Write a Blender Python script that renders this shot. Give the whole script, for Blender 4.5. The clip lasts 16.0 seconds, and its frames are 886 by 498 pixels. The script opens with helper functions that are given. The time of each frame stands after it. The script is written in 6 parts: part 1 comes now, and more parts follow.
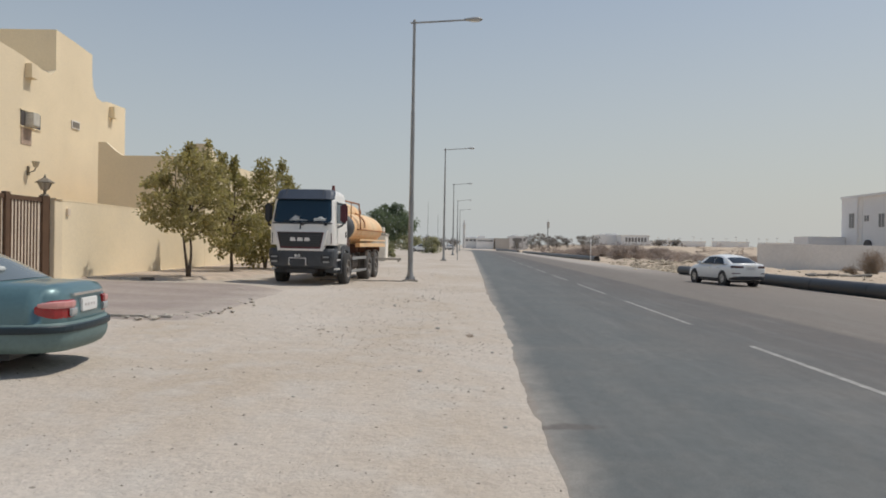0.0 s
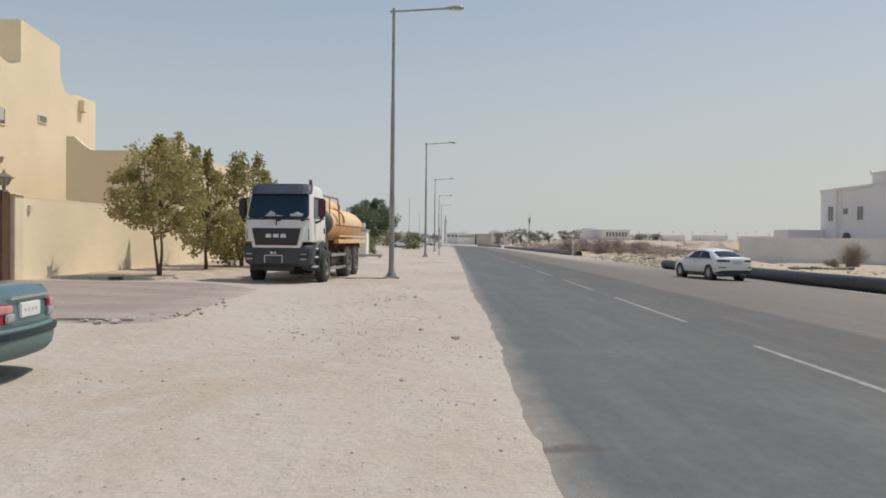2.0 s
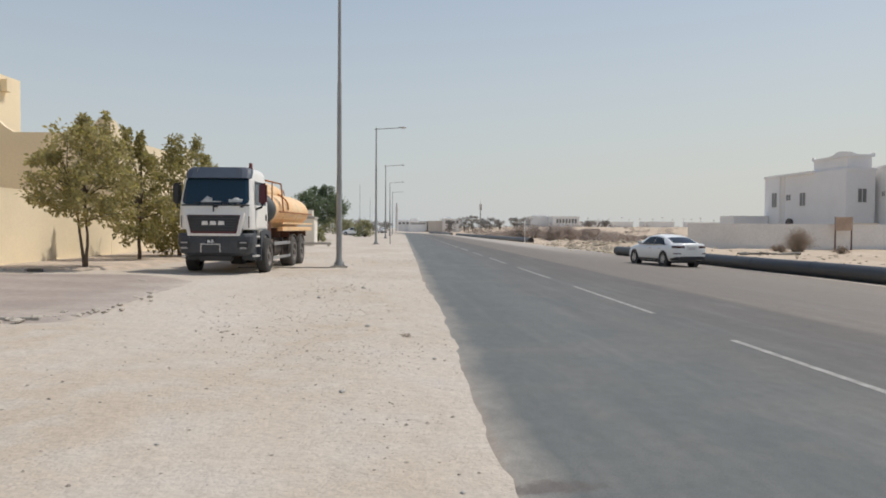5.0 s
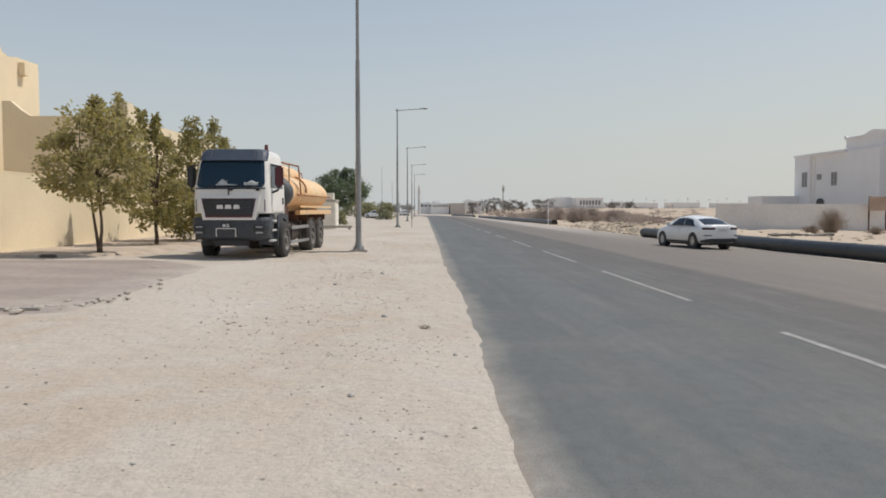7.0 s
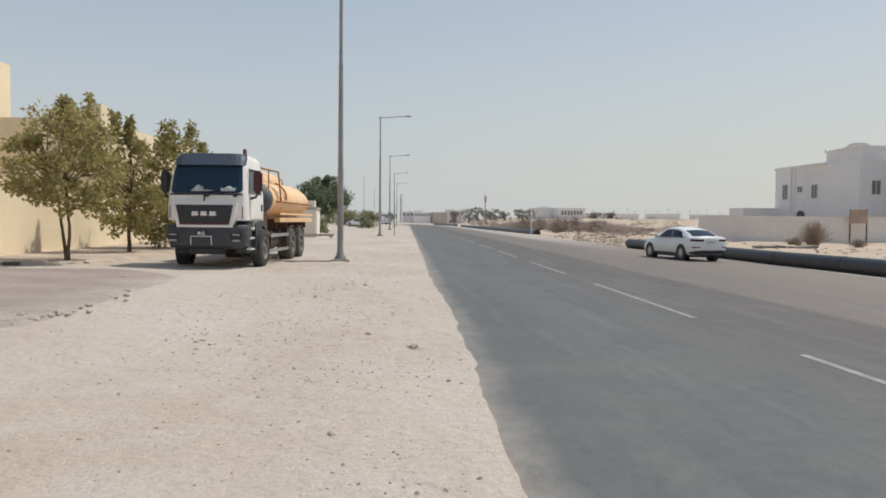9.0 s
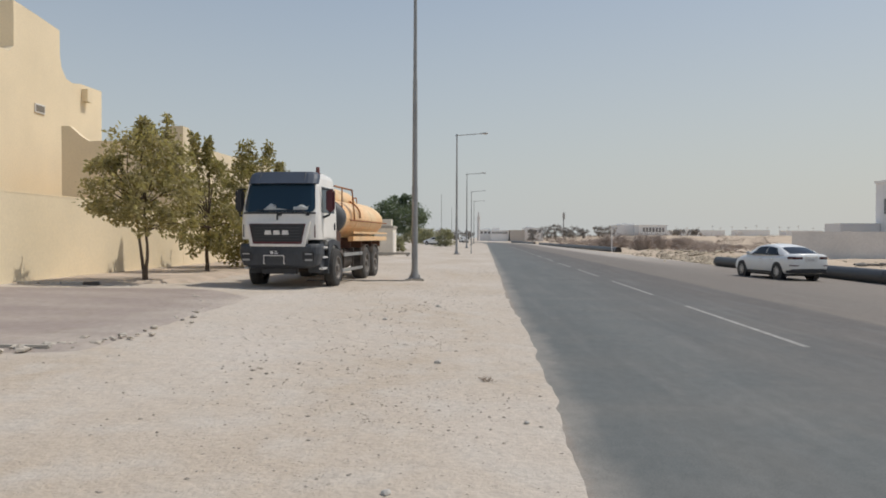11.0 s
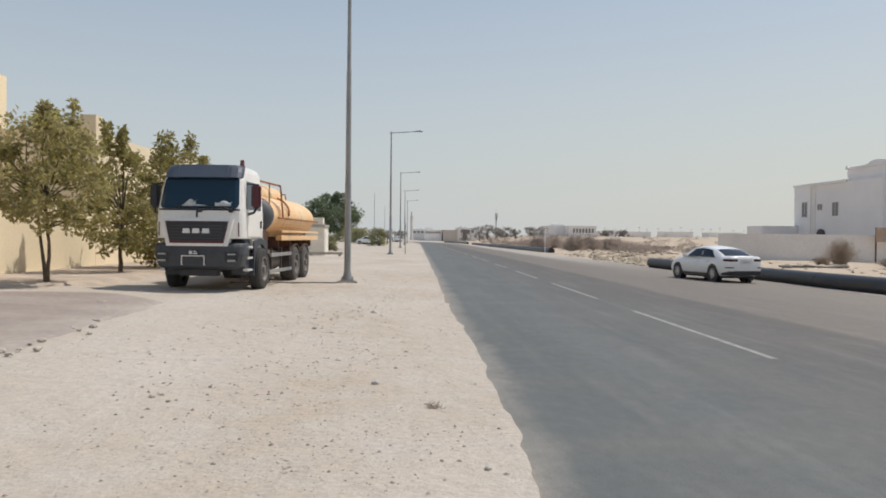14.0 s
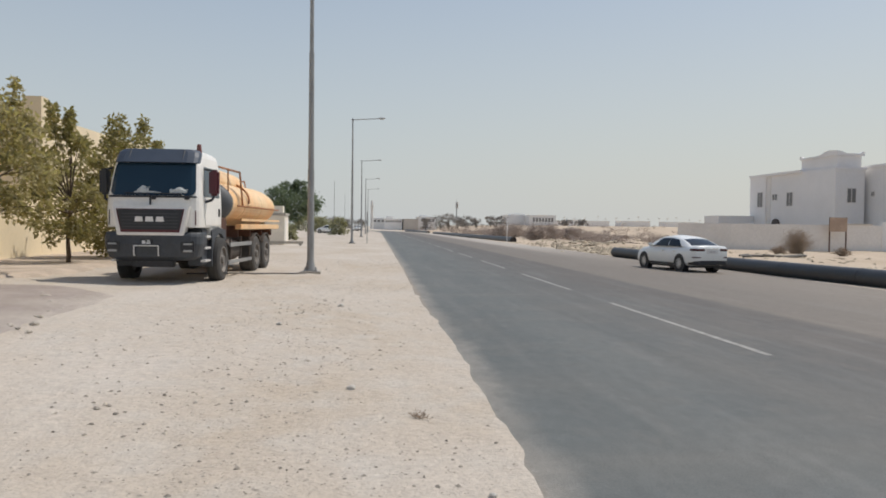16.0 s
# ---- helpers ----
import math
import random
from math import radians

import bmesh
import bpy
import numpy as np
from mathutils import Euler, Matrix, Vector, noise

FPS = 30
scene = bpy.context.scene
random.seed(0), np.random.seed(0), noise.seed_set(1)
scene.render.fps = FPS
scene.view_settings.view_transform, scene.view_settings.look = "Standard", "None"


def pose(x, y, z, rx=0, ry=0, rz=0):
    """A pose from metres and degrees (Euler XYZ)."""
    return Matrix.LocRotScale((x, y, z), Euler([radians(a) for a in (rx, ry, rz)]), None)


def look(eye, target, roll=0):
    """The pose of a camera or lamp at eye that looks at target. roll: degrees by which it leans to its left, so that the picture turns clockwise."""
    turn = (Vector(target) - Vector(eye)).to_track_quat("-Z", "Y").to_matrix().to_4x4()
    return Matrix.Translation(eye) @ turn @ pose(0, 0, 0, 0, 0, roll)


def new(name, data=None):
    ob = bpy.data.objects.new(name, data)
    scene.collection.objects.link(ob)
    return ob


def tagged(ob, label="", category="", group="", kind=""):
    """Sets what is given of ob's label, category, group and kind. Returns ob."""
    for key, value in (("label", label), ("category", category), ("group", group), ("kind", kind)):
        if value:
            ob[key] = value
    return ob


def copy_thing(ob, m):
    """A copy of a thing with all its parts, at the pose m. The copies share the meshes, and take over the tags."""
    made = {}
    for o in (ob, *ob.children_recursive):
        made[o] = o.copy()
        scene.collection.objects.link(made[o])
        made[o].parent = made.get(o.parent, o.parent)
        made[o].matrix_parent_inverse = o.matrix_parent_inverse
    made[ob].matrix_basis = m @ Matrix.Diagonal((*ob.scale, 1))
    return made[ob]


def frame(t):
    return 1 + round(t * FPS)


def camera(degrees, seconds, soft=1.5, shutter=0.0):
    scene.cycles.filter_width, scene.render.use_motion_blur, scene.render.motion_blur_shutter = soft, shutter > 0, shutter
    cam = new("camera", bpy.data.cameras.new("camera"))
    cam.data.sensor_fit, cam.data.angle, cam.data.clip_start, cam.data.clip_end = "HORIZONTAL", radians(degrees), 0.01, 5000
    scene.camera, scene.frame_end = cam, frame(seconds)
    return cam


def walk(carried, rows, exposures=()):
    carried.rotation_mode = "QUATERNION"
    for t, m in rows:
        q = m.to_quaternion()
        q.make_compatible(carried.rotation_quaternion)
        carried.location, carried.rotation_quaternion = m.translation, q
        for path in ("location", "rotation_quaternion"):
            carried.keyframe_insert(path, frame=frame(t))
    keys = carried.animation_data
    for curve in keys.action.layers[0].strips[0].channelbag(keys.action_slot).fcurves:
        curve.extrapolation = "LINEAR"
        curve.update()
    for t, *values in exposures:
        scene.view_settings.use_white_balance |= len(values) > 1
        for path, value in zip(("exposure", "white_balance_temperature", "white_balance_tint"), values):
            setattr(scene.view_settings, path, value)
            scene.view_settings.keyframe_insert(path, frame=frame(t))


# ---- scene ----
cam = camera(62.5, 16.0, soft=1.8)
PATH = [
    (0, (-0.654, 0.637, 1.438), (-0.677, 2.637, 1.426), 1.0),
    (0.5, (-0.625, 0.79, 1.436), (-0.645, 2.789, 1.393), 0.4),
    (1, (-0.707, 1.019, 1.423), (-0.634, 3.018, 1.433), -1.1),
    (1.5, (-0.733, 1.265, 1.43), (-0.614, 3.261, 1.372), -0.0),
    (2, (-0.685, 1.43, 1.434), (-0.657, 3.43, 1.411), 0.6),
    (2.5, (-0.708, 1.627, 1.436), (-0.555, 3.621, 1.424), 0.9),
    (3, (-0.736, 1.771, 1.432), (-0.541, 3.761, 1.389), -0.1),
    (3.5, (-0.706, 1.948, 1.455), (-0.579, 3.944, 1.45), 0.1),
    (4, (-0.642, 2.125, 1.435), (-0.497, 4.119, 1.396), 0.7),
    (4.2, (-0.635, 2.191, 1.419), (-0.471, 4.184, 1.362), 0.3),
    (6.3, (-0.61, 2.993, 1.425), (-0.468, 4.987, 1.369), 0.1),
    (6.5, (-0.586, 3.014, 1.432), (-0.459, 5.009, 1.363), -0.5),
    (7, (-0.555, 3.268, 1.427), (-0.456, 5.263, 1.322), 0.0),
    (7.5, (-0.523, 3.439, 1.43), (-0.488, 5.435, 1.317), 0.1),
    (8, (-0.602, 3.634, 1.445), (-0.36, 5.619, 1.442), 0.6),
    (8.2, (-0.622, 3.697, 1.428), (-0.445, 5.689, 1.396), 0.3),
    (10.3, (-0.597, 4.614, 1.423), (-0.476, 6.608, 1.328), 0.7),
    (10.5, (-0.573, 4.674, 1.437), (-0.491, 6.672, 1.397), 0.9),
    (11, (-0.548, 4.829, 1.422), (-0.611, 6.828, 1.39), 0.2),
    (11.5, (-0.605, 5.033, 1.42), (-0.605, 7.033, 1.403), 0.7),
    (12, (-0.65, 5.18, 1.42), (-0.628, 7.178, 1.356), -0.1),
    (12.5, (-0.643, 5.397, 1.447), (-0.607, 7.397, 1.437), -0.1),
    (13, (-0.603, 5.574, 1.43), (-0.618, 7.574, 1.415), -0.3),
    (13.5, (-0.598, 5.8, 1.434), (-0.482, 7.797, 1.424), 0.4),
    (14, (-0.645, 5.926, 1.436), (-0.524, 7.922, 1.404), 0.6),
    (14.5, (-0.635, 6.122, 1.43), (-0.532, 8.119, 1.36), 0.3),
    (15, (-0.623, 6.26, 1.43), (-0.584, 8.259, 1.378), 1.6),
    (15.5, (-0.726, 6.457, 1.463), (-0.574, 8.452, 1.489), 0.0),
    (16, (-0.805, 6.602, 1.44), (-0.575, 8.587, 1.379), 0.7),
]
EXPOSURES = [(0, -0.08), (0.5, 0.02), (1, -0.08), (1.5, 0.06), (2, 0.02), (2.5, -0.01), (3, 0.09), (4, 0.13), (6.5, 0.12), (7.5, 0.08), (8, 0.14), (10.5, 0.1), (11, -0.02), (11.5, -0.02), (12, 0.05), (13, 0.09), (13.5, 0.13), (14, 0.15), (15, 0.1), (16, 0.11)]
walk(cam, [(t, look(eye, target, roll)) for t, eye, target, roll in PATH], EXPOSURES)

# ---- world and sun ----
SUN_EL, SUN_AZ = 60.0, 68.0      # degrees; azimuth from +y towards +x
world = bpy.data.worlds.new("hazy_desert_sky")
scene.world = world
world.use_nodes = True
wn, wl = world.node_tree.nodes, world.node_tree.links
sky = wn.new("ShaderNodeTexSky")
sky.sky_type = "NISHITA"
sky.sun_disc = False
sky.sun_elevation, sky.sun_rotation = radians(SUN_EL), radians(SUN_AZ)
sky.air_density, sky.dust_density, sky.ozone_density = 1.2, 0.8, 1.0
coord = wn.new("ShaderNodeTexCoord")
split = wn.new("ShaderNodeSeparateXYZ")
haze = wn.new("ShaderNodeMapRange")
haze.inputs["From Min"].default_value, haze.inputs["From Max"].default_value = 0.0, 0.55
haze.inputs["To Min"].default_value, haze.inputs["To Max"].default_value = 0.97, 0.06
mixer = wn.new("ShaderNodeMix")
mixer.data_type = "RGBA"
warm = wn.new("ShaderNodeMapRange")                      # dust haze, warmer towards the sun's side
warm.inputs["From Min"].default_value, warm.inputs["From Max"].default_value = -0.15, 0.6
dust_tint = wn.new("ShaderNodeMix")
dust_tint.data_type = "RGBA"
dust_tint.inputs[6].default_value = (4.9, 5.2, 5.35, 1.0)
dust_tint.inputs[7].default_value = (5.4, 5.42, 5.15, 1.0)
wl.new(split.outputs["X"], warm.inputs["Value"])
wl.new(warm.outputs[0], dust_tint.inputs[0])
wl.new(dust_tint.outputs[2], mixer.inputs[7])
wl.new(coord.outputs["Generated"], split.inputs[0])
wl.new(split.outputs["Z"], haze.inputs["Value"])
wl.new(haze.outputs[0], mixer.inputs[0])
wl.new(sky.outputs[0], mixer.inputs[6])
wl.new(mixer.outputs[2], wn["Background"].inputs[0])
wn["Background"].inputs[1].default_value = 0.1
sun = new("sun", bpy.data.lights.new("sun", "SUN"))
sun.data.energy, sun.data.angle, sun.data.color = 2.9, radians(0.8), (1.0, 0.935, 0.845)
sun.rotation_euler = (radians(90 - SUN_EL), 0, radians(180 - SUN_AZ))


# ---- materials ----
def mat(name, col, rough=0.9, metal=0.0, vary=0.0, scale=3.0, fine=40.0, bump=0.0, bump_scale=60.0, coat=0.0, second=None, island=0.0, random_value=0.0):
    """A painted or mineral surface: base colour with broad stains, fine grain and relief."""
    m = bpy.data.materials.new(name)
    m.use_nodes = True
    n, l = m.node_tree.nodes, m.node_tree.links
    b = n["Principled BSDF"]
    b.inputs["Base Color"].default_value = (*col, 1)
    b.inputs["Roughness"].default_value, b.inputs["Metallic"].default_value = rough, metal
    b.inputs["Coat Weight"].default_value = coat
    geo = n.new("ShaderNodeNewGeometry")
    if vary > 0 or second:
        big = n.new("ShaderNodeTexNoise")
        big.inputs["Scale"].default_value, big.inputs["Detail"].default_value = scale, 6
        small = n.new("ShaderNodeTexNoise")
        small.inputs["Scale"].default_value, small.inputs["Detail"].default_value = fine, 4
        l.new(geo.outputs["Position"], big.inputs["Vector"])
        l.new(geo.outputs["Position"], small.inputs["Vector"])
        ramp = n.new("ShaderNodeMapRange")
        ramp.inputs["From Min"].default_value, ramp.inputs["From Max"].default_value = 0.32, 0.68
        l.new(big.outputs[0], ramp.inputs["Value"])
        mx = n.new("ShaderNodeMix")
        mx.data_type = "RGBA"
        dark = second or tuple(c * (1 - vary) for c in col)
        mx.inputs[6].default_value, mx.inputs[7].default_value = (*dark, 1), (*col, 1)
        l.new(ramp.outputs[0], mx.inputs[0])
        value = n.new("ShaderNodeMapRange")
        value.inputs["From Min"].default_value, value.inputs["From Max"].default_value = 0.25, 0.75
        value.inputs["To Min"].default_value, value.inputs["To Max"].default_value = 1 - 0.5 * max(vary, 0.1), 1 + 0.35 * max(vary, 0.1)
        l.new(small.outputs[0], value.inputs["Value"])
        hsv = n.new("ShaderNodeHueSaturation")
        l.new(mx.outputs[2], hsv.inputs["Color"])
        last = value.outputs[0]
        if island > 0 or random_value > 0:
            rnd = n.new("ShaderNodeMapRange")
            amount = max(island, random_value)
            rnd.inputs["To Min"].default_value, rnd.inputs["To Max"].default_value = 1 - amount, 1 + amount
            if island > 0:
                l.new(geo.outputs["Random Per Island"], rnd.inputs["Value"])
            else:
                info = n.new("ShaderNodeObjectInfo")
                l.new(info.outputs["Random"], rnd.inputs["Value"])
            mul = n.new("ShaderNodeMath")
            mul.operation = "MULTIPLY"
            l.new(last, mul.inputs[0])
            l.new(rnd.outputs[0], mul.inputs[1])
            last = mul.outputs[0]
        l.new(last, hsv.inputs["Value"])
        l.new(hsv.outputs[0], b.inputs["Base Color"])
    if bump > 0:
        tex = n.new("ShaderNodeTexNoise")
        tex.inputs["Scale"].default_value, tex.inputs["Detail"].default_value = bump_scale, 5
        l.new(geo.outputs["Position"], tex.inputs["Vector"])
        bp = n.new("ShaderNodeBump")
        bp.inputs["Strength"].default_value, bp.inputs["Distance"].default_value = bump, 0.02
        l.new(tex.outputs[0], bp.inputs["Height"])
        l.new(bp.outputs[0], b.inputs["Normal"])
    return m


def leaf_mat(name, col, dark):
    m = mat(name, col, rough=0.55, vary=0.3, second=dark, scale=2.2, fine=9.0, island=0.35)
    n, l = m.node_tree.nodes, m.node_tree.links
    b = n["Principled BSDF"]
    tr = n.new("ShaderNodeBsdfTranslucent")
    tr.inputs["Color"].default_value = (col[0] * 1.6, col[1] * 1.7, col[2], 1)
    mx = n.new("ShaderNodeMixShader")
    mx.inputs[0].default_value = 0.38
    l.new(b.outputs[0], mx.inputs[1])
    l.new(tr.outputs[0], mx.inputs[2])
    l.new(mx.outputs[0], n["Material Output"].inputs["Surface"])
    return m


def sand_mat(name, light, dark, grey):
    """Pale gravelly sand: broad tyre-worn patches, pebble speckle, relief at two scales."""
    m = bpy.data.materials.new(name)
    m.use_nodes = True
    n, l = m.node_tree.nodes, m.node_tree.links
    b = n["Principled BSDF"]
    b.inputs["Roughness"].default_value = 0.95
    geo = n.new("ShaderNodeNewGeometry")

    def noise_tex(scale, detail, stretch=None):
        t = n.new("ShaderNodeTexNoise")
        t.inputs["Scale"].default_value, t.inputs["Detail"].default_value = scale, detail
        if stretch:
            mp = n.new("ShaderNodeMapping")
            mp.inputs["Scale"].default_value = stretch
            l.new(geo.outputs["Position"], mp.inputs["Vector"])
            l.new(mp.outputs[0], t.inputs["Vector"])
        else:
            l.new(geo.outputs["Position"], t.inputs["Vector"])
        return t.outputs[0]

    def ramp(v, a, z, lo=0.0, hi=1.0):
        r = n.new("ShaderNodeMapRange")
        for key, val in (("From Min", a), ("From Max", z), ("To Min", lo), ("To Max", hi)):
            r.inputs[key].default_value = val
        l.new(v, r.inputs["Value"])
        return r.outputs[0]

    def mix(fac, c0, c1):
        mx = n.new("ShaderNodeMix")
        mx.data_type = "RGBA"
        l.new(fac, mx.inputs[0])
        for k, c in ((6, c0), (7, c1)):
            if isinstance(c, tuple):
                mx.inputs[k].default_value = (*c, 1)
            else:
                l.new(c, mx.inputs[k])
        return mx.outputs[2]

    base = mix(ramp(noise_tex(0.35, 5, (1, 0.5, 1)), 0.35, 0.65), dark, light)
    base = mix(ramp(noise_tex(1.7, 6), 0.46, 0.7, 0.0, 0.75), base, grey)
    xyz = n.new("ShaderNodeSeparateXYZ")
    l.new(geo.outputs["Position"], xyz.inputs[0])
    base = mix(ramp(xyz.outputs[0], 13.5, 17.0), base, mix(ramp(noise_tex(0.25, 5), 0.35, 0.65), (0.46, 0.36, 0.26), (0.54, 0.44, 0.33)))
    speck = n.new("ShaderNodeTexVoronoi")
    speck.inputs["Scale"].default_value = 16.0
    l.new(geo.outputs["Position"], speck.inputs["Vector"])
    patches = ramp(noise_tex(0.9, 4), 0.45, 0.62)
    spot = ramp(speck.outputs["Distance"], 0.2, 0.08, 0.0, 0.55)
    both = n.new("ShaderNodeMath")
    both.operation = "MULTIPLY"
    l.new(spot, both.inputs[0])
    l.new(patches, both.inputs[1])
    base = mix(both.outputs[0], base, (0.2, 0.18, 0.15))
    # small dark crumbs and pale chips
    crumb = n.new("ShaderNodeTexVoronoi")
    crumb.inputs["Scale"].default_value = 34.0
    l.new(geo.outputs["Position"], crumb.inputs["Vector"])
    worn = n.new("ShaderNodeMath")
    worn.operation = "MULTIPLY"
    l.new(ramp(crumb.outputs["Distance"], 0.2, 0.08, 0.0, 0.5), worn.inputs[0])
    l.new(ramp(noise_tex(2.6, 5), 0.5, 0.66), worn.inputs[1])
    base = mix(worn.outputs[0], base, (0.24, 0.2, 0.16))
    hsv = n.new("ShaderNodeHueSaturation")
    l.new(base, hsv.inputs["Color"])
    l.new(ramp(noise_tex(18.0, 7), 0.25, 0.75, 0.88, 1.12), hsv.inputs["Value"])
    l.new(hsv.outputs[0], b.inputs["Base Color"])
    height = n.new("ShaderNodeMath")
    height.operation = "MULTIPLY_ADD"
    height.inputs[1].default_value = 4.0
    l.new(noise_tex(4.0, 6), height.inputs[0])
    l.new(noise_tex(38.0, 5), height.inputs[2])
    bp = n.new("ShaderNodeBump")
    bp.inputs["Strength"].default_value, bp.inputs["Distance"].default_value = 0.45, 0.03
    l.new(height.outputs[0], bp.inputs["Height"])
    l.new(bp.outputs[0], b.inputs["Normal"])
    return m


def asphalt_mat(name, side=False):
    """Worn asphalt: dark aggregate, dust drifted over its broken edge and over the unused strip beyond the lane."""
    m = bpy.data.materials.new(name)
    m.use_nodes = True
    n, l = m.node_tree.nodes, m.node_tree.links
    b = n["Principled BSDF"]
    b.inputs["Roughness"].default_value = 0.7
    geo = n.new("ShaderNodeNewGeometry")
    xyz = n.new("ShaderNodeSeparateXYZ")
    l.new(geo.outputs["Position"], xyz.inputs[0])

    def math_node(op, a, c, d=None):
        k = n.new("ShaderNodeMath")
        k.operation = op
        for i, v in enumerate((a, c) if d is None else (a, c, d)):
            if isinstance(v, (int, float)):
                k.inputs[i].default_value = v
            else:
                l.new(v, k.inputs[i])
        return k.outputs[0]

    def noise_tex(scale, detail, stretch=(1, 1, 1)):
        t = n.new("ShaderNodeTexNoise")
        t.inputs["Scale"].default_value, t.inputs["Detail"].default_value = scale, detail
        mp = n.new("ShaderNodeMapping")
        mp.inputs["Scale"].default_value = stretch
        l.new(geo.outputs["Position"], mp.inputs["Vector"])
        l.new(mp.outputs[0], t.inputs["Vector"])
        return t.outputs[0]

    def ramp(v, a, z, lo=0.0, hi=1.0):
        r = n.new("ShaderNodeMapRange")
        for key, val in (("From Min", a), ("From Max", z), ("To Min", lo), ("To Max", hi)):
            r.inputs[key].default_value = val
        l.new(v, r.inputs["Value"])
        return r.outputs[0]

    def mix(fac, c0, c1):
        mx = n.new("ShaderNodeMix")
        mx.data_type = "RGBA"
        l.new(fac, mx.inputs[0])
        for k, c in ((6, c0), (7, c1)):
            if isinstance(c, tuple):
                mx.inputs[k].default_value = (*c, 1)
            else:
                l.new(c, mx.inputs[k])
        return mx.outputs[2]

    dust = (0.305, 0.252, 0.196)
    if side:
        base = mix(ramp(noise_tex(0.6, 6, (0.4, 1.6, 1)), 0.35, 0.65), (0.29, 0.238, 0.208), (0.37, 0.31, 0.266))
        base = mix(ramp(noise_tex(2.5, 6), 0.52, 0.75, 0, 0.6), base, dust)
        # sand blown over its crumbling end
        end = math_node("MULTIPLY_ADD", noise_tex(0.9, 6), 3.2, math_node("ADD", xyz.outputs[0], -1.6))
        base = mix(ramp(end, -6.4, -4.4, 0.0, 0.8), base, (0.47, 0.415, 0.35))
    else:
        cross = n.new("ShaderNodeAttribute")
        cross.attribute_name = "cross"
        u = cross.outputs["Fac"]
        wob = math_node("MULTIPLY_ADD", noise_tex(0.5, 5, (1, 0.35, 1)), 1.6, -0.8)
        base = mix(ramp(noise_tex(0.8, 6, (1.3, 0.12, 1)), 0.3, 0.7), (0.088, 0.097, 0.094), (0.113, 0.122, 0.117))
        right = ramp(math_node("ADD", u, math_node("MULTIPLY", wob, 0.15)), 5.9, 6.2, 0.0, 0.33)
        far_right = ramp(math_node("ADD", u, wob), 8.0, 12.5, 0.0, 0.2)
        left = math_node("MULTIPLY", ramp(math_node("MULTIPLY_ADD", noise_tex(0.8, 6), 0.5, math_node("ADD", u, -0.25)), 0.26, -0.12, 0.0, 0.75), ramp(noise_tex(5.0, 5), 0.3, 0.6, 0.7, 1.0))
        film = math_node("MAXIMUM", ramp(noise_tex(1.1, 6, (1, 0.3, 1)), 0.48, 0.8, 0.0, 0.16), math_node("MAXIMUM", ramp(noise_tex(0.55, 6, (0.35, 1.3, 1)), 0.5, 0.75, 0.0, 0.16), ramp(noise_tex(3.0, 7, (0.8, 0.6, 1)), 0.5, 0.75, 0.0, 0.14)))
        # brown right lane; part of its darkening stands in for lens vignetting
        base = mix(ramp(math_node("ADD", u, wob), 1.6, 5.2, 0.0, 0.95), base, (0.087, 0.076, 0.067))
        base = mix(ramp(noise_tex(2.2, 7, (1.6, 0.1, 1)), 0.5, 0.72, 0.0, 0.5), base, (0.145, 0.148, 0.14))
        cover = math_node("MAXIMUM", math_node("ADD", right, far_right), film)
        base = mix(cover, base, dust)
        # pale dust blown over the unused strip further on
        uw = math_node("MULTIPLY_ADD", wob, 0.45, u)
        drift = math_node("MULTIPLY", ramp(uw, 9.4, 11.0), ramp(xyz.outputs[1], 40.0, 75.0, 0.0, 0.8))
        base = mix(drift, base, (0.44, 0.395, 0.34))
        base = mix(left, base, (0.37, 0.335, 0.285))
        # bare soil along the broken edge
        soil = ramp(math_node("MULTIPLY_ADD", noise_tex(5.0, 4), 0.16, math_node("ADD", u, -0.08)), -0.02, -0.1, 0.0, 0.7)
        base = mix(soil, base, (0.3, 0.245, 0.195))
        # one oil-dark smudge by the edge
        sx = math_node("MULTIPLY_ADD", xyz.outputs[0], 3.4, -1.0)
        sy = math_node("MULTIPLY_ADD", xyz.outputs[1], 8.0, -51.4)
        far = math_node("ADD", math_node("ADD", math_node("MULTIPLY", sx, sx), math_node("MULTIPLY", sy, sy)), math_node("MULTIPLY_ADD", noise_tex(9.0, 5), 2.4, -1.2))
        base = mix(ramp(far, 1.1, 0.3, 0.0, 0.6), base, (0.085, 0.066, 0.056))
    hsv = n.new("ShaderNodeHueSaturation")
    l.new(base, hsv.inputs["Color"])
    l.new(math_node("MULTIPLY", ramp(noise_tex(90.0, 3), 0.25, 0.75, 0.76, 1.24), ramp(noise_tex(9.0, 6, (1, 0.6, 1)), 0.3, 0.7, 0.9, 1.1)), hsv.inputs["Value"])
    l.new(hsv.outputs[0], b.inputs["Base Color"])
    bp = n.new("ShaderNodeBump")
    bp.inputs["Strength"].default_value, bp.inputs["Distance"].default_value = 0.35, 0.01
    l.new(noise_tex(120.0, 4), bp.inputs["Height"])
    l.new(bp.outputs[0], b.inputs["Normal"])
    return m


def glass_mat(name, tint, rough=0.03):
    """Tinted car or window glass: dark body with a mirror-like coat."""
    m = bpy.data.materials.new(name)
    m.use_nodes = True
    b = m.node_tree.nodes["Principled BSDF"]
    b.inputs["Base Color"].default_value = (*tint, 1)
    b.inputs["Roughness"].default_value = rough
    b.inputs["Specular IOR Level"].default_value = 0.35
    return m


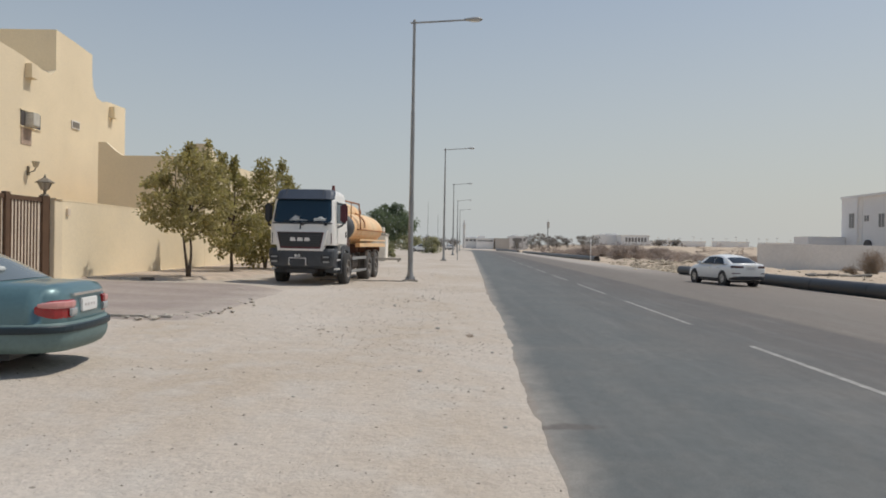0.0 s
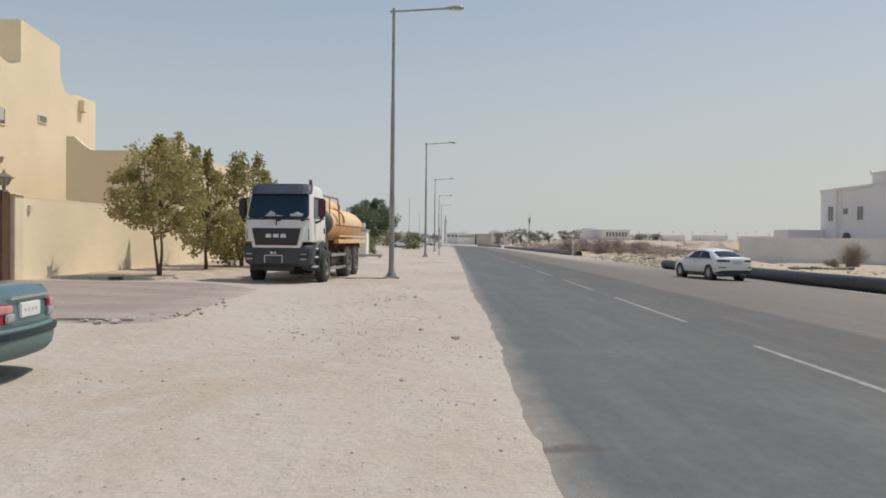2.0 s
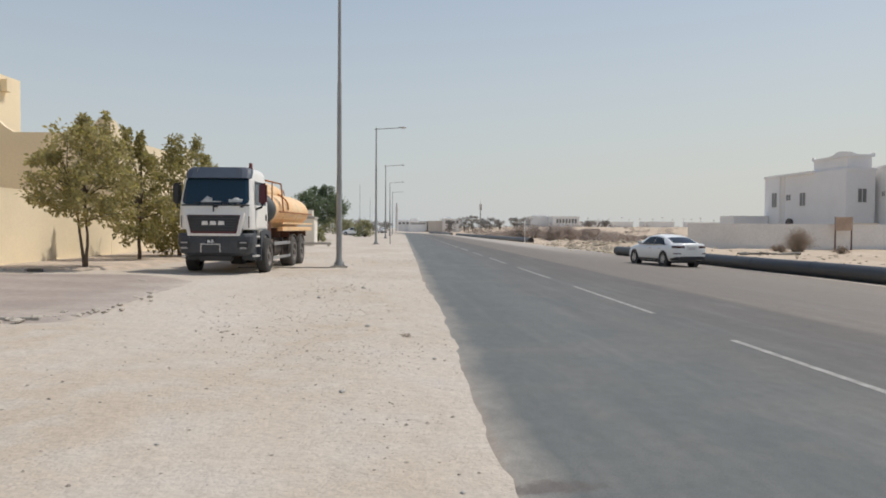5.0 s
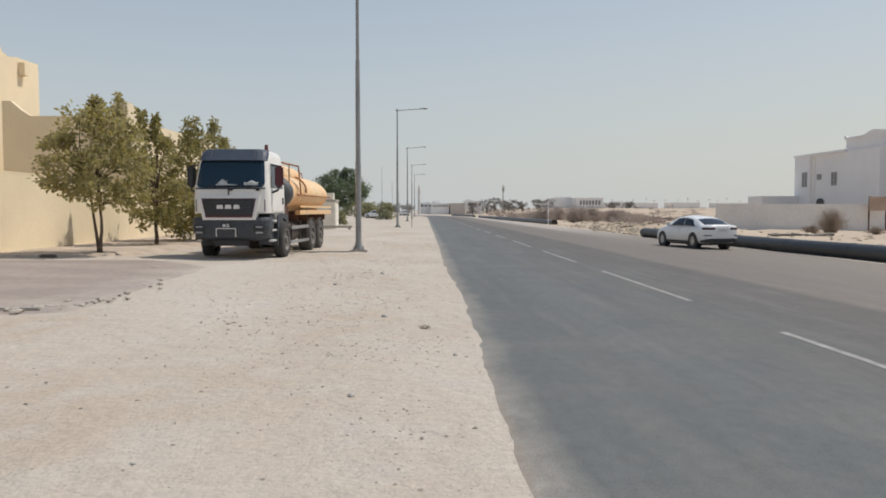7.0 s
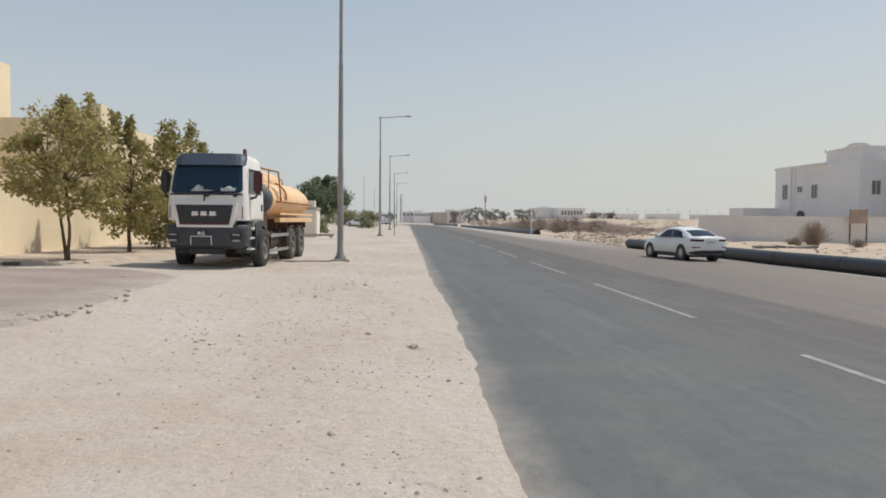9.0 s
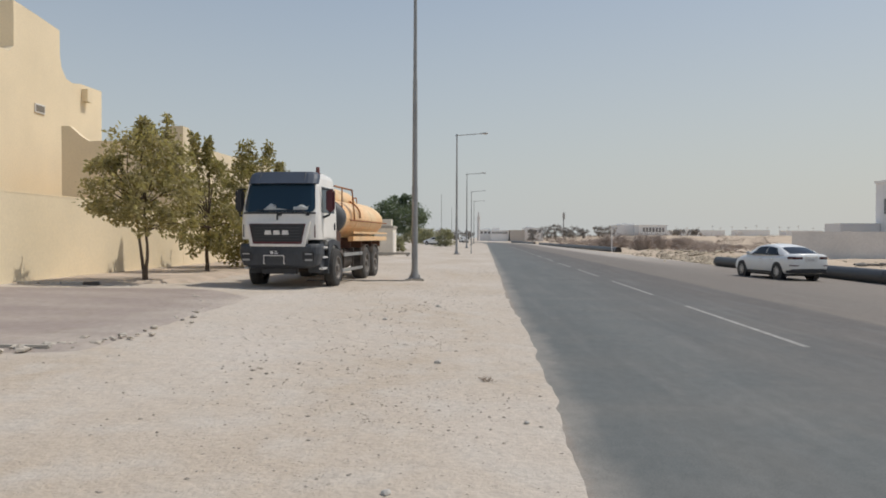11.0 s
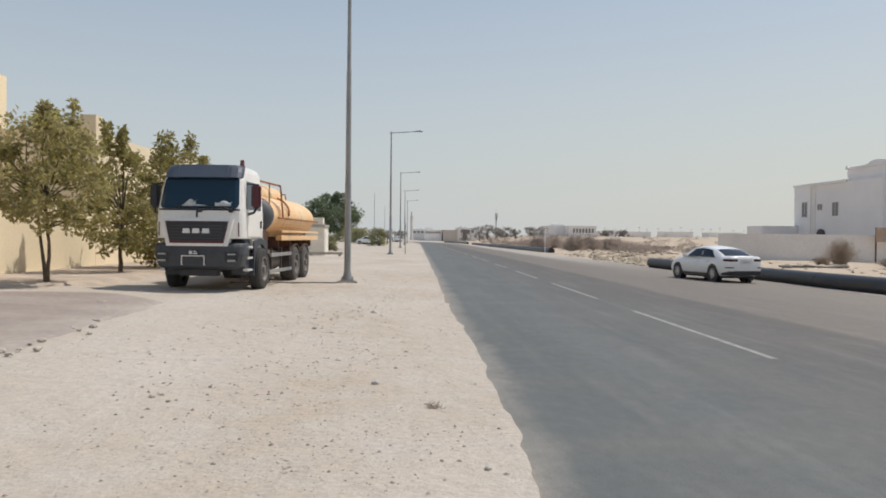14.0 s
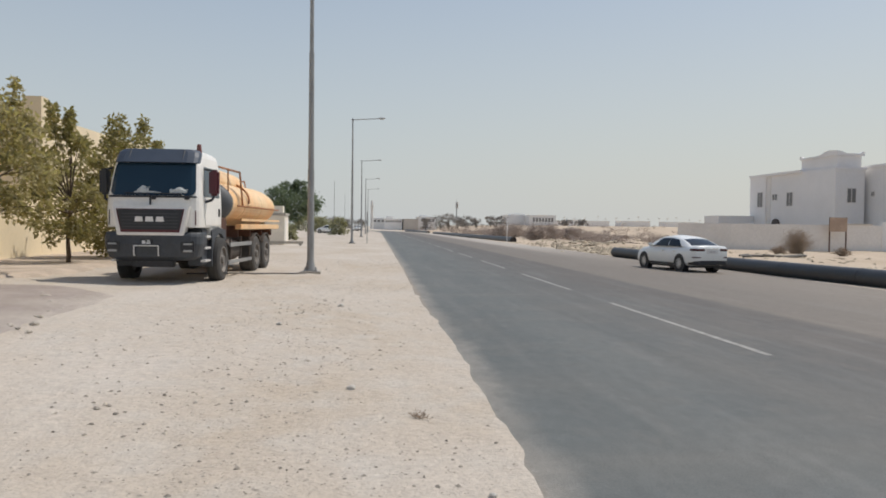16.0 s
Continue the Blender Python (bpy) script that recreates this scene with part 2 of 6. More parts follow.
SAND = sand_mat("gravelly_sand", (0.53, 0.472, 0.405), (0.455, 0.381, 0.297), (0.5, 0.455, 0.395))
ASPHALT = asphalt_mat("worn_asphalt")
SIDE_ASPHALT = asphalt_mat("dusty_driveway_asphalt", True)
LINE = mat("worn_white_line", (0.4, 0.39, 0.36), 0.8, vary=0.4, scale=6.0, fine=70.0)
PEBBLE = mat("pale_grey_stone", (0.55, 0.52, 0.47), 0.95, vary=0.25, scale=20.0, fine=60.0, bump=0.4)
STONE = mat("desert_stone", (0.45, 0.4, 0.335), 0.95, vary=0.35, scale=8.0, fine=60.0, island=0.35, bump=0.4)
RUBBLE = mat("pale_rubble", (0.5, 0.42, 0.31), 0.95, vary=0.3, scale=2.0, fine=20.0, island=0.3, bump=0.5, bump_scale=12.0)
CONCRETE = mat("dusty_concrete", (0.46, 0.42, 0.36), 0.9, vary=0.22, scale=1.5, fine=30.0, bump=0.3)
PAVING = mat("dusty_paving", (0.56, 0.46, 0.365), 0.95, vary=0.35, scale=1.2, fine=22.0, bump=0.4)
KERB_DARK = mat("black_kerb_paint", (0.15, 0.135, 0.12), 0.8, vary=0.4, scale=6.0)
KERB_PALE = mat("white_kerb_paint", (0.6, 0.56, 0.5), 0.8, vary=0.25, scale=5.0)
CREAM = mat("cream_render", (0.84, 0.71, 0.5), 0.92, vary=0.1, scale=0.35, fine=14.0, bump=0.25, bump_scale=25.0)
CREAM_WALL = mat("cream_wall_render", (0.87, 0.74, 0.52), 0.92, vary=0.08, scale=0.5, fine=14.0, bump=0.15, bump_scale=25.0)
WHITE_RENDER = mat("whitewashed_render", (0.84, 0.82, 0.8), 0.92, vary=0.08, scale=0.25, fine=6.0, bump=0.15, bump_scale=12.0)
GREY_RENDER = mat("grey_render", (0.8, 0.765, 0.72), 0.92, vary=0.14, scale=0.3, fine=5.0)
# PALE_FAR and TAN_FAR: base colours lightened to stand in for distance haze
PALE_FAR = mat("haze_pale_render", (0.9, 0.88, 0.85), 0.92, vary=0.08, scale=0.2, fine=3.0)
CABIN_BEIGE = mat("beige_cabin_panel", (0.88, 0.81, 0.69), 0.8, vary=0.15, scale=1.5, fine=12.0)
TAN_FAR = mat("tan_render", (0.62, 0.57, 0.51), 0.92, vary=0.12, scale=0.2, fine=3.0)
GATE_PAINT = mat("brown_gate_paint", (0.13, 0.075, 0.045), 0.55, vary=0.2, scale=3.0, fine=30.0)
GATE_SHEET = mat("pale_gate_backing", (0.78, 0.66, 0.52), 0.7, vary=0.2, scale=2.0)
STEEL = mat("galvanised_steel", (0.37, 0.37, 0.36), 0.55, 0.25, vary=0.22, scale=1.0, fine=18.0)
LAMP_HEAD = mat("grey_lamp_housing", (0.42, 0.42, 0.41), 0.5, 0.2, vary=0.1, scale=4.0)
LENS = mat("lamp_glass", (0.7, 0.7, 0.66), 0.2)
PIPE_BLACK = mat("black_plastic_pipe", (0.034, 0.037, 0.043), 0.46, vary=0.4, scale=1.5, fine=14.0, second=(0.045, 0.044, 0.042))
PIPE_DUST = mat("dust_coated_pipe", (0.2, 0.185, 0.16), 0.8, vary=0.3, scale=2.0)
TRUCK_WHITE = mat("truck_white_paint", (0.87, 0.84, 0.78), 0.4, vary=0.1, scale=1.5, fine=12.0, coat=0.3)
# TRUCK_GREY and TRUCK_BLACK: blacks lifted in colour, standing in for haze
TRUCK_GREY = mat("dark_grey_plastic", (0.06, 0.067, 0.077), 0.55, vary=0.25, scale=2.0, fine=16.0)
TRUCK_VISOR = mat("blue_grey_visor", (0.07, 0.088, 0.12), 0.5, vary=0.2, scale=2.0)
TRUCK_BLACK = mat("black_plastic", (0.032, 0.033, 0.037), 0.5, vary=0.2, scale=4.0)
MAROON = mat("maroon_grille_trim", (0.11, 0.022, 0.03), 0.5, vary=0.2, scale=4.0)
CHROME = mat("chrome", (0.72, 0.72, 0.72), 0.18, 1.0)
SILVER = mat("silver_trim", (0.78, 0.76, 0.74), 0.4, 0.3, vary=0.08, scale=5.0)
TANK_ORANGE = mat("sun_bleached_orange_paint", (0.87, 0.51, 0.23), 0.5, vary=0.25, scale=0.9, fine=9.0, second=(0.85, 0.62, 0.36))
TANK_RUST = mat("rusty_orange_steel", (0.42, 0.17, 0.06), 0.75, vary=0.4, scale=3.0, fine=20.0)
TANK_GREY = mat("grey_tank_end", (0.12, 0.125, 0.13), 0.6, vary=0.2, scale=2.0)
# CHASSIS, RUBBER and RUBBER_DUSTY: base colours also lifted to stand in for haze
CHASSIS = mat("dirty_chassis_steel", (0.1, 0.08, 0.066), 0.8, vary=0.4, scale=3.0, fine=20.0)
RUST_DARK = mat("dark_rust", (0.12, 0.055, 0.035), 0.85, vary=0.4, scale=3.0, fine=20.0)
RUBBER = mat("tyre_rubber", (0.055, 0.053, 0.05), 0.85, vary=0.35, scale=5.0, fine=40.0)
RUBBER_DUSTY = mat("dusty_tyre_rubber", (0.105, 0.098, 0.09), 0.9, vary=0.35, scale=5.0, fine=40.0)
RIM = mat("dusty_steel_rim", (0.22, 0.2, 0.18), 0.6, 0.3, vary=0.25, scale=6.0)
ALLOY = mat("alloy_rim", (0.58, 0.58, 0.58), 0.35, 0.6, vary=0.1, scale=8.0)
CAR_WHITE = mat("car_white_paint", (0.9, 0.9, 0.87), 0.25, vary=0.05, scale=1.5, coat=0.5)
CAR_TEAL = mat("metallic_teal_paint", (0.115, 0.205, 0.22), 0.36, 0.25, vary=0.12, scale=1.2, fine=25.0, coat=0.4)
CAR_TEAL_LOW = mat("dusty_teal_paint", (0.15, 0.22, 0.215), 0.6, 0.1, vary=0.2, scale=1.5, fine=25.0)
CAR_STRIP = mat("dark_teal_bumper_strip", (0.012, 0.03, 0.042), 0.5, vary=0.2, scale=4.0)
GLASS = glass_mat("dark_glass", (0.015, 0.02, 0.026))
DUSTY_GLASS = glass_mat("dusty_window_glass", (0.19, 0.185, 0.18), 0.3)
CAB_GLASS = glass_mat("windscreen_glass", (0.018, 0.04, 0.062), 0.08)
SMOKE_GLASS = glass_mat("hazy_car_glass", (0.13, 0.155, 0.165), 0.12)
RED_LIGHT = mat("red_tail_lens", (0.36, 0.018, 0.022), 0.25, vary=0.15, scale=9.0, coat=0.5)
PINK_LIGHT = mat("faded_pink_lens", (0.66, 0.3, 0.28), 0.3, vary=0.1, scale=9.0, coat=0.5)
CLEAR_LIGHT = mat("clear_lens", (0.36, 0.37, 0.37), 0.2, coat=0.3)
DARK_RED_LIGHT = mat("dark_red_lens", (0.07, 0.016, 0.018), 0.2, coat=0.3)
PLATE = mat("white_plate", (0.75, 0.75, 0.73), 0.5, vary=0.08, scale=20.0)
PLATE_INK = mat("plate_ink", (0.52, 0.48, 0.47), 0.6)
DASH_CLOTH = mat("white_paper_bundle", (0.6, 0.62, 0.6), 0.9, vary=0.2, scale=9.0)
BEACON = mat("dull_red_beacon", (0.2, 0.06, 0.05), 0.4)
BARK = mat("grey_brown_bark", (0.16, 0.12, 0.085), 0.95, vary=0.35, scale=6.0, fine=30.0, bump=0.6)
# LEAF, LEAF_DEEP, LEAF_GHAF: colours paled, partly standing in for haze
LEAF = leaf_mat("olive_leaf", (0.375, 0.318, 0.175), (0.22, 0.19, 0.1))
LEAF_DEEP = leaf_mat("deep_green_leaf", (0.3, 0.258, 0.13), (0.17, 0.15, 0.075))
LEAF_GHAF = leaf_mat("dark_ghaf_leaf", (0.135, 0.165, 0.12), (0.085, 0.115, 0.085))
LEAF_GREY = leaf_mat("grey_green_leaf", (0.29, 0.275, 0.2), (0.21, 0.2, 0.145))
# LEAF_FAR and FAR_PANE: haze over distance put into paler, greyer colours
LEAF_FAR = mat("haze_greyed_leaf", (0.36, 0.33, 0.295), 0.8, vary=0.3, scale=0.6, fine=4.0, second=(0.27, 0.25, 0.225), island=0.3)
FAR_PANE = mat("haze_lightened_pane", (0.22, 0.21, 0.2), 0.5)
DRY = mat("dry_twigs", (0.4, 0.31, 0.23), 0.95, vary=0.3, scale=3.0, island=0.3)
# scrub lightened in colour, partly standing in for haze over the field
SCRUB = mat("desert_scrub", (0.5, 0.42, 0.36), 0.95, vary=0.3, scale=0.6, fine=4.0, second=(0.39, 0.325, 0.28), island=0.3)
AC_WHITE = mat("aged_white_plastic", (0.62, 0.58, 0.5), 0.6, vary=0.15, scale=5.0)
# dark base colour standing in for the shade inside openings
DARK_VOID = mat("shaded_opening", (0.09, 0.08, 0.075), 0.7)
SIGN_FACE = mat("faded_orange_board", (0.5, 0.37, 0.28), 0.8, vary=0.3, scale=1.2, fine=8.0)
SIGN_INK = mat("faded_brown_ink", (0.42, 0.3, 0.23), 0.8)
LANTERN_METAL = mat("dusty_lantern_metal", (0.26, 0.22, 0.16), 0.5, 0.3, vary=0.2, scale=9.0)
LANTERN_GLASS = mat("dusty_lantern_glass", (0.42, 0.36, 0.27), 0.35)


# ---- mesh helpers ----
def add_box(bm, x0, x1, y0, y1, z0, z1, bevel=0.0):
    v = bmesh.ops.create_cube(bm, size=1, matrix=Matrix.Translation(((x0 + x1) / 2, (y0 + y1) / 2, (z0 + z1) / 2)) @ Matrix.Diagonal((x1 - x0, y1 - y0, z1 - z0, 1)))["verts"]
    if bevel > 0:
        edges = list({e for q in v for e in q.link_edges})
        bmesh.ops.bevel(bm, geom=edges, offset=bevel, segments=2, affect="EDGES")
    return bm


def add_tube(bm, p0, p1, r0, r1=None, seg=12):
    p0, p1 = Vector(p0), Vector(p1)
    d = p1 - p0
    m = Matrix.Translation((p0 + p1) / 2) @ d.to_track_quat("Z", "Y").to_matrix().to_4x4()
    bmesh.ops.create_cone(bm, cap_ends=True, segments=seg, radius1=r0, radius2=r0 if r1 is None else r1, depth=d.length, matrix=m)
    return bm


def add_path(bm, pts, r, seg=8):
    for a, b in zip(pts[:-1], pts[1:]):
        add_tube(bm, a, b, r, r, seg)
    return bm


def add_loft(bm, rings, closed=True, caps=True):
    """Skin rings of equal length; closed: each ring is a loop."""
    rows = [[bm.verts.new(p) for p in ring] for ring in rings]
    k = len(rows[0])
    for a, b in zip(rows[:-1], rows[1:]):
        for i in range(k if closed else k - 1):
            j = (i + 1) % k
            bm.faces.new((a[i], a[j], b[j], b[i]))
    if caps and closed:
        bm.faces.new(rows[0][::-1])
        bm.faces.new(rows[-1])
    bmesh.ops.recalc_face_normals(bm, faces=bm.faces[:])
    return bm


def add_prism(bm, outline, axis, lo, hi):
    """Extrude a flat outline along x, y or z. The outline holds the two other coordinates in axis order."""
    def put(p, w):
        return {"x": (w, p[0], p[1]), "y": (p[0], w, p[1]), "z": (p[0], p[1], w)}[axis]
    a = [bm.verts.new(put(p, lo)) for p in outline]
    b = [bm.verts.new(put(p, hi)) for p in outline]
    bm.faces.new(a)
    bm.faces.new(b[::-1])
    for i in range(len(outline)):
        j = (i + 1) % len(outline)
        bm.faces.new((a[j], a[i], b[i], b[j]))
    bmesh.ops.recalc_face_normals(bm, faces=bm.faces[:])
    return bm


def mesh_of(name, bm, material, smooth=False):
    me = bpy.data.meshes.new(name)
    bm.to_mesh(me)
    bm.free()
    me.materials.append(material)
    if smooth:
        me.polygons.foreach_set("use_smooth", [True] * len(me.polygons))
    return me


def part(name, bm, material, parent, label="", smooth=False, bevel=0.0, subsurf=0):
    """One mesh object under a thing or under a part."""
    ob = new(name, mesh_of(name, bm, material, smooth))
    ob.parent = parent
    if bevel > 0:
        mod = ob.modifiers.new("bevel", "BEVEL")
        mod.width, mod.segments, mod.limit_method = bevel, 2, "ANGLE"
    if subsurf:
        mod = ob.modifiers.new("smooth", "SUBSURF")
        mod.levels = mod.render_levels = subsurf
    return tagged(ob, label) if label else ob


def thing(name, m, label, category, group="", kind=""):
    ob = new(name)
    ob.matrix_world = m
    return tagged(ob, label, category, group, kind)


def single(name, bm, material, label, category="", group="", kind="", smooth=False, m=None):
    ob = new(name, mesh_of(name, bm, material, smooth))
    if m is not None:
        ob.matrix_world = m
    return tagged(ob, label, category, group, kind)


def grid_mesh(name, X, Y, Z, material):
    """A sheet over arrays of the same shape."""
    r, c = X.shape
    verts = np.stack([X, Y, Z], -1).reshape(-1, 3)
    i = (np.arange(r - 1)[:, None] * c + np.arange(c - 1)[None]).ravel()
    faces = np.stack([i, i + 1, i + c + 1, i + c], -1)
    me = bpy.data.meshes.new(name)
    me.from_pydata(verts.tolist(), [], faces.tolist())
    me.materials.append(material)
    me.polygons.foreach_set("use_smooth", [True] * len(me.polygons))
    return me


def waves(x, y, seed, base, octaves=4):
    """A sum of sine waves with random directions: smooth relief in about -1 to 1."""
    rng = np.random.default_rng(seed)
    total, amp = 0 * x, 1.0
    for o in range(octaves):
        for _ in range(3):
            a, p, k = rng.uniform(0, 6.28), rng.uniform(0, 6.28), base * 2**o * rng.uniform(0.8, 1.25)
            total = total + amp * np.sin(k * (np.cos(a) * x + np.sin(a) * y) + p) / 3
        amp *= 0.55
    return total


# ---- the lie of the land ----
SLANT = 0.0245          # the road's drift towards +x for each metre ahead


def land(x, y):
    """Height of the bare ground: a cross-fall from the houses down to the far verge."""
    x, y = np.asarray(x, float), np.asarray(y, float)
    rise = np.clip((y - 8) / 14, 0, 1)
    rise = rise * rise * (3 - 2 * rise)
    z = np.where(x < 0, -0.02 * np.maximum(x, -14) * rise, np.where(x < 4, 0.0, np.where(x < 13, -0.025 * (x - 4), -0.225 - 0.0125 * (np.minimum(x, 60) - 13))))
    return z


def gz(x, y):
    return float(land(x, y))


# ---- ground, road, pavements ----
def smooth01(v, a, b):
    t = np.clip((v - a) / (b - a), 0, 1)
    return t * t * (3 - 2 * t)


def terrain(x, y):
    """The open ground with its relief: flat verge, low sand heaps beyond the pipe, a slow rise far off."""
    u = x - SLANT * y
    z = land(x, y)
    z = z + 3.4 * smooth01(y, 110, 380) * smooth01(u, 18, 70)
    out = smooth01(u, 16.5, 24) * smooth01(y, -60, 10)
    z = z + out * (0.2 * waves(x, y, 3, 0.12, 4) + 0.16 * waves(x, y, 4, 0.45, 3) + 0.07)
    ridge = smooth01(u, 15.4, 17.5) * (1 - smooth01(u, 20, 27)) * smooth01(y, 44, 52) * (1 - smooth01(y, 90, 105))
    z = z + ridge * (0.24 + 0.3 * waves(x, y, 9, 0.7, 3))
    near = (1 - smooth01(u, -1.0, -0.25)) * (1 - smooth01(y, 60, 90)) * smooth01(u, -12.5, -10)
    z = z + near * (0.012 * waves(x, y, 5, 1.6, 3) + 0.008 * waves(x, y, 6, 6.0, 2))
    under = smooth01(u, 0.1, 0.3) * (1 - smooth01(u, 13.3, 13.8)) * (1 - smooth01(y, 380, 420))
    return z - 0.07 * under


us = np.concatenate([-np.geomspace(2500, 30, 22), np.arange(-28, -14, 1.0), np.arange(-14, -3, 0.4), np.arange(-3, 0.6, 0.12),
                     np.arange(0.8, 13, 1.5), np.arange(13.2, 30, 0.55), np.geomspace(30.5, 150, 45), np.geomspace(160, 2500, 20)])
ys = np.concatenate([-np.geomspace(1500, 10, 16), np.arange(-9, 4, 0.6), np.arange(4, 30, 0.14), np.arange(30, 60, 0.5), np.arange(60, 180, 1.5), np.geomspace(182, 3500, 44)])
U, Y = np.meshgrid(us, ys)
X = U + SLANT * np.clip(Y, -60, 420)
tagged(new("ground", grid_mesh("ground", X, Y, terrain(X, Y), SAND)), "pale gravelly desert sand with tyre-worn patches", "ground", kind="structure")

EDGE = -0.15


def bend(y):
    """The road's slow turn to the left far ahead."""
    far = np.clip((np.asarray(y, float) - 150) / 100, 0, None)
    return -9.0 * far * far


def road_edge(y):
    bite = np.clip(waves(y, 0 * y, 24, 2.3, 3) - 0.35, 0, None)
    return EDGE + 0.035 * waves(y, 0 * y, 21, 0.9, 3) + 0.022 * waves(y, 0 * y, 22, 7.0, 4) + 0.08 * bite + 0.09 * np.exp(-(((y - 15.2) / 2.2) ** 2)) - 0.08 * np.exp(-(((y - 23.5) / 4.0) ** 2))


ry = np.concatenate([np.arange(-60, 2, 1.0), np.arange(2, 40, 0.1), np.arange(40, 90, 0.4), np.arange(90, 421, 6.0)])
ru = np.array([0.0, 0.12, 0.3, 0.8, 1.6, 2.6, 3.6, 4.6, 5.6, 6.6, 7.6, 8.6, 9.6, 10.6, 11.6, 12.6, 13.55])
RU, RY = np.meshgrid(ru, ry)
RU = RU + (road_edge(RY)) * np.clip(1 - RU / 0.8, 0, 1) + 0.12 * waves(RY, 0 * RY, 23, 0.7, 3) * (RU > 13)
RX = RU + SLANT * RY + bend(RY)
RZ = land(RU + SLANT * RY, RY) + 0.014 + 0.1 * smooth01(RY, 140, 200) - 0.03 * (RU - road_edge(RY) < 0.01)
road_me = grid_mesh("road", RX, RY, RZ, ASPHALT)
road_me.attributes.new("cross", "FLOAT", "POINT").data.foreach_set("value", RU.ravel())
tagged(new("road", road_me), "worn grey asphalt road with a broken, sand-dusted edge", "road", kind="structure")

# centre line: one dash after another
for k in range(-1, 22):
    y0 = 14.42 + 8.68 * (k - 1)
    bm = bmesh.new()
    pts = [(3.53 + SLANT * y + s * 0.048, y) for s, y in ((-1, y0), (1, y0), (1, y0 + 5.75), (-1, y0 + 5.75))]
    a = [bm.verts.new((x + float(bend(y)), y, gz(x, y) + 0.0165 + 0.1 * float(smooth01(y, 140, 200)))) for x, y in pts]
    bm.faces.new(a)
    single("lane_marking", bm, LINE, "worn white dash of the road's centre line", "road marking", "centre line dashes", "structure")

# driveway before the gate
rng = np.random.default_rng(4)
dx = np.arange(-26, -4.9, 0.25)
rows = []
for t in np.linspace(0, 1, 26):
    front = 13.35 + 0.12 * waves(dx, 0 * dx, 31, 1.3, 3) + 0.35 * np.clip((-6.3 - dx) / 6, 0, 1)
    back = 22.45 - 0.22 * np.clip(-7.5 - dx, 0, 5) + 0.08 * waves(dx, 0 * dx, 32, 1.1, 3) - 2.2 * np.clip((dx + 7.2) / 2.2, 0, 1) ** 1.6
    rows.append(front + (back - front) * t)
DY = np.array(rows)
DX = np.repeat(dx[None], 26, 0) + 0.1 * waves(DY, 0 * DY, 33, 1.5, 3) * np.clip((dx + 7) / 2, 0, 1)[None]
DZ = land(DX, DY) + 0.03
DZ[0] -= 0.06
DZ[-1] -= 0.06
DZ[:, -1] -= 0.06
tagged(new("driveway", grid_mesh("driveway", DX, DY, DZ, SIDE_ASPHALT)), "dusty brown-grey asphalt driveway with crumbling edge", "driveway", kind="structure")

# lumps broken off its edge
# broken bits strewn along its worn outline
crumbs = [(-7.0, 13.35), (-5.8, 13.5), (-5.15, 14.6), (-5.05, 16.2), (-5.4, 18.4), (-6.4, 20.6)]
for k in range(46):
    t = random.uniform(0.4, len(crumbs) - 1.01) if k % 3 else random.uniform(0.7, 2)
    (xa, ya), (xb, yb) = crumbs[int(t)], crumbs[int(t) + 1]
    x = xa + (xb - xa) * (t % 1) + random.gauss(0, 0.14)
    y = ya + (yb - ya) * (t % 1) + random.gauss(0, 0.14)
    s = random.uniform(0.025, 0.085)
    bm = bmesh.new()
    bmesh.ops.create_icosphere(bm, subdivisions=1, radius=s)
    for v in bm.verts:
        v.co *= random.uniform(0.65, 1.2)
        v.co.z *= 0.5
    single("asphalt_lump", bm, STONE if k % 4 else CONCRETE, "broken lump of old asphalt lying on sand", "rubble", "crumbled driveway edge", m=pose(x, y, gz(x, y) + 0.025, 0, 0, random.uniform(0, 360)))

# low kerb strip along the driveway's near side
for k, (x0, x1) in enumerate(((-12.4, -9.6), (-9.55, -7.2), (-6.9, -5.6))):
    bm = bmesh.new()
    add_box(bm, x0, x1, -0.05, 0.05, 0, 0.065, 0.015)
    y = 13.35 + 0.35 * min(1, max(0, (-6.3 - (x0 + x1) / 2) / 6))
    single("kerb", bm, CONCRETE if k == 2 else KERB_DARK, "half-buried concrete kerb beside the driveway", "kerb", "driveway kerbs", "structure", m=pose(0, y, gz(x0, 13) - 0.01, 0, 0, -2 if k == 2 else 0))

# pavement under the trees, with its kerb stones
bm = bmesh.new()
edge = [(-11.9, 22.78), (-11.0, 22.8), (-10.2, 22.95), (-9.5, 23.4), (-8.9, 23.8), (-8.4, 24.4)] + [(-8.35, 25.0 + 1.0 * k) for k in range(36)]
rings = []
for grow, z in ((0.5, 0.12), (0.22, 0.215), (0.05, 0.255), (-0.1, 0.262)):
    ring = [(-11.9, 60, z), (-11.9, 41, z), (-11.9, 22.78 - grow, z)]
    for k, (x, y) in enumerate(edge[1:]):
        g = grow + 0.12 * math.sin(k * 2.1) * (grow > 0)
        t = min(1.0, max(0.0, (x + 11.0) / 2.6))
        ring.append((x + g * t, y - g * (1 - t), z))
    rings.append(ring)
add_loft(bm, rings)
single("pavement", bm, PAVING, "sand-drifted raised pavement strip along the cream wall", "pavement", kind="structure")
yk = 22.7
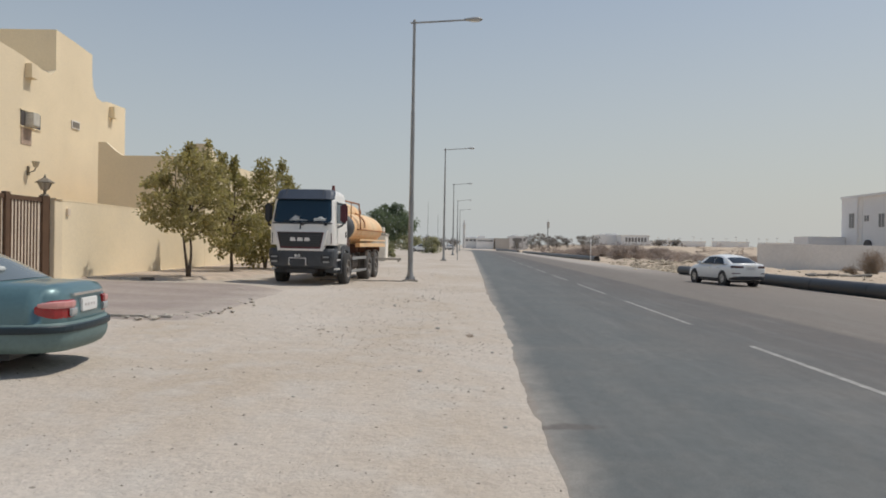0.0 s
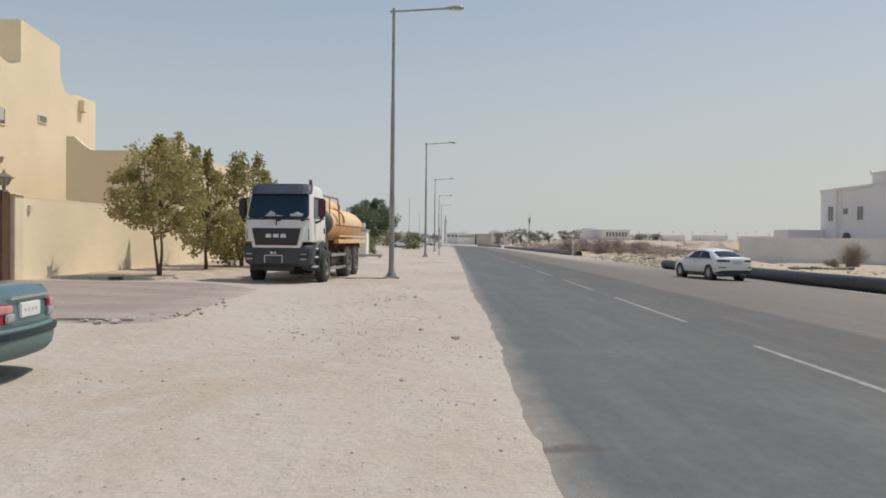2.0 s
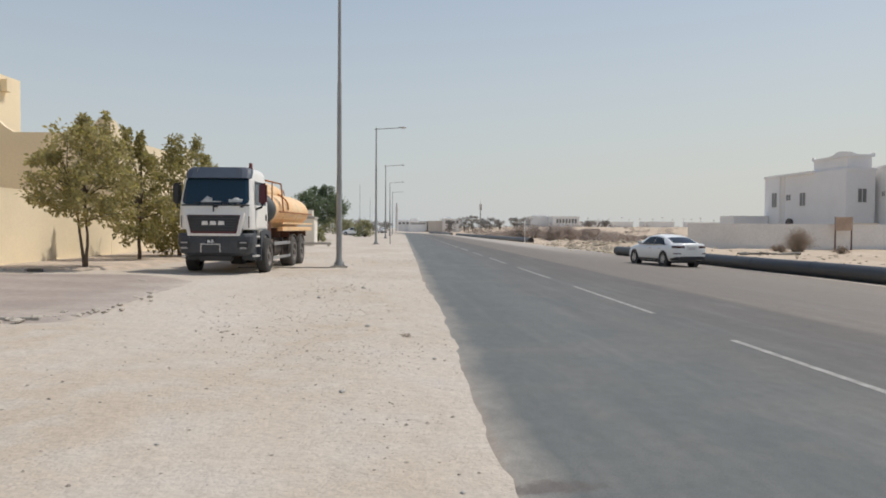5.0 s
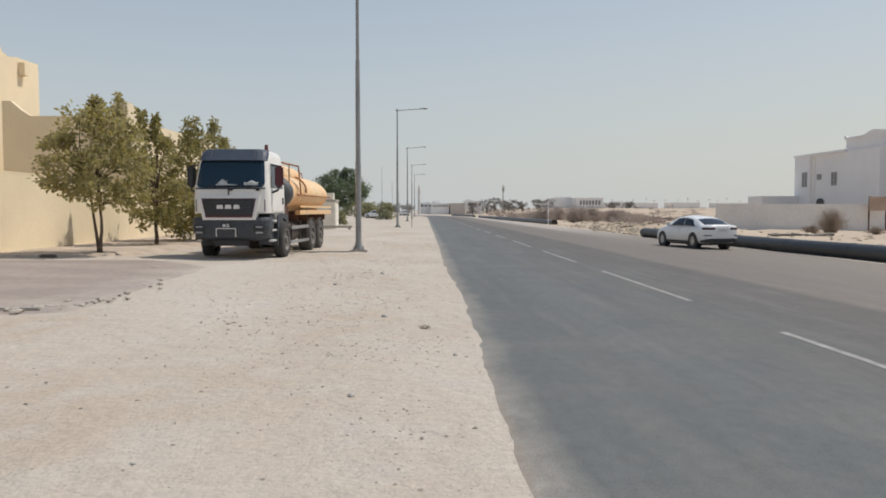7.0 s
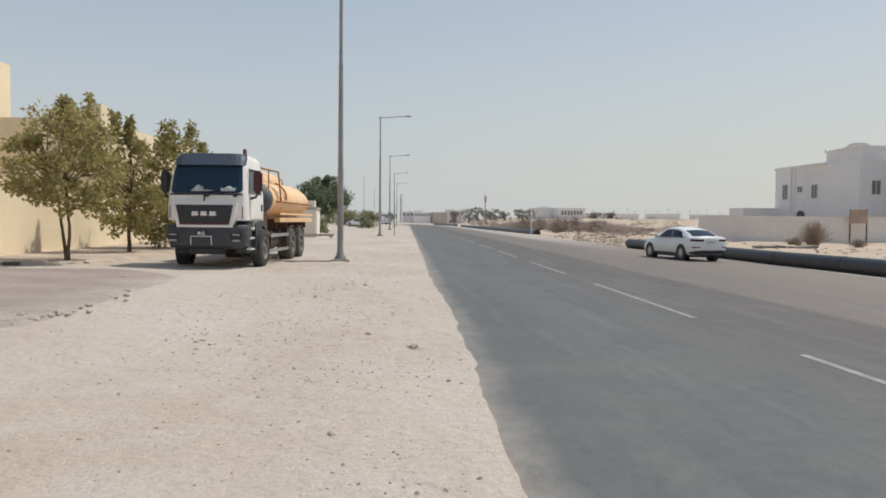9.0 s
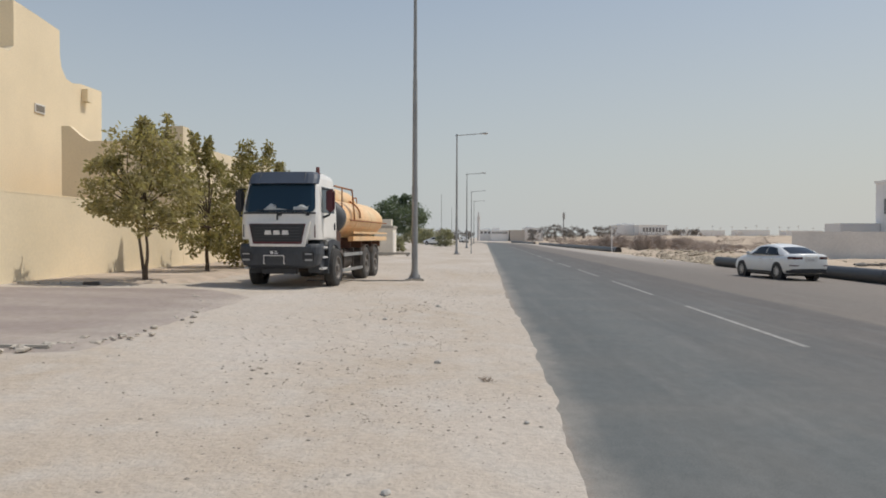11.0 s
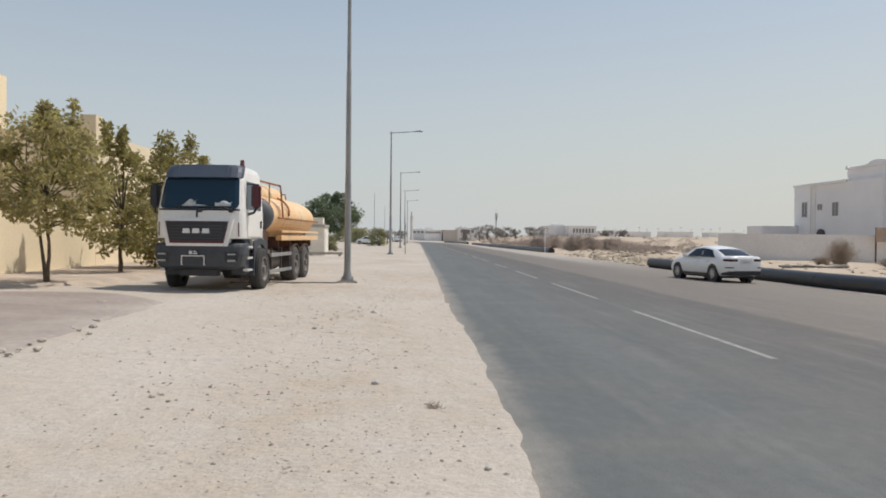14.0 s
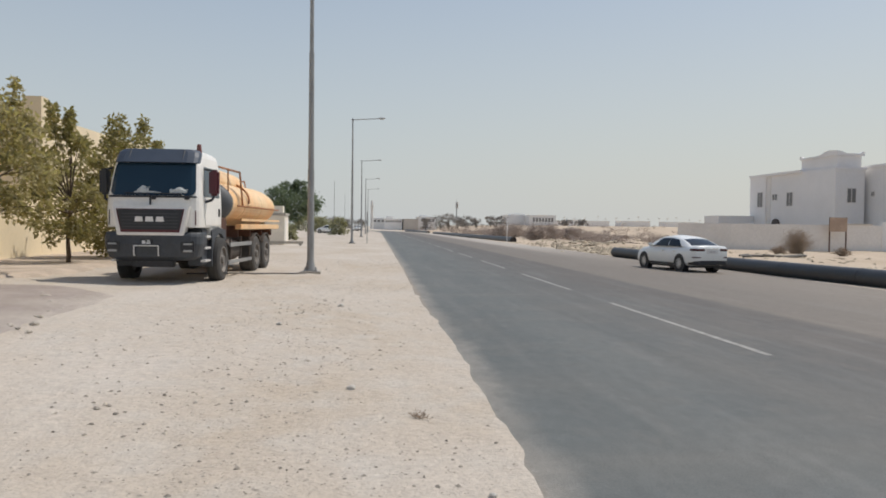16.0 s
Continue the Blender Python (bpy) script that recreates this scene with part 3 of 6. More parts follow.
for k in range(4):
    bm = bmesh.new()
    add_box(bm, 0, 0.52 if k < 3 else 0.38, -0.06, 0.06, 0, 0.12, 0.015)
    single("kerb", bm, (KERB_PALE, KERB_PALE, KERB_PALE, KERB_DARK)[k], "painted concrete kerb stone at the pavement's corner", "kerb", "pavement kerbs", "structure", m=pose(-11.7 + 0.55 * k, 22.68, 0.17, 0, 0, 0 if k < 3 else 6))


# ---- cream boundary wall and gate ----
WALL_X = -11.9
bm = bmesh.new()
add_box(bm, WALL_X - 0.25, WALL_X, 21.45, 33.8, 0.1, 2.5)
wall_1 = single("wall_1", bm, CREAM_WALL, "cream rendered boundary wall in sunlight", "wall", kind="structure")
bm = bmesh.new()
add_box(bm, WALL_X - 0.252, WALL_X + 0.003, 21.47, 33.79, 2.5, 2.55, 0.01)
part("coping", bm, CREAM_WALL, wall_1)
bm = bmesh.new()
add_box(bm, WALL_X - 0.27, WALL_X - 0.02, 47.02, 62, 0.1, 2.35)
single("wall_2", bm, CREAM_WALL, "cream rendered boundary wall behind the trees", "wall", kind="structure")
bm = bmesh.new()
add_box(bm, WALL_X - 0.25, WALL_X, 6, 16.6, 0.1, 2.5)
single("wall_3", bm, CREAM_WALL, "cream rendered boundary wall beside the gate", "wall", kind="structure")
for y in (21.02, 16.62):
    bm = bmesh.new()
    add_box(bm, WALL_X - 0.34, WALL_X + 0.09, y, y + 0.42, 0.1, 2.52, 0.012)
    gp = single("gate_pillar", bm, CREAM, "cream rendered gate pillar under a lantern", "pillar", "gate pillars", "structure")
    bm = bmesh.new()
    add_box(bm, WALL_X - 0.38, WALL_X + 0.13, y - 0.015, y + 0.435, 2.52, 2.56, 0.012)
    part("pillar_cap", bm, CREAM, gp)

gate = thing("gate", pose(WALL_X - 0.1, 17.06, 0.26), "closed brown steel gate with upright bars and pale backing", "gate")
bm = bmesh.new()
add_box(bm, -0.03, 0.03, 0, 3.94, 2.16, 2.28, 0.008)
part("top_rail", bm, GATE_PAINT, gate)
bm = bmesh.new()
add_box(bm, -0.03, 0.03, 0, 3.94, 0.05, 0.17, 0.008)
part("bottom_rail", bm, GATE_PAINT, gate)
for y, w in ((0.0, 0.2), (1.9, 0.2), (3.58, 0.36)):
    bm = bmesh.new()
    add_box(bm, -0.06, 0.07, y, y + w, 0.02, 2.34, 0.008)
    part("stile", bm, GATE_PAINT, gate)
bm = bmesh.new()
add_box(bm, -0.018, -0.006, 0.2, 3.58, 0.17, 2.16)
part("backing_sheet", bm, GATE_SHEET, gate, "pale sheet behind the bars")
for k in range(22):
    y = 0.28 + k * 0.148
    if abs(y - 2.0) < 0.12:
        continue
    bm = bmesh.new()
    add_box(bm, -0.004, 0.014, y, y + 0.045, 0.17, 2.16)
    part("bar", bm, GATE_PAINT, gate)


def lantern(m):
    ob = thing("lantern", m, "dusty bronze lantern with glass sides on a gate post", "lantern", "gate lanterns")
    bm = bmesh.new()
    add_tube(bm, (0, 0, 0), (0, 0, 0.05), 0.11, 0.09)
    add_tube(bm, (0, 0, 0.05), (0, 0, 0.17), 0.035, 0.05)
    part("stem", bm, LANTERN_METAL, ob)
    bm = bmesh.new()
    add_tube(bm, (0, 0, 0.17), (0, 0, 0.36), 0.1, 0.19, 6)
    part("glass", bm, LANTERN_GLASS, ob, "dusty amber glass")
    bm = bmesh.new()
    add_tube(bm, (0, 0, 0.36), (0, 0, 0.385), 0.25, 0.25, 6)
    add_tube(bm, (0, 0, 0.385), (0, 0, 0.5), 0.23, 0.06, 6)
    add_tube(bm, (0, 0, 0.5), (0, 0, 0.6), 0.04, 0.01, 6)
    part("hood", bm, LANTERN_METAL, ob)
    for k in range(6):
        a = k / 6 * 2 * math.pi
        bm = bmesh.new()
        add_tube(bm, (0.1 * math.cos(a), 0.1 * math.sin(a), 0.17), (0.19 * math.cos(a), 0.19 * math.sin(a), 0.36), 0.01, 0.01, 5)
        part("rib", bm, LANTERN_METAL, ob)
    return ob


lamp_a = lantern(pose(WALL_X - 0.1, 20.84, 2.6))
copy_thing(lamp_a, pose(WALL_X - 0.1, 17.16, 2.6))

# small doorbell box on the wall
bm = bmesh.new()
add_box(bm, WALL_X, WALL_X + 0.07, 21.78, 21.92, 2.1, 2.3, 0.01)
single("bell_box", bm, GATE_SHEET, "small weathered box fixed to the cream wall", "box")


# ---- cream house ----
house = thing("house", pose(0, 0, 0.25), "cream rendered house with stepped curved parapets", "house")
FX = -19.2
bm = bmesh.new()
profile = [(14, 0), (41.7, 0), (41.7, 8.56), (39.6, 8.52), (38.95, 8.4), (38.4, 8.5), (38.0, 8.95), (37.88, 9.5), (37.86, 10.58), (36.2, 10.75), (34.45, 10.88),
           (34.45, 8.98), (34.1, 8.7), (33.3, 8.74), (31.8, 9.0), (30.2, 9.16), (14, 9.16)]
add_prism(bm, profile, "x", FX - 12, FX)
part("main_block", bm, CREAM, house)
for y0, y1, z0, z1 in ((32.0, 32.5, 8.1, 8.72), (39.75, 40.2, 7.7, 8.3)):
    bm = bmesh.new()
    add_box(bm, FX, FX + 0.3, y0, y1, z0, z1, 0.01)
    part("parapet_spout", bm, CREAM, house)
for y0, y1, z0, z1 in ((35.85, 36.6, 6.52, 6.92), (24.5, 25.6, 5.9, 6.9), (28.2, 28.8, 7.4, 7.8)):
    bm = bmesh.new()
    add_box(bm, FX, FX + 0.06, y0, y1, z0, z1, 0.01)
    w = part("window", bm, GREY_RENDER, house, "small shuttered window")
    bm = bmesh.new()
    add_box(bm, FX + 0.06, FX + 0.068, y0 + 0.06, y1 - 0.06, z0 + 0.06, z1 - 0.06)
    part("pane", bm, mat("dusty_pane", (0.2, 0.17, 0.13), 0.3), w)

ac_window = thing("window", pose(FX, 31.7, 5.95), "dark house window holding an air conditioner", "window", kind="structure")
for y0, y1 in ((0.0, 0.32), (0.86, 1.5)):
    bm = bmesh.new()
    add_box(bm, 0.0, 0.03, y0, y1, 0.3, 0.95, 0.008)
    part("pane", bm, DARK_VOID, ac_window)
bm = bmesh.new()
add_box(bm, 0.0, 0.06, -0.05, 1.55, 0.95, 1.01, 0.01)
part("lintel", bm, CREAM, ac_window)
bm = bmesh.new()
add_box(bm, 0.0, 0.05, -0.05, 1.55, 0.24, 0.3, 0.01)
part("sill", bm, CREAM, ac_window)
# brown sheet standing in for the shaded wall below the unit
bm = bmesh.new()
add_box(bm, 0.0, 0.025, 0.04, 0.82, -0.5, 0.22, 0.008)
part("shade_sheet", bm, SIGN_FACE, ac_window, "brown sheet standing in for shade under the window")
ac = thing("air_conditioner", pose(FX, 31.98, 6.22), "aged white window air conditioner on a house wall", "air conditioner")
bm = bmesh.new()
add_box(bm, 0.0, 0.38, 0.05, 0.58, 0.06, 0.64, 0.03)
part("housing", bm, AC_WHITE, ac)
for k in range(7):
    bm = bmesh.new()
    add_box(bm, 0.05, 0.33, 0.03, 0.052, 0.12 + 0.065 * k, 0.145 + 0.065 * k)
    part("slat", bm, GREY_RENDER, ac)
bm = bmesh.new()
add_box(bm, 0.0, 0.32, 0.1, 0.16, 0.02, 0.06)
part("bracket", bm, TAN_FAR, ac)
bm = bmesh.new()
add_box(bm, 0.0, 0.32, 0.47, 0.53, 0.02, 0.06)
part("bracket", bm, TAN_FAR, ac)

# wall lamp on the house
wl_ob = thing("wall_lamp", pose(FX, 32.3, 4.35), "small bronze wall lamp on an arm", "wall lamp")
bm = bmesh.new()
add_box(bm, 0, 0.05, -0.08, 0.08, -0.2, 0.2, 0.01)
part("plate", bm, LANTERN_METAL, wl_ob)
bm = bmesh.new()
add_path(bm, [(0.03, 0, -0.1), (0.3, 0, 0.0), (0.35, 0, 0.15)], 0.025)
part("arm", bm, LANTERN_METAL, wl_ob)
bm = bmesh.new()
add_tube(bm, (0.35, 0, 0.15), (0.35, 0, 0.4), 0.09, 0.17, 8)
part("shade", bm, LANTERN_GLASS, wl_ob)

# low wing by the road, with horned parapets
wing = thing("house_wing", pose(0, 0, 0.25), "low cream wing with horned parapet beside the wall", "house")
BX0, BX1, BY0, BY1 = -16.85, -11.894, 33.8, 47.0
bm = bmesh.new()
add_box(bm, BX0, BX1, BY0, BY1, 0, 4.7)
part("wall", bm, CREAM, wing)
bm = bmesh.new()
add_prism(bm, [(BX0, 4.7), (BX1, 4.7), (BX1, 5.6), (BX1 - 0.5, 5.6), (BX1 - 0.72, 5.32), (BX1 - 0.95, 5.02), (BX0 + 1.12, 5.0), (BX0 + 0.8, 5.2), (BX0 + 0.35, 5.6), (BX0, 5.6)], "y", BY0, BY0 + 0.25)
part("front_parapet", bm, CREAM, wing)
bm = bmesh.new()
add_prism(bm, [(BY0 + 0.25, 4.7), (BY1, 4.7), (BY1, 5.7), (BY1 - 0.7, 5.7), (BY1 - 1.3, 5.15), (BY0 + 1.9, 4.98), (BY0 + 1.3, 5.2), (BY0 + 0.6, 5.6), (BY0 + 0.25, 5.6)], "x", BX1 - 0.25, BX1)
part("side_parapet", bm, CREAM, wing)
bm = bmesh.new()
add_box(bm, BX0 + 2.4, BX0 + 3.2, BY0 + 3, BY0 + 3.8, 4.7, 5.15, 0.03)
single("roof_tank", bm, PALE_FAR, "white water tank on the wing's roof", "water tank", m=pose(0, 0, 0.25))

# low roof-top plant behind
far_house = thing("far_house", pose(0, 0, 0.2), "cream house standing further along the road", "house")
bm = bmesh.new()
add_box(bm, -24, -13.5, 64, 78, 0, 3.2)
part("wall", bm, CREAM, far_house)
bm = bmesh.new()
add_box(bm, -24.1, -13.4, 63.9, 78.1, 3.2, 3.6)
part("parapet", bm, CREAM, far_house)


# ---- white villa across the road ----
villa = thing("villa", pose(0, 0, -0.8), "whitewashed two-storey villa with a curved roof tower", "villa")
for name, dims in (("main_block", (58.0, 74, 98.2, 110.8, 0, 10.25)), ("end_pier", (57.75, 58.0, 106.6, 110.8, 0, 10.28)), ("front_block", (62.6, 80, 80.0, 92.6, 0, 10.4)),
                   ("tower", (58.35, 61.6, 91.6, 99.0, 10.2, 11.7)), ("bay", (58.0, 61.9, 91.3, 98.2, 0, 10.2)), ("second_tower", (63.2, 74, 80.6, 88.0, 10.4, 12.6)), ("link_block", (61.9, 74, 92.6, 98.2, 0, 10.0))):
    bm = bmesh.new()
    add_box(bm, *dims)
    part(name, bm, WHITE_RENDER, villa)
bm = bmesh.new()
add_prism(bm, [(91.35, 11.7), (99.2, 11.7), (99.2, 12.2), (98.9, 12.2), (98.6, 11.95), (95.2, 11.98), (94.6, 12.1), (94.0, 12.35), (93.1, 12.48), (92.2, 12.4), (91.35, 12.3)], "x", 58.2, 58.5)
part("tower_parapet", bm, WHITE_RENDER, villa, "curved parapet with raised ends")
bm = bmesh.new()
add_prism(bm, [(58.5, 11.7), (61.85, 11.7), (61.85, 12.2), (61.5, 12.2), (61.2, 11.98), (59.4, 12.0), (58.9, 12.2), (58.5, 12.3)], "y", 91.35, 91.65)
part("tower_parapet", bm, WHITE_RENDER, villa, "curved parapet with raised ends")
for dims in ((57.6, 58.0, 98.2, 110.9, 10.05, 10.4), (57.85, 62.05, 91.15, 91.3, 9.95, 10.28), (62.45, 62.6, 79.9, 92.7, 10.2, 10.55), (63.0, 74.2, 80.4, 80.6, 12.45, 12.8), (63.0, 63.2, 80.6, 88.2, 12.45, 12.8)):
    bm = bmesh.new()
    add_box(bm, *dims)
    part("cornice", bm, WHITE_RENDER, villa)
bm = bmesh.new()
add_tube(bm, (63.4, 85.4, 12.6), (63.4, 85.4, 13.2), 0.16, 0.1, 8)
part("finial", bm, WHITE_RENDER, villa)
bm = bmesh.new()
add_box(bm, 57.92, 58.0, 105.6, 106.6, 0, 10.05)
part("rain_pipe_chase", bm, GREY_RENDER, villa)


def villa_window(x, y0, y1, z0, z1, facing="x"):
    bm = bmesh.new()
    if facing == "x":
        add_box(bm, x - 0.05, x, y0, y1, z0, z1)
    else:
        add_box(bm, y0, y1, x - 0.05, x, z0, z1)
    w = part("window", bm, GREY_RENDER, villa, "white framed window with grey glass")
    for k in range(2):
        m0, m1 = (y0 + 0.1, (y0 + y1) / 2 - 0.05) if k == 0 else ((y0 + y1) / 2 + 0.05, y1 - 0.1)
        bm = bmesh.new()
        if facing == "x":
            add_box(bm, x - 0.062, x - 0.05, m0, m1, z0 + 0.1, z1 - 0.1)
        else:
            add_box(bm, m0, m1, x - 0.062, x - 0.05, z0 + 0.1, z1 - 0.1)
        part("pane", bm, DUSTY_GLASS, w)


villa_window(57.75, 107.2, 108.7, 5.6, 7.9)
villa_window(58.0, 103.9, 105.2, 6.5, 7.5)
villa_window(58.0, 100.2, 101.7, 5.6, 7.6)
villa_window(91.3, 59.5, 60.8, 5.8, 7.7, "y")
villa_window(62.6, 85.5, 86.9, 5.9, 7.7)
villa_window(62.6, 90.3, 91.0, 6.6, 7.3)
bm = bmesh.new()
add_tube(bm, (57.7, 104.0, 3.1), (57.99, 104.0, 3.1), 0.85, 0.85, 20)
part("arched_window", bm, DARK_VOID, villa, "dark arched window")
bm = bmesh.new()
add_box(bm, 52.2, 57.7, 109.5, 114, 0, 4.4)
part("annexe", bm, WHITE_RENDER, villa, "low flat-roofed annexe")

# its long boundary wall
bm = bmesh.new()
add_prism(bm, [(31.3, 77.3), (36.0, 75.6), (44.0, 75.4), (52.0, 75.4), (52.0, 75.15), (44.0, 75.15), (35.9, 75.35), (31.2, 77.05)], "z", -0.9, 2.1)
single("wall_4", bm, GREY_RENDER, "long grey rendered boundary wall beside open sand", "wall", kind="structure")
bm = bmesh.new()
add_box(bm, 52.0, 90, 75.1, 75.45, -1.0, 2.45)
single("wall_5", bm, WHITE_RENDER, "taller pale boundary wall before the villa", "wall", kind="structure")
bm = bmesh.new()
add_box(bm, 47.9, 50.9, 75.08, 75.15, 2.1, 2.24)
single("gate_beam", bm, TAN_FAR, "thin brown beam over a wall opening", "beam", kind="structure")


# ---- street lamps ----
def street_lamp(m):
    ob = thing("street_lamp", m, "tall galvanised steel street lamp on a bolted base", "street lamp", "street lamps")
    bm = bmesh.new()
    add_box(bm, -0.3, 0.3, -0.3, 0.3, -0.15, 0.03, 0.02)
    part("footing", bm, CONCRETE, ob, "small concrete footing")
    bm = bmesh.new()
    add_box(bm, -0.2, 0.2, -0.2, 0.2, 0.03, 0.06, 0.006)
    part("base_plate", bm, STEEL, ob)
    for sx in (-1, 1):
        for sy in (-1, 1):
            bm = bmesh.new()
            add_tube(bm, (sx * 0.155, sy * 0.155, 0.05), (sx * 0.155, sy * 0.155, 0.14), 0.018, 0.018, 6)
            part("bolt", bm, STEEL, ob)
    bm = bmesh.new()
    add_tube(bm, (0, 0, 0.06), (0, 0, 0.32), 0.15, 0.105, 16)
    add_tube(bm, (0, 0, 0.3), (0, 0, 3.0), 0.1, 0.095, 16)
    add_tube(bm, (0, 0, 3.0), (0, 0, 6.4), 0.085, 0.072, 16)
    add_tube(bm, (0, 0, 6.4), (0, 0, 9.86), 0.062, 0.05, 16)
    part("pole", bm, STEEL, ob, smooth=False)
    bm = bmesh.new()
    add_box(bm, -0.06, 0.06, -0.112, -0.09, 0.7, 1.1, 0.005)
    part("access_door", bm, STEEL, ob)
    bm = bmesh.new()
    add_tube(bm, (-0.14, 0, 9.74), (1.95, 0, 9.9), 0.036, 0.032, 10)
    part("arm", bm, STEEL, ob)
    bm = bmesh.new()
    rings = []
    for t, w, h in ((0.0, 0.05, 0.04), (0.12, 0.09, 0.07), (0.35, 0.14, 0.1), (0.55, 0.15, 0.1), (0.66, 0.1, 0.06), (0.69, 0.03, 0.02)):
        rings.append([(1.88 + t, w * math.cos(a), 9.9 + 0.04 * t + h * max(math.sin(a), -0.35)) for a in [k / 12 * 2 * math.pi for k in range(12)]])
    add_loft(bm, rings)
    head = part("head", bm, LAMP_HEAD, ob, "grey cobra-head housing", smooth=True)
    bm = bmesh.new()
    add_box(bm, 2.15, 2.46, -0.09, 0.09, 9.85, 9.885, 0.01)
    part("lens", bm, LENS, head)
    return ob


lamp_1 = street_lamp(pose(-2.2, 28.31, gz(-2.2, 28) + 0.02, 0, 0, 1.4))
for k in range(1, 5):
    x, y = -2.2 + 0.0237 * 36.7 * k, 28.31 + 36.7 * k
    copy_thing(lamp_1, pose(x, y, gz(x, y) + 0.02, 0, 0, 1.4))

# plain sign post on the verge beyond the second lamp
bm = bmesh.new()
add_tube(bm, (0, 0, -0.1), (0, 0, 2.6), 0.035, 0.035, 8)
single("sign_post", bm, STEEL, "bare thin steel post on the sandy verge", "post", m=pose(-0.1, 67.9, gz(-0.1, 68)))


# ---- wheels ----
def wheel(parent, x, y, z, r, width, rim_r, tyre, rim_material, side, spokes=0):
    """A wheel whose outer face looks to side (+1 or -1 along x)."""
    bm = bmesh.new()
    prof = [(0.5, 0.62), (0.5, 0.86), (0.42, 0.96), (0.2, 1.0), (-0.2, 1.0), (-0.42, 0.96), (-0.5, 0.86), (-0.5, 0.62)]
    rings = []
    for k in range(29):
        a = k / 28 * 2 * math.pi
        rings.append([(x + side * u * width, y + r * q * math.cos(a), z + r * q * math.sin(a)) for u, q in prof])
    add_loft(bm, rings, closed=True, caps=False)
    w = part("wheel", bm, tyre, parent, smooth=False)
    bm = bmesh.new()
    out = side * width * 0.5
    add_tube(bm, (x - out * 0.6, y, z), (x + out * 0.55, y, z), rim_r, rim_r, 24)
    part("rim_barrel", bm, TRUCK_BLACK, w)
    bm = bmesh.new()
    if spokes:
        for k in range(spokes):
            a = k / spokes * 2 * math.pi
            q = Matrix.Translation((x + out * 0.82, y, z)) @ Matrix.Rotation(a, 4, "X") @ Matrix.Translation((0, rim_r * 0.5, 0))
            bmesh.ops.create_cube(bm, size=1, matrix=q @ Matrix.Diagonal((0.03, rim_r * 0.98, rim_r * 0.22, 1)))
        add_tube(bm, (x + out * 0.7, y, z), (x + out * 0.95, y, z), rim_r * 0.22, rim_r * 0.18, 12)
        rings = []
        for k in range(25):
            a = k / 24 * 2 * math.pi
            rings.append([(x + out * u, y + rim_r * q * math.cos(a), z + rim_r * q * math.sin(a)) for u, q in ((0.7, 0.9), (0.98, 0.92), (0.98, 1.03), (0.7, 1.03))])
        add_loft(bm, rings, closed=True, caps=False)
    else:
        add_tube(bm, (x + out * 0.5, y, z), (x + out * 0.75, y, z), rim_r * 0.9, rim_r * 0.6, 20)
        add_tube(bm, (x + out * 0.7, y, z), (x + out * 1.1, y, z), rim_r * 0.36, rim_r * 0.3, 14)
        rings = []
        for k in range(25):
            a = k / 24 * 2 * math.pi
            rings.append([(x + out * u, y + rim_r * q * math.cos(a), z + rim_r * q * math.sin(a)) for u, q in ((0.6, 0.86), (1.02, 0.94), (1.02, 1.06), (0.6, 1.06))])
        add_loft(bm, rings, closed=True, caps=False)
    part("rim", bm, rim_material, w)
    return w


# ---- tanker truck ----
truck = thing("tanker_truck", pose(-5.22, 24.8, 0.05, 0, 0, -5.0) @ Matrix.Diagonal((0.945, 1.0, 1.04, 1.0)), "white-cabbed truck with sun-bleached orange water tank", "truck")
CAB = [(1.27, 1.1, -1.45), (1.6, 1.11, -1.45), (1.9, 1.1, -1.42), (2.25, 1.07, -1.32), (2.6, 1.03, -1.2), (2.78, 1.0, -1.06), (2.88, 0.95, -0.92), (2.94, 0.84, -0.78)]


def cab_at(z):
    zs = [c[0] for c in CAB]
    return float(np.interp(z, zs, [c[1] for c in CAB])), float(np.interp(z, zs, [c[2] for c in CAB]))


def cab_front(x, z, rc=0.2):
    h, yf = cab_at(z)
    y = yf - 0.05 * (1 - (x / h) ** 2) + 0.05
    over = abs(x) - (h - rc)
    if over > 0:
        y += rc - math.sqrt(max(rc * rc - over * over, 0))
    return y


def cab_ring(z, back, rc=0.2, grow=0.0):
    h, _ = cab_at(z)
    xs = [-h, -h + 0.012, -h + 0.045, -h + 0.1, -h + 0.2] + [(-h + 0.2) + (2 * h - 0.4) * k / 6 for k in range(1, 6)]
    xs = xs + [-x for x in xs[4::-1]]
    pts = [(-h, back, z)] + [(x * (1 + grow), cab_front(x, z) - grow, z) for x in xs] + [(h, back, z)]
    return pts


def front_patch(x0, x1, z0, z1, off, nx=14, nz=6, skew=0.0):
    """Rows of points on the cab's front, off metres before it; skew narrows the lower edge."""
    rows = []
    for j in range(nz + 1):
        z = z0 + (z1 - z0) * j / nz
        s = 1 - skew * (1 - j / nz)
        rows.append([((x0 + (x1 - x0) * i / nx) * s, cab_front((x0 + (x1 - x0) * i / nx) * s, z) - off, z) for i in range(nx + 1)])
    return rows


def slab(rows, depth):
    """A closed slab from a patch and its copy set back."""
    bm = bmesh.new()
    rings = []
    for row in rows:
        back = [(x, y + depth, z) for x, y, z in row]
        rings.append(row + back[::-1])
    return add_loft(bm, rings)


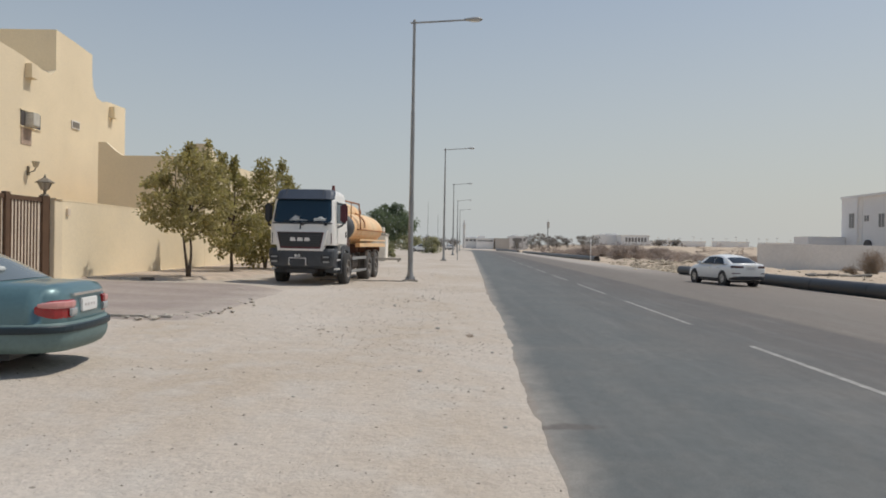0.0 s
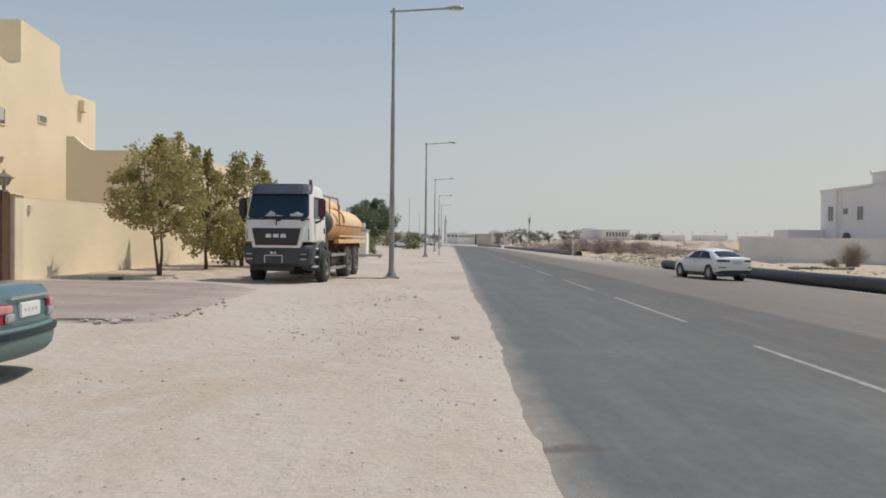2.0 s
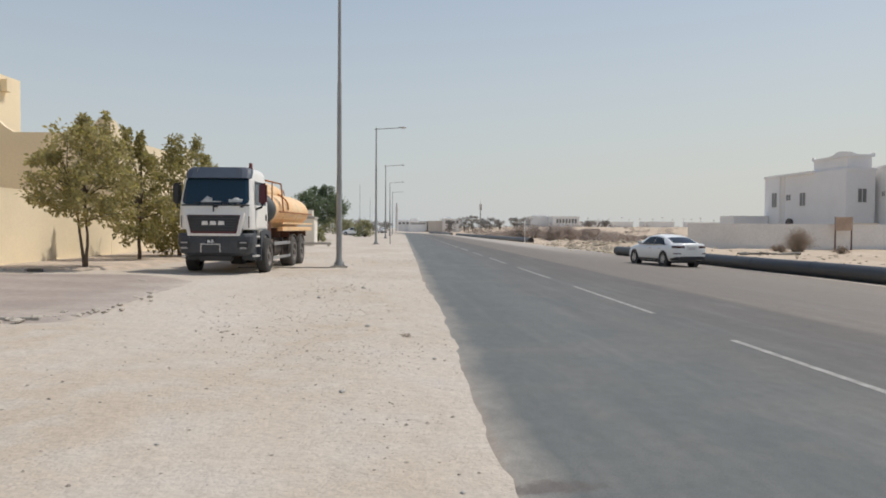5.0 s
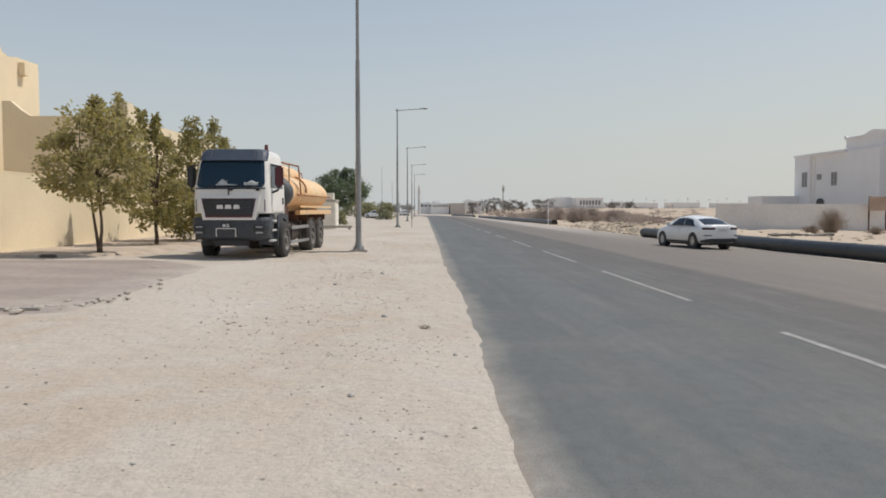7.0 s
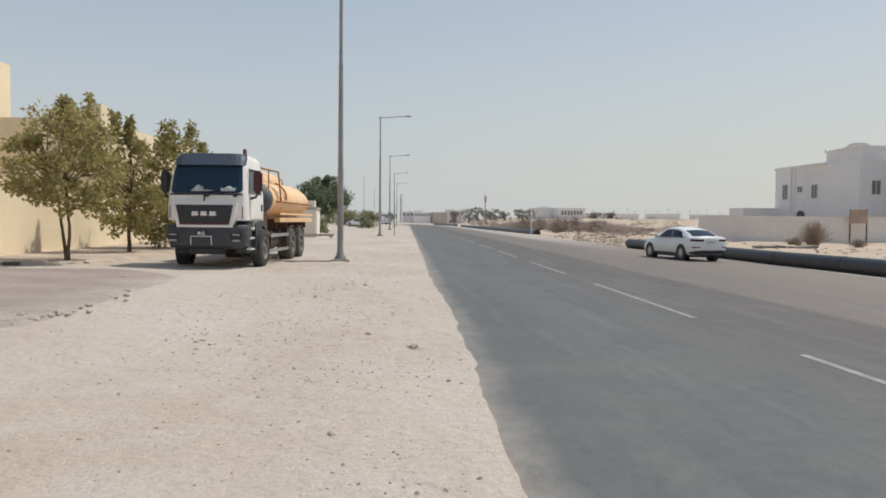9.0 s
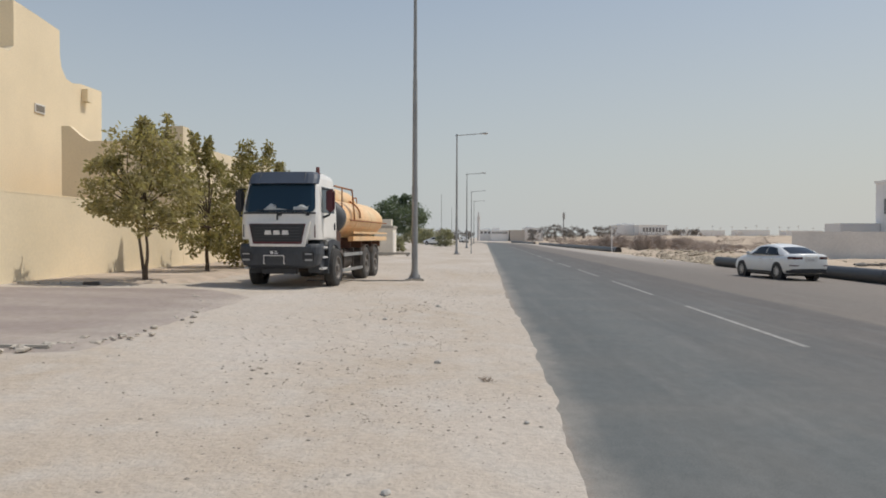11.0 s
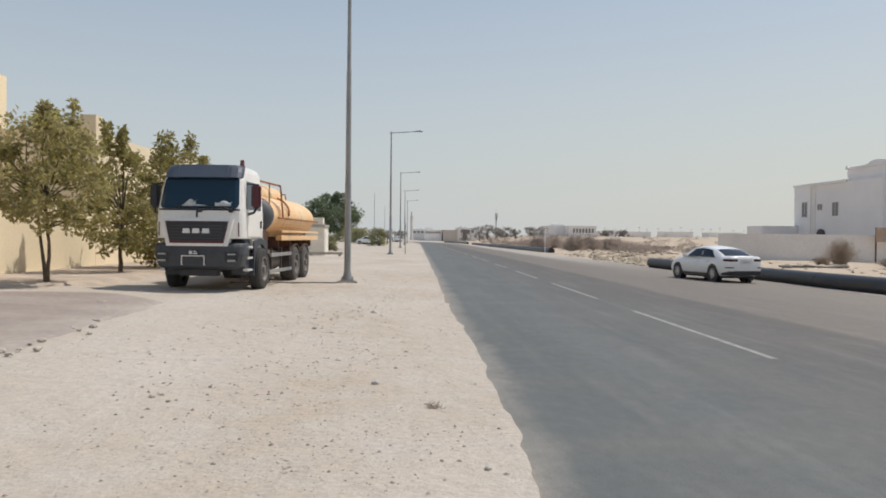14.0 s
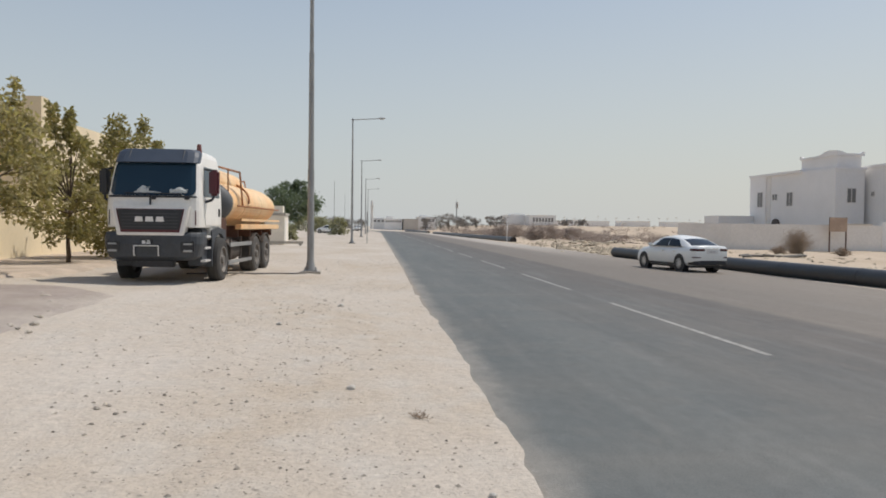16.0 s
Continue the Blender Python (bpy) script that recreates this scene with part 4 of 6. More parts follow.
bm = bmesh.new()
add_loft(bm, [cab_ring(z, 0.32) for z in (1.25, 1.45, 1.6, 1.75, 1.9, 2.08, 2.25, 2.42, 2.6, 2.7, 2.78, 2.83, 2.88, 2.92, 2.94)])
cab = part("cab", bm, TRUCK_WHITE, truck, "white painted steel cab", smooth=False, bevel=0.015)
bm = bmesh.new()
add_box(bm, -1.08, 1.08, -0.55, 0.5, 0.98, 1.26, 0.02)
part("cab_floor", bm, TRUCK_WHITE, truck)
rows = []
for k in range(13):
    z = 1.93 + 0.76 * (0.5 - 0.5 * math.cos(math.pi * k / 12))
    h = 1.0 - 0.075 * (z - 1.93) / 0.76
    c = 0.13 - min(0.13, z - 1.93, max(2.69 - z, 0.0))
    h -= 0.13 - math.sqrt(max(0.0, 0.13**2 - c * c))
    rows.append([(h * (i / 10 - 1), cab_front(h * (i / 10 - 1), z) - 0.014, z) for i in range(21)])
part("windscreen", slab(rows, 0.012), CAB_GLASS, cab, "dark blue-tinted windscreen", smooth=False)
bm = slab(front_patch(-1.01, 1.01, 1.885, 1.925, 0.02, 20, 2), 0.02)
part("screen_seal", bm, TRUCK_BLACK, cab)
# white papers lying behind the glass
for x0, x1, h0, h1 in ((-0.36, -0.08, 0.13, 0.2), (-0.42, 0.2, 0.07, 0.09), (0.4, 0.8, 0.12, 0.17)):
    bm = bmesh.new()
    row0, row1, row2 = [], [], []
    for k in range(9):
        x = x0 + (x1 - x0) * k / 8
        h = h0 + (h1 - h0) * (0.5 + 0.5 * math.sin(k * 1.1 + 40 * x0))
        y = cab_front(x, 2.0) - 0.017
        row0.append((x, y, 1.945))
        row1.append((x, y - 0.004 * (k % 2), 1.945 + 0.75 * h))
        row2.append((x + 0.02, cab_front(x, 2.1) - 0.016, 1.945 + h))
    rows = [row0, row1, row2]
    add_loft(bm, [r + [(x, y + 0.004, z) for x, y, z in r[::-1]] for r in rows])
    part("papers", bm, DASH_CLOTH, cab, "white papers on the dashboard")
for x0, x1 in ((-0.62, 0.1), (0.05, 0.86)):
    bm = bmesh.new()
    add_path(bm, [(x1 - 0.05, cab_front(x1 - 0.05, 1.9) - 0.05, 1.88), (x1 - 0.2, cab_front(x1 - 0.2, 1.96) - 0.04, 1.965), (x0, cab_front(x0, 1.97) - 0.035, 1.975)], 0.012, 6)
    add_box(bm, x1 - 0.1, x1, cab_front(x1, 1.9) - 0.08, cab_front(x1, 1.9) - 0.01, 1.84, 1.92, 0.01)
    part("wiper", bm, TRUCK_BLACK, cab)
# visor and roof
bm = bmesh.new()
rings = []
for z, grow, back in ((2.64, 0.035, -1.0), (2.7, 0.05, -0.96), (2.78, 0.045, -0.9), (2.88, 0.03, -0.8), (2.95, 0.0, -0.7)):
    h = 0.99 if z < 2.8 else 0.97 if z < 2.9 else 0.88
    yf = -1.28 + max(0, z - 2.6) * 0.75
    xs = [-h, -h + 0.03, -h + 0.1, -h + 0.25, -0.35, 0, 0.35, h - 0.25, h - 0.1, h - 0.03, h]
    ring = [(-h, back, z)] + [(x, yf - 0.05 * (1 - (x / h) ** 2) + (0.22 - math.sqrt(max(0.22**2 - max(0, abs(x) - h + 0.22) ** 2, 0))), z) for x in xs] + [(h, back, z)]
    rings.append(ring)
add_loft(bm, rings)
visor = part("sun_visor", bm, TRUCK_VISOR, truck, "blue-grey moulded sun visor", bevel=0.012)
for x in (-0.62, -0.2, 0.22, 0.64):
    bm = bmesh.new()
    add_tube(bm, (x, -1.27, 2.62), (x, -1.05, 2.94), 0.016, 0.016, 6)
    part("rib", bm, TRUCK_GREY, visor)
bm = bmesh.new()
add_box(bm, -0.8, 0.8, -0.55, 0.42, 2.86, 2.97, 0.04)
part("roof_panel", bm, TRUCK_WHITE, cab)
bm = bmesh.new()
add_tube(bm, (0.86, -0.7, 2.88), (0.86, -0.7, 2.95), 0.07, 0.07)
add_tube(bm, (0.86, -0.7, 2.95), (0.86, -0.7, 3.09), 0.06, 0.05)
part("beacon", bm, BEACON, truck, "dull red warning beacon")
# grille
part("grille_surround", slab(front_patch(-0.9, 0.9, 1.08, 1.7, 0.1, 16, 6, 0.15), 0.2), TRUCK_WHITE, cab, "white raised grille surround")
part("grille_frame", slab(front_patch(-0.855, 0.855, 1.1, 1.68, 0.106, 16, 6, 0.15), 0.14), SILVER, cab, "silver frame round the grille")
part("grille_trim", slab(front_patch(-0.79, 0.79, 1.145, 1.64, 0.112, 16, 6, 0.15), 0.12), MAROON, cab, "maroon grille trim")
part("grille", slab(front_patch(-0.76, 0.76, 1.2, 1.625, 0.12, 16, 6, 0.13), 0.1), TRUCK_BLACK, cab)
for k in range(5):
    part("grille_slat", slab(front_patch(-0.64, 0.64, 1.25 + 0.07 * k, 1.268 + 0.07 * k, 0.127, 10, 1, 0), 0.03), TRUCK_GREY, cab)
for x in (-0.24, 0.0, 0.24):
    bm = bmesh.new()
    y = cab_front(x, 1.42) - 0.15
    add_prism(bm, [(x - 0.095, 1.37), (x + 0.095, 1.37), (x + 0.075, 1.475), (x - 0.075, 1.475)], "y", y, y + 0.025)
    part("badge", bm, SILVER, cab, "plain silver badge shape")
bm = bmesh.new()
y = cab_front(0, 1.75)
add_box(bm, -0.055, -0.015, y - 0.02, y + 0.02, 1.73, 1.88, 0.006)
part("washer_slot", bm, TRUCK_BLACK, cab)
for s in (-1, 1):
    bm = bmesh.new()
    add_box(bm, s * 1.0 - 0.012, s * 1.0 + 0.012, cab_front(1.0, 1.45) - 0.015, cab_front(1.0, 1.45) + 0.03, 1.3, 1.62, 0.006)
    part("corner_slot", bm, MAROON if s > 0 else TRUCK_GREY, cab)
    # doors, windows, mirrors
    bm = bmesh.new()
    add_prism(bm, [(-1.0, 1.3), (0.2, 1.3), (0.2, 1.88), (-1.12, 1.88)], "x", s * 1.1 - 0.006, s * 1.1 + 0.018)
    door = part("door", bm, TRUCK_WHITE, cab)
    bm = bmesh.new()
    rows = []
    for z in (1.93, 2.2, 2.5, 2.58):
        h, yf = cab_at(z)
        rows.append([(s * (h + 0.012), yf + 0.3 + 0.0 * z, z), (s * (h + 0.012), -0.35, z), (s * (h + 0.012), 0.12, z), (s * (h - 0.02), 0.12, z), (s * (h - 0.02), yf + 0.3, z)])
    add_loft(bm, rows)
    part("side_window", bm, CAB_GLASS, cab)
    bm = bmesh.new()
    add_box(bm, s * 1.12 - 0.02, s * 1.12 + 0.03, 0.02, 0.08, 1.5, 1.68, 0.008)
    part("door_handle", bm, TRUCK_BLACK, door)
    bm = bmesh.new()
    add_box(bm, s * 1.3 - 0.12, s * 1.3 + 0.12, -1.02, -0.86, 1.95, 2.52, 0.05)
    mirror = part("mirror", bm, MAROON if s > 0 else TRUCK_BLACK, truck, "large dark door mirror")
    bm = bmesh.new()
    add_path(bm, [(s * 1.08, -1.05, 2.52), (s * 1.3, -0.94, 2.5)], 0.02, 6)
    part("upper_arm", bm, TRUCK_BLACK, mirror)
    bm = bmesh.new()
    add_path(bm, [(s * 1.1, -1.05, 1.8), (s * 1.27, -1.0, 1.86), (s * 1.3, -0.94, 1.97)], 0.03, 6)
    part("mirror_arm", bm, TRUCK_BLACK, mirror)
    # steps, mudguard
    for k, z in enumerate((0.5, 0.78, 1.03)):
        bm = bmesh.new()
        add_box(bm, s * 1.0, s * 1.13, -1.05, -0.62, z, z + 0.05, 0.008)
        part("step", bm, SILVER, truck, "worn metal step")
    bm = bmesh.new()
    add_box(bm, s * 0.82 - 0.12, s * 0.82 + 0.22, -1.06, -0.6, 0.42, 1.24, 0.03)
    part("step_housing", bm, TRUCK_GREY, truck)
    bm = bmesh.new()
    rings = []
    for k in range(13):
        a = radians(-12 + 204 * k / 12)
        rings.append([(s * 0.82, -0.66 * math.cos(a), 0.52 + 0.66 * math.sin(a)), (s * 1.16, -0.66 * math.cos(a), 0.52 + 0.66 * math.sin(a)),
                      (s * 1.16, -0.6 * math.cos(a), 0.52 + 0.6 * math.sin(a)), (s * 0.82, -0.6 * math.cos(a), 0.52 + 0.6 * math.sin(a))])
    add_loft(bm, rings)
    part("front_mudguard", bm, TRUCK_GREY, truck)
    bm = bmesh.new()
    add_prism(bm, [(-0.62, 1.2), (-0.05, 1.26), (0.55, 1.2), (0.62, 0.95), (0.42, 1.0), (0.2, 1.16), (-0.2, 1.16), (-0.42, 1.0), (-0.6, 0.8)], "x", s * 1.13 - 0.01, s * 1.13 + 0.02)
    part("wheel_arch", bm, TRUCK_GREY, truck)

# bumper and lights
bm = bmesh.new()
rings = []
for z, h, yf in ((0.54, 0.86, -1.36), (0.62, 1.05, -1.5), (0.9, 1.13, -1.53), (1.06, 1.13, -1.52), (1.12, 1.12, -1.49), (1.15, 1.11, -1.44)):
    xs = [-h, -h + 0.02, -h + 0.08, -h + 0.2, -0.5, 0, 0.5, h - 0.2, h - 0.08, h - 0.02, h]
    rings.append([(-h, -0.95, z)] + [(x, yf + (0.24 - math.sqrt(max(0.24**2 - max(0, abs(x) - h + 0.24) ** 2, 0))), z) for x in xs] + [(h, -0.95, z)])
add_loft(bm, rings)
bumper = part("bumper", bm, TRUCK_GREY, truck, "dark grey moulded bumper", bevel=0.015)
bm = bmesh.new()
add_box(bm, -0.5, 0.5, -1.4, -1.2, 0.4, 0.56, 0.03)
part("lower_valance", bm, TRUCK_BLACK, bumper)
for s in (-1, 1):
    bm = bmesh.new()
    add_box(bm, s * 0.84 - 0.17, s * 0.84 + 0.17, -1.54, -1.4, 0.72, 0.98, 0.03)
    hl = part("headlight", bm, TRUCK_BLACK, bumper)
    for z in (0.76, 0.9):
        bm = bmesh.new()
        add_box(bm, s * 0.87 - 0.11, s * 0.87 + 0.11, -1.547, -1.5, z - 0.03, z + 0.03, 0.012)
        part("headlight_lens", bm, CLEAR_LIGHT, hl, "clear headlight lens")
bm = bmesh.new()
add_path(bm, [(-0.36, -1.52, 0.66), (-0.36, -1.57, 0.66), (-0.36, -1.57, 0.86), (0.2, -1.57, 0.86), (0.2, -1.57, 0.66), (0.2, -1.52, 0.66)], 0.014, 6)
part("plate_bar", bm, SILVER, bumper, "bent silver bar round the plate")
bm = bmesh.new()
add_box(bm, -0.22, 0.06, -1.555, -1.53, 0.87, 1.0, 0.006)
plate = part("number_plate", bm, TRUCK_BLACK, bumper)
for x0, x1, z0, z1 in ((-0.18, -0.1, 0.9, 0.97), (-0.08, 0.02, 0.9, 0.93), (-0.06, 0.0, 0.945, 0.975)):
    bm = bmesh.new()
    add_box(bm, x0, x1, -1.562, -1.554, z0, z1)
    part("plate_mark", bm, PLATE, plate)

# running gear
bm = bmesh.new()
for s in (-1, 1):
    add_box(bm, s * 0.4 - 0.05, s * 0.4 + 0.05, -0.9, 7.4, 0.72, 1.02)
for y in (0.6, 2.2, 3.6, 6.4, 7.3):
    add_box(bm, -0.38, 0.38, y, y + 0.1, 0.75, 0.98)
part("chassis", bm, CHASSIS, truck, "dirty steel ladder chassis")
for y in (0, 3.95, 5.3):
    bm = bmesh.new()
    add_tube(bm, (-0.9, y, 0.52), (0.9, y, 0.52), 0.1, 0.1, 10)
    part("axle", bm, CHASSIS, truck)
for s in (-1, 1):
    wheel(truck, s * 1.1, 0, 0.515, 0.515, 0.31, 0.29, RUBBER, RIM, s)
    for y in (3.95, 5.3):
        wheel(truck, s * 0.93, y, 0.515, 0.515, 0.46, 0.29, RUBBER_DUSTY, RIM, s)
    bm = bmesh.new()
    add_box(bm, s * 1.14 - 0.02, s * 1.14 + 0.02, 1.0, 3.3, 0.78, 0.88, 0.008)
    part("side_guard", bm, STEEL, truck, "pale steel side guard rail")
    bm = bmesh.new()
    add_box(bm, s * 1.14 - 0.02, s * 1.14 + 0.02, 0.85, 3.3, 0.36, 0.45, 0.008)
    part("side_guard", bm, STEEL, truck, "pale steel side guard rail")
    for y in (1.15, 2.2, 3.2):
        bm = bmesh.new()
        add_box(bm, s * 1.1 - 0.02, s * 1.1 + 0.02, y, y + 0.06, 0.36, 1.0)
        part("guard_bracket", bm, CHASSIS, truck)
    for y in (3.95, 5.3):
        bm = bmesh.new()
        rings = []
        for k in range(9):
            a = radians(35 + 110 * k / 8)
            rings.append([(s * 0.7, y - 0.62 * math.cos(a), 0.5 + 0.6 * math.sin(a)), (s * 1.15, y - 0.62 * math.cos(a), 0.5 + 0.6 * math.sin(a)),
                          (s * 1.15, y - 0.59 * math.cos(a), 0.5 + 0.57 * math.sin(a)), (s * 0.7, y - 0.59 * math.cos(a), 0.5 + 0.57 * math.sin(a))])
        add_loft(bm, rings)
        part("rear_mudguard", bm, CHASSIS, truck)
    bm = bmesh.new()
    add_tube(bm, (s * 0.82, 1.2, 0.68), (s * 0.82, 2.3, 0.68), 0.27, 0.27, 18)
    part("fuel_tank", bm, CHASSIS, truck)
bm = bmesh.new()
add_box(bm, -1.0, 1.0, 0.62, 1.2, 0.75, 1.5, 0.04)
add_tube(bm, (0.85, 0.75, 1.3), (0.85, 0.75, 2.3), 0.07, 0.07)
part("gearbox_cover", bm, RUST_DARK, truck)
bm = bmesh.new()
add_box(bm, -0.75, 0.75, 7.3, 7.42, 0.62, 0.92, 0.02)
part("rear_bumper", bm, CHASSIS, truck)

# the tank
A, B, TZ = 1.13, 0.62, 1.86


def tank_ring(y, k):
    return [(A * k * math.cos(a), y, TZ + B * k * math.sin(a)) for a in [i / 40 * 2 * math.pi for i in range(40)]]


bm = bmesh.new()
add_loft(bm, [tank_ring(y, k) for y, k in ((1.3, 1.0), (2.6, 1.0), (2.62, 1.012), (2.7, 1.012), (2.72, 1.0), (4.7, 1.0), (4.72, 1.012), (4.8, 1.012), (4.82, 1.0), (6.5, 1.0), (6.75, 0.97), (7.0, 0.88), (7.18, 0.72), (7.28, 0.45), (7.3, 0.15))])
tank = part("tank", bm, TANK_ORANGE, truck, "sun-bleached orange steel tank", smooth=False)
bm = bmesh.new()
add_loft(bm, [tank_ring(y, k) for y, k in ((1.31, 1.012), (1.22, 1.0), (1.12, 0.93), (1.02, 0.74), (0.97, 0.4), (0.96, 0.1))])
part("tank_end", bm, TANK_GREY, tank, "grey dished tank end", smooth=True)
bm = bmesh.new()
add_path(bm, [(0.95, 0.62, 2.7), (1.08, 2.2, 2.68), (1.16, 2.25, 1.8)], 0.026, 6)
rail = part("hand_rail", bm, TANK_RUST, tank, "bent rusty hand rail")
bm = bmesh.new()
add_path(bm, [(1.0, 1.3, 2.69), (1.0, 1.3, 2.1)], 0.02, 6)
part("rail_post", bm, TANK_RUST, rail)
# raised hump along the tank's top, with its hatch
bm = bmesh.new()
rings = []
for y, w, h in ((1.55, 0.5, 0.02), (1.7, 0.6, 0.2), (1.95, 0.66, 0.3), (3.2, 0.68, 0.33), (4.2, 0.66, 0.3), (4.6, 0.6, 0.2), (4.9, 0.5, 0.02)):
    ring = [(w * math.cos(a), y, TZ + B * 0.72 + (h + B * 0.28) * math.sin(a) ** 0.75) for a in [math.pi * i / 16 for i in range(17)]]
    rings.append(ring)
add_loft(bm, rings)
hump = part("tank_hump", bm, TANK_ORANGE, tank, "raised orange hump along the tank's top", smooth=True)
bm = bmesh.new()
add_tube(bm, (0, 2.5, TZ + B + 0.28), (0, 2.5, TZ + B + 0.38), 0.3, 0.28, 20)
part("hatch", bm, TANK_RUST, hump)
bm = bmesh.new()
add_path(bm, [(-0.55, 4.9, TZ + B - 0.05), (-0.5, 5.0, TZ + B + 0.12), (0.5, 5.0, TZ + B + 0.12), (0.55, 4.9, TZ + B - 0.05)], 0.02, 6)
part("grab_bar", bm, TANK_RUST, tank, "rusty bar across the tank's top")
bm = bmesh.new()
rings = []
for k in range(13):
    a = math.radians(4 + 105 * k / 12)
    c = Vector((A * math.cos(a), 2.9 + 0.5 * math.sin(a * 1.6), TZ + (B + 0.02) * math.sin(a)))
    rings.append(tuple(c + Vector((0.03 * math.cos(a), 0, 0.03 * math.sin(a)))))
add_path(bm, rings, 0.028, 6)
part("hose", bm, TANK_RUST, tank, "dusty hose slung over the tank")
for s in (-1, 1):
    bm = bmesh.new()
    add_box(bm, s * 1.1 - 0.1, s * 1.1 + 0.08, 2.0, 7.1, 1.2, 1.34, 0.012)
    part("walkway", bm, TANK_ORANGE, tank, "orange side walkway beam")
    bm = bmesh.new()
    add_box(bm, s * 1.17 - 0.01, s * 1.17 + 0.02, 2.0, 7.1, 1.42, 1.48)
    part("walkway_rail", bm, TANK_ORANGE, tank)
    bm = bmesh.new()
    add_path(bm, [(s * 1.16, 1.7, 1.8), (s * 1.16, 7.15, 1.8)], 0.022, 6)
    part("tank_rail", bm, TANK_RUST, tank, "rusty rail along the tank")
    for y in (2.1, 3.5, 5.0, 6.4):
        bm = bmesh.new()
        add_box(bm, s * 0.75 - 0.22, s * 0.75 + 0.3, y, y + 0.1, 1.0, 1.3)
        part("tank_support", bm, RUST_DARK, tank)


# ---- cars ----
SECTION = [(0.0, 0.0), (0.8, 0.0), (0.92, 0.05), (0.98, 0.2), (1.0, 0.42), (0.992, 0.64), (0.965, 0.8), (0.91, 0.92), (0.8, 0.985), (0.45, 1.015), (0.0, 1.025)]


def car(m, label, L, W, paint, tops, bottoms, plan, roofline, belt, rear_pane, front_pane, side_panes, glass, wheels, wheel_r, rim, spokes):
    """A saloon, nose along +y. tops, bottoms, plan: (distance from the tail, value) rows for the deck's height, the sill and the half width; roofline: the same for the cabin."""
    ob = thing("car", m, label, "car")
    tail = -L / 2

    def curve(rows, d):
        return float(np.interp(d, [r[0] for r in rows], [r[1] for r in rows]))

    def hw(d):
        return W / 2 * curve(plan, d)

    ds = sorted(set([r[0] for r in tops] + [r[0] for r in bottoms] + [r[0] for r in plan] + [L * k / 40 for k in range(41)]))
    rings = []
    for d in ds:
        zb, zt, w = curve(bottoms, d), curve(tops, d), hw(d)
        half = [(fx * w, tail + d, zb + fz * (zt - zb)) for fx, fz in SECTION]
        rings.append(half + [(-x, y, z) for x, y, z in half[-2:0:-1]])
    bm = bmesh.new()
    add_loft(bm, rings)
    body = part("body", bm, paint, ob, smooth=True)

    def wrap(side, d0, x_in, z0, z1, off, steps=10, roll=0.01, bow=0.0, round_in=1.0):
        """A band round a rear corner: from d0 ahead of the tail, round the corner, to x_in of the half width."""
        zm = (z0 + z1) / 2

        def fx(d):
            zb, zt = curve(bottoms, d), curve(tops, d)
            return float(np.interp(min(0.75, max(0.15, (zm - zb) / max(zt - zb, 0.01))), [s[1] for s in SECTION], [s[0] for s in SECTION]))
        pts = []
        for k in range(steps + 1):
            d = d0 * (1 - k / steps) ** 1.5
            a = math.pi / 2 * k / steps
            pts.append((hw(d) * fx(d) + off, tail + d - off * (1 - d / max(d0, 0.01)), math.cos(a), math.sin(a)))
        x_last = pts[-1][0]
        for k in range(1, 5):
            x = x_last + (x_in * W / 2 - x_last) * k / 4
            pts.append((x, tail - off - bow * (1 - (x / x_last) ** 2), 0.0, 1.0))
        bmx = bmesh.new()
        rr = []
        both = side == 0
        side = -1 if both else side
        for k, (x, y, nx, ny) in enumerate(pts):
            f = round_in + (1 - round_in) * min(1.0, (k / (0.45 * steps))) ** 0.6
            za, zb = zm + (z0 - zm) * f, zm + (z1 - zm) * f
            t = (zb - za) * 0.22
            rr.append([(side * (x - q * nx), y + q * ny, z) for q, z in ((roll, za), (roll * 0.25, za + t), (0, za + 2 * t), (0, zb - t * 0.6), (0.012, zb), (0.08, zb), (0.08, za))])
        if both:
            rr = rr + [[(-x, y, z) for x, y, z in ring] for ring in rr[-2::-1]]
        return add_loft(bmx, rr)

    # cabin: a painted shell from deck to bonnet, with the panes laid on it
    d_lo, d_hi = roofline[0][0], roofline[-1][0]

    def shell(d, q):
        """q: 0 to 1 up the side from the belt, 1 to 2 over the roof to its middle."""
        top, rise = curve(roofline, d), curve(roofline, d) - belt
        end = min(1.0, max(0.0, rise / (max(r[1] for r in roofline) - belt)))
        wb, wr = W / 2 * (0.86 + 0.08 * end**0.5), W / 2 * (0.8 - 0.14 * end)
        bow = 0.1 * (1 if d < (d_lo + d_hi) / 2 else -1) * (1 - end)
        if q <= 1:
            return Vector((wb + (wr - wb) * q**1.4, tail + d, belt + rise * 0.88 * q))
        t = q - 1
        return Vector((wr * (1 - t), tail + d - bow * (1 - (1 - t) ** 2), belt + rise * (0.88 + 0.12 * (1 - (1 - t) ** 2))))

    stations = [d_lo + (d_hi - d_lo) * k / 36 for k in range(37)]
    qs = [0, 0.25, 0.5, 0.75, 0.9, 1.0, 1.12, 1.3, 1.6, 2.0]
    rings = []
    for d in stations:
        half = [shell(d, q) for q in qs]
        rings.append([tuple(p) for p in half] + [(-p.x, p.y, p.z) for p in half[-2::-1]])
    bm = bmesh.new()
    add_loft(bm, rings)
    part("roof", bm, paint, ob, smooth=True)

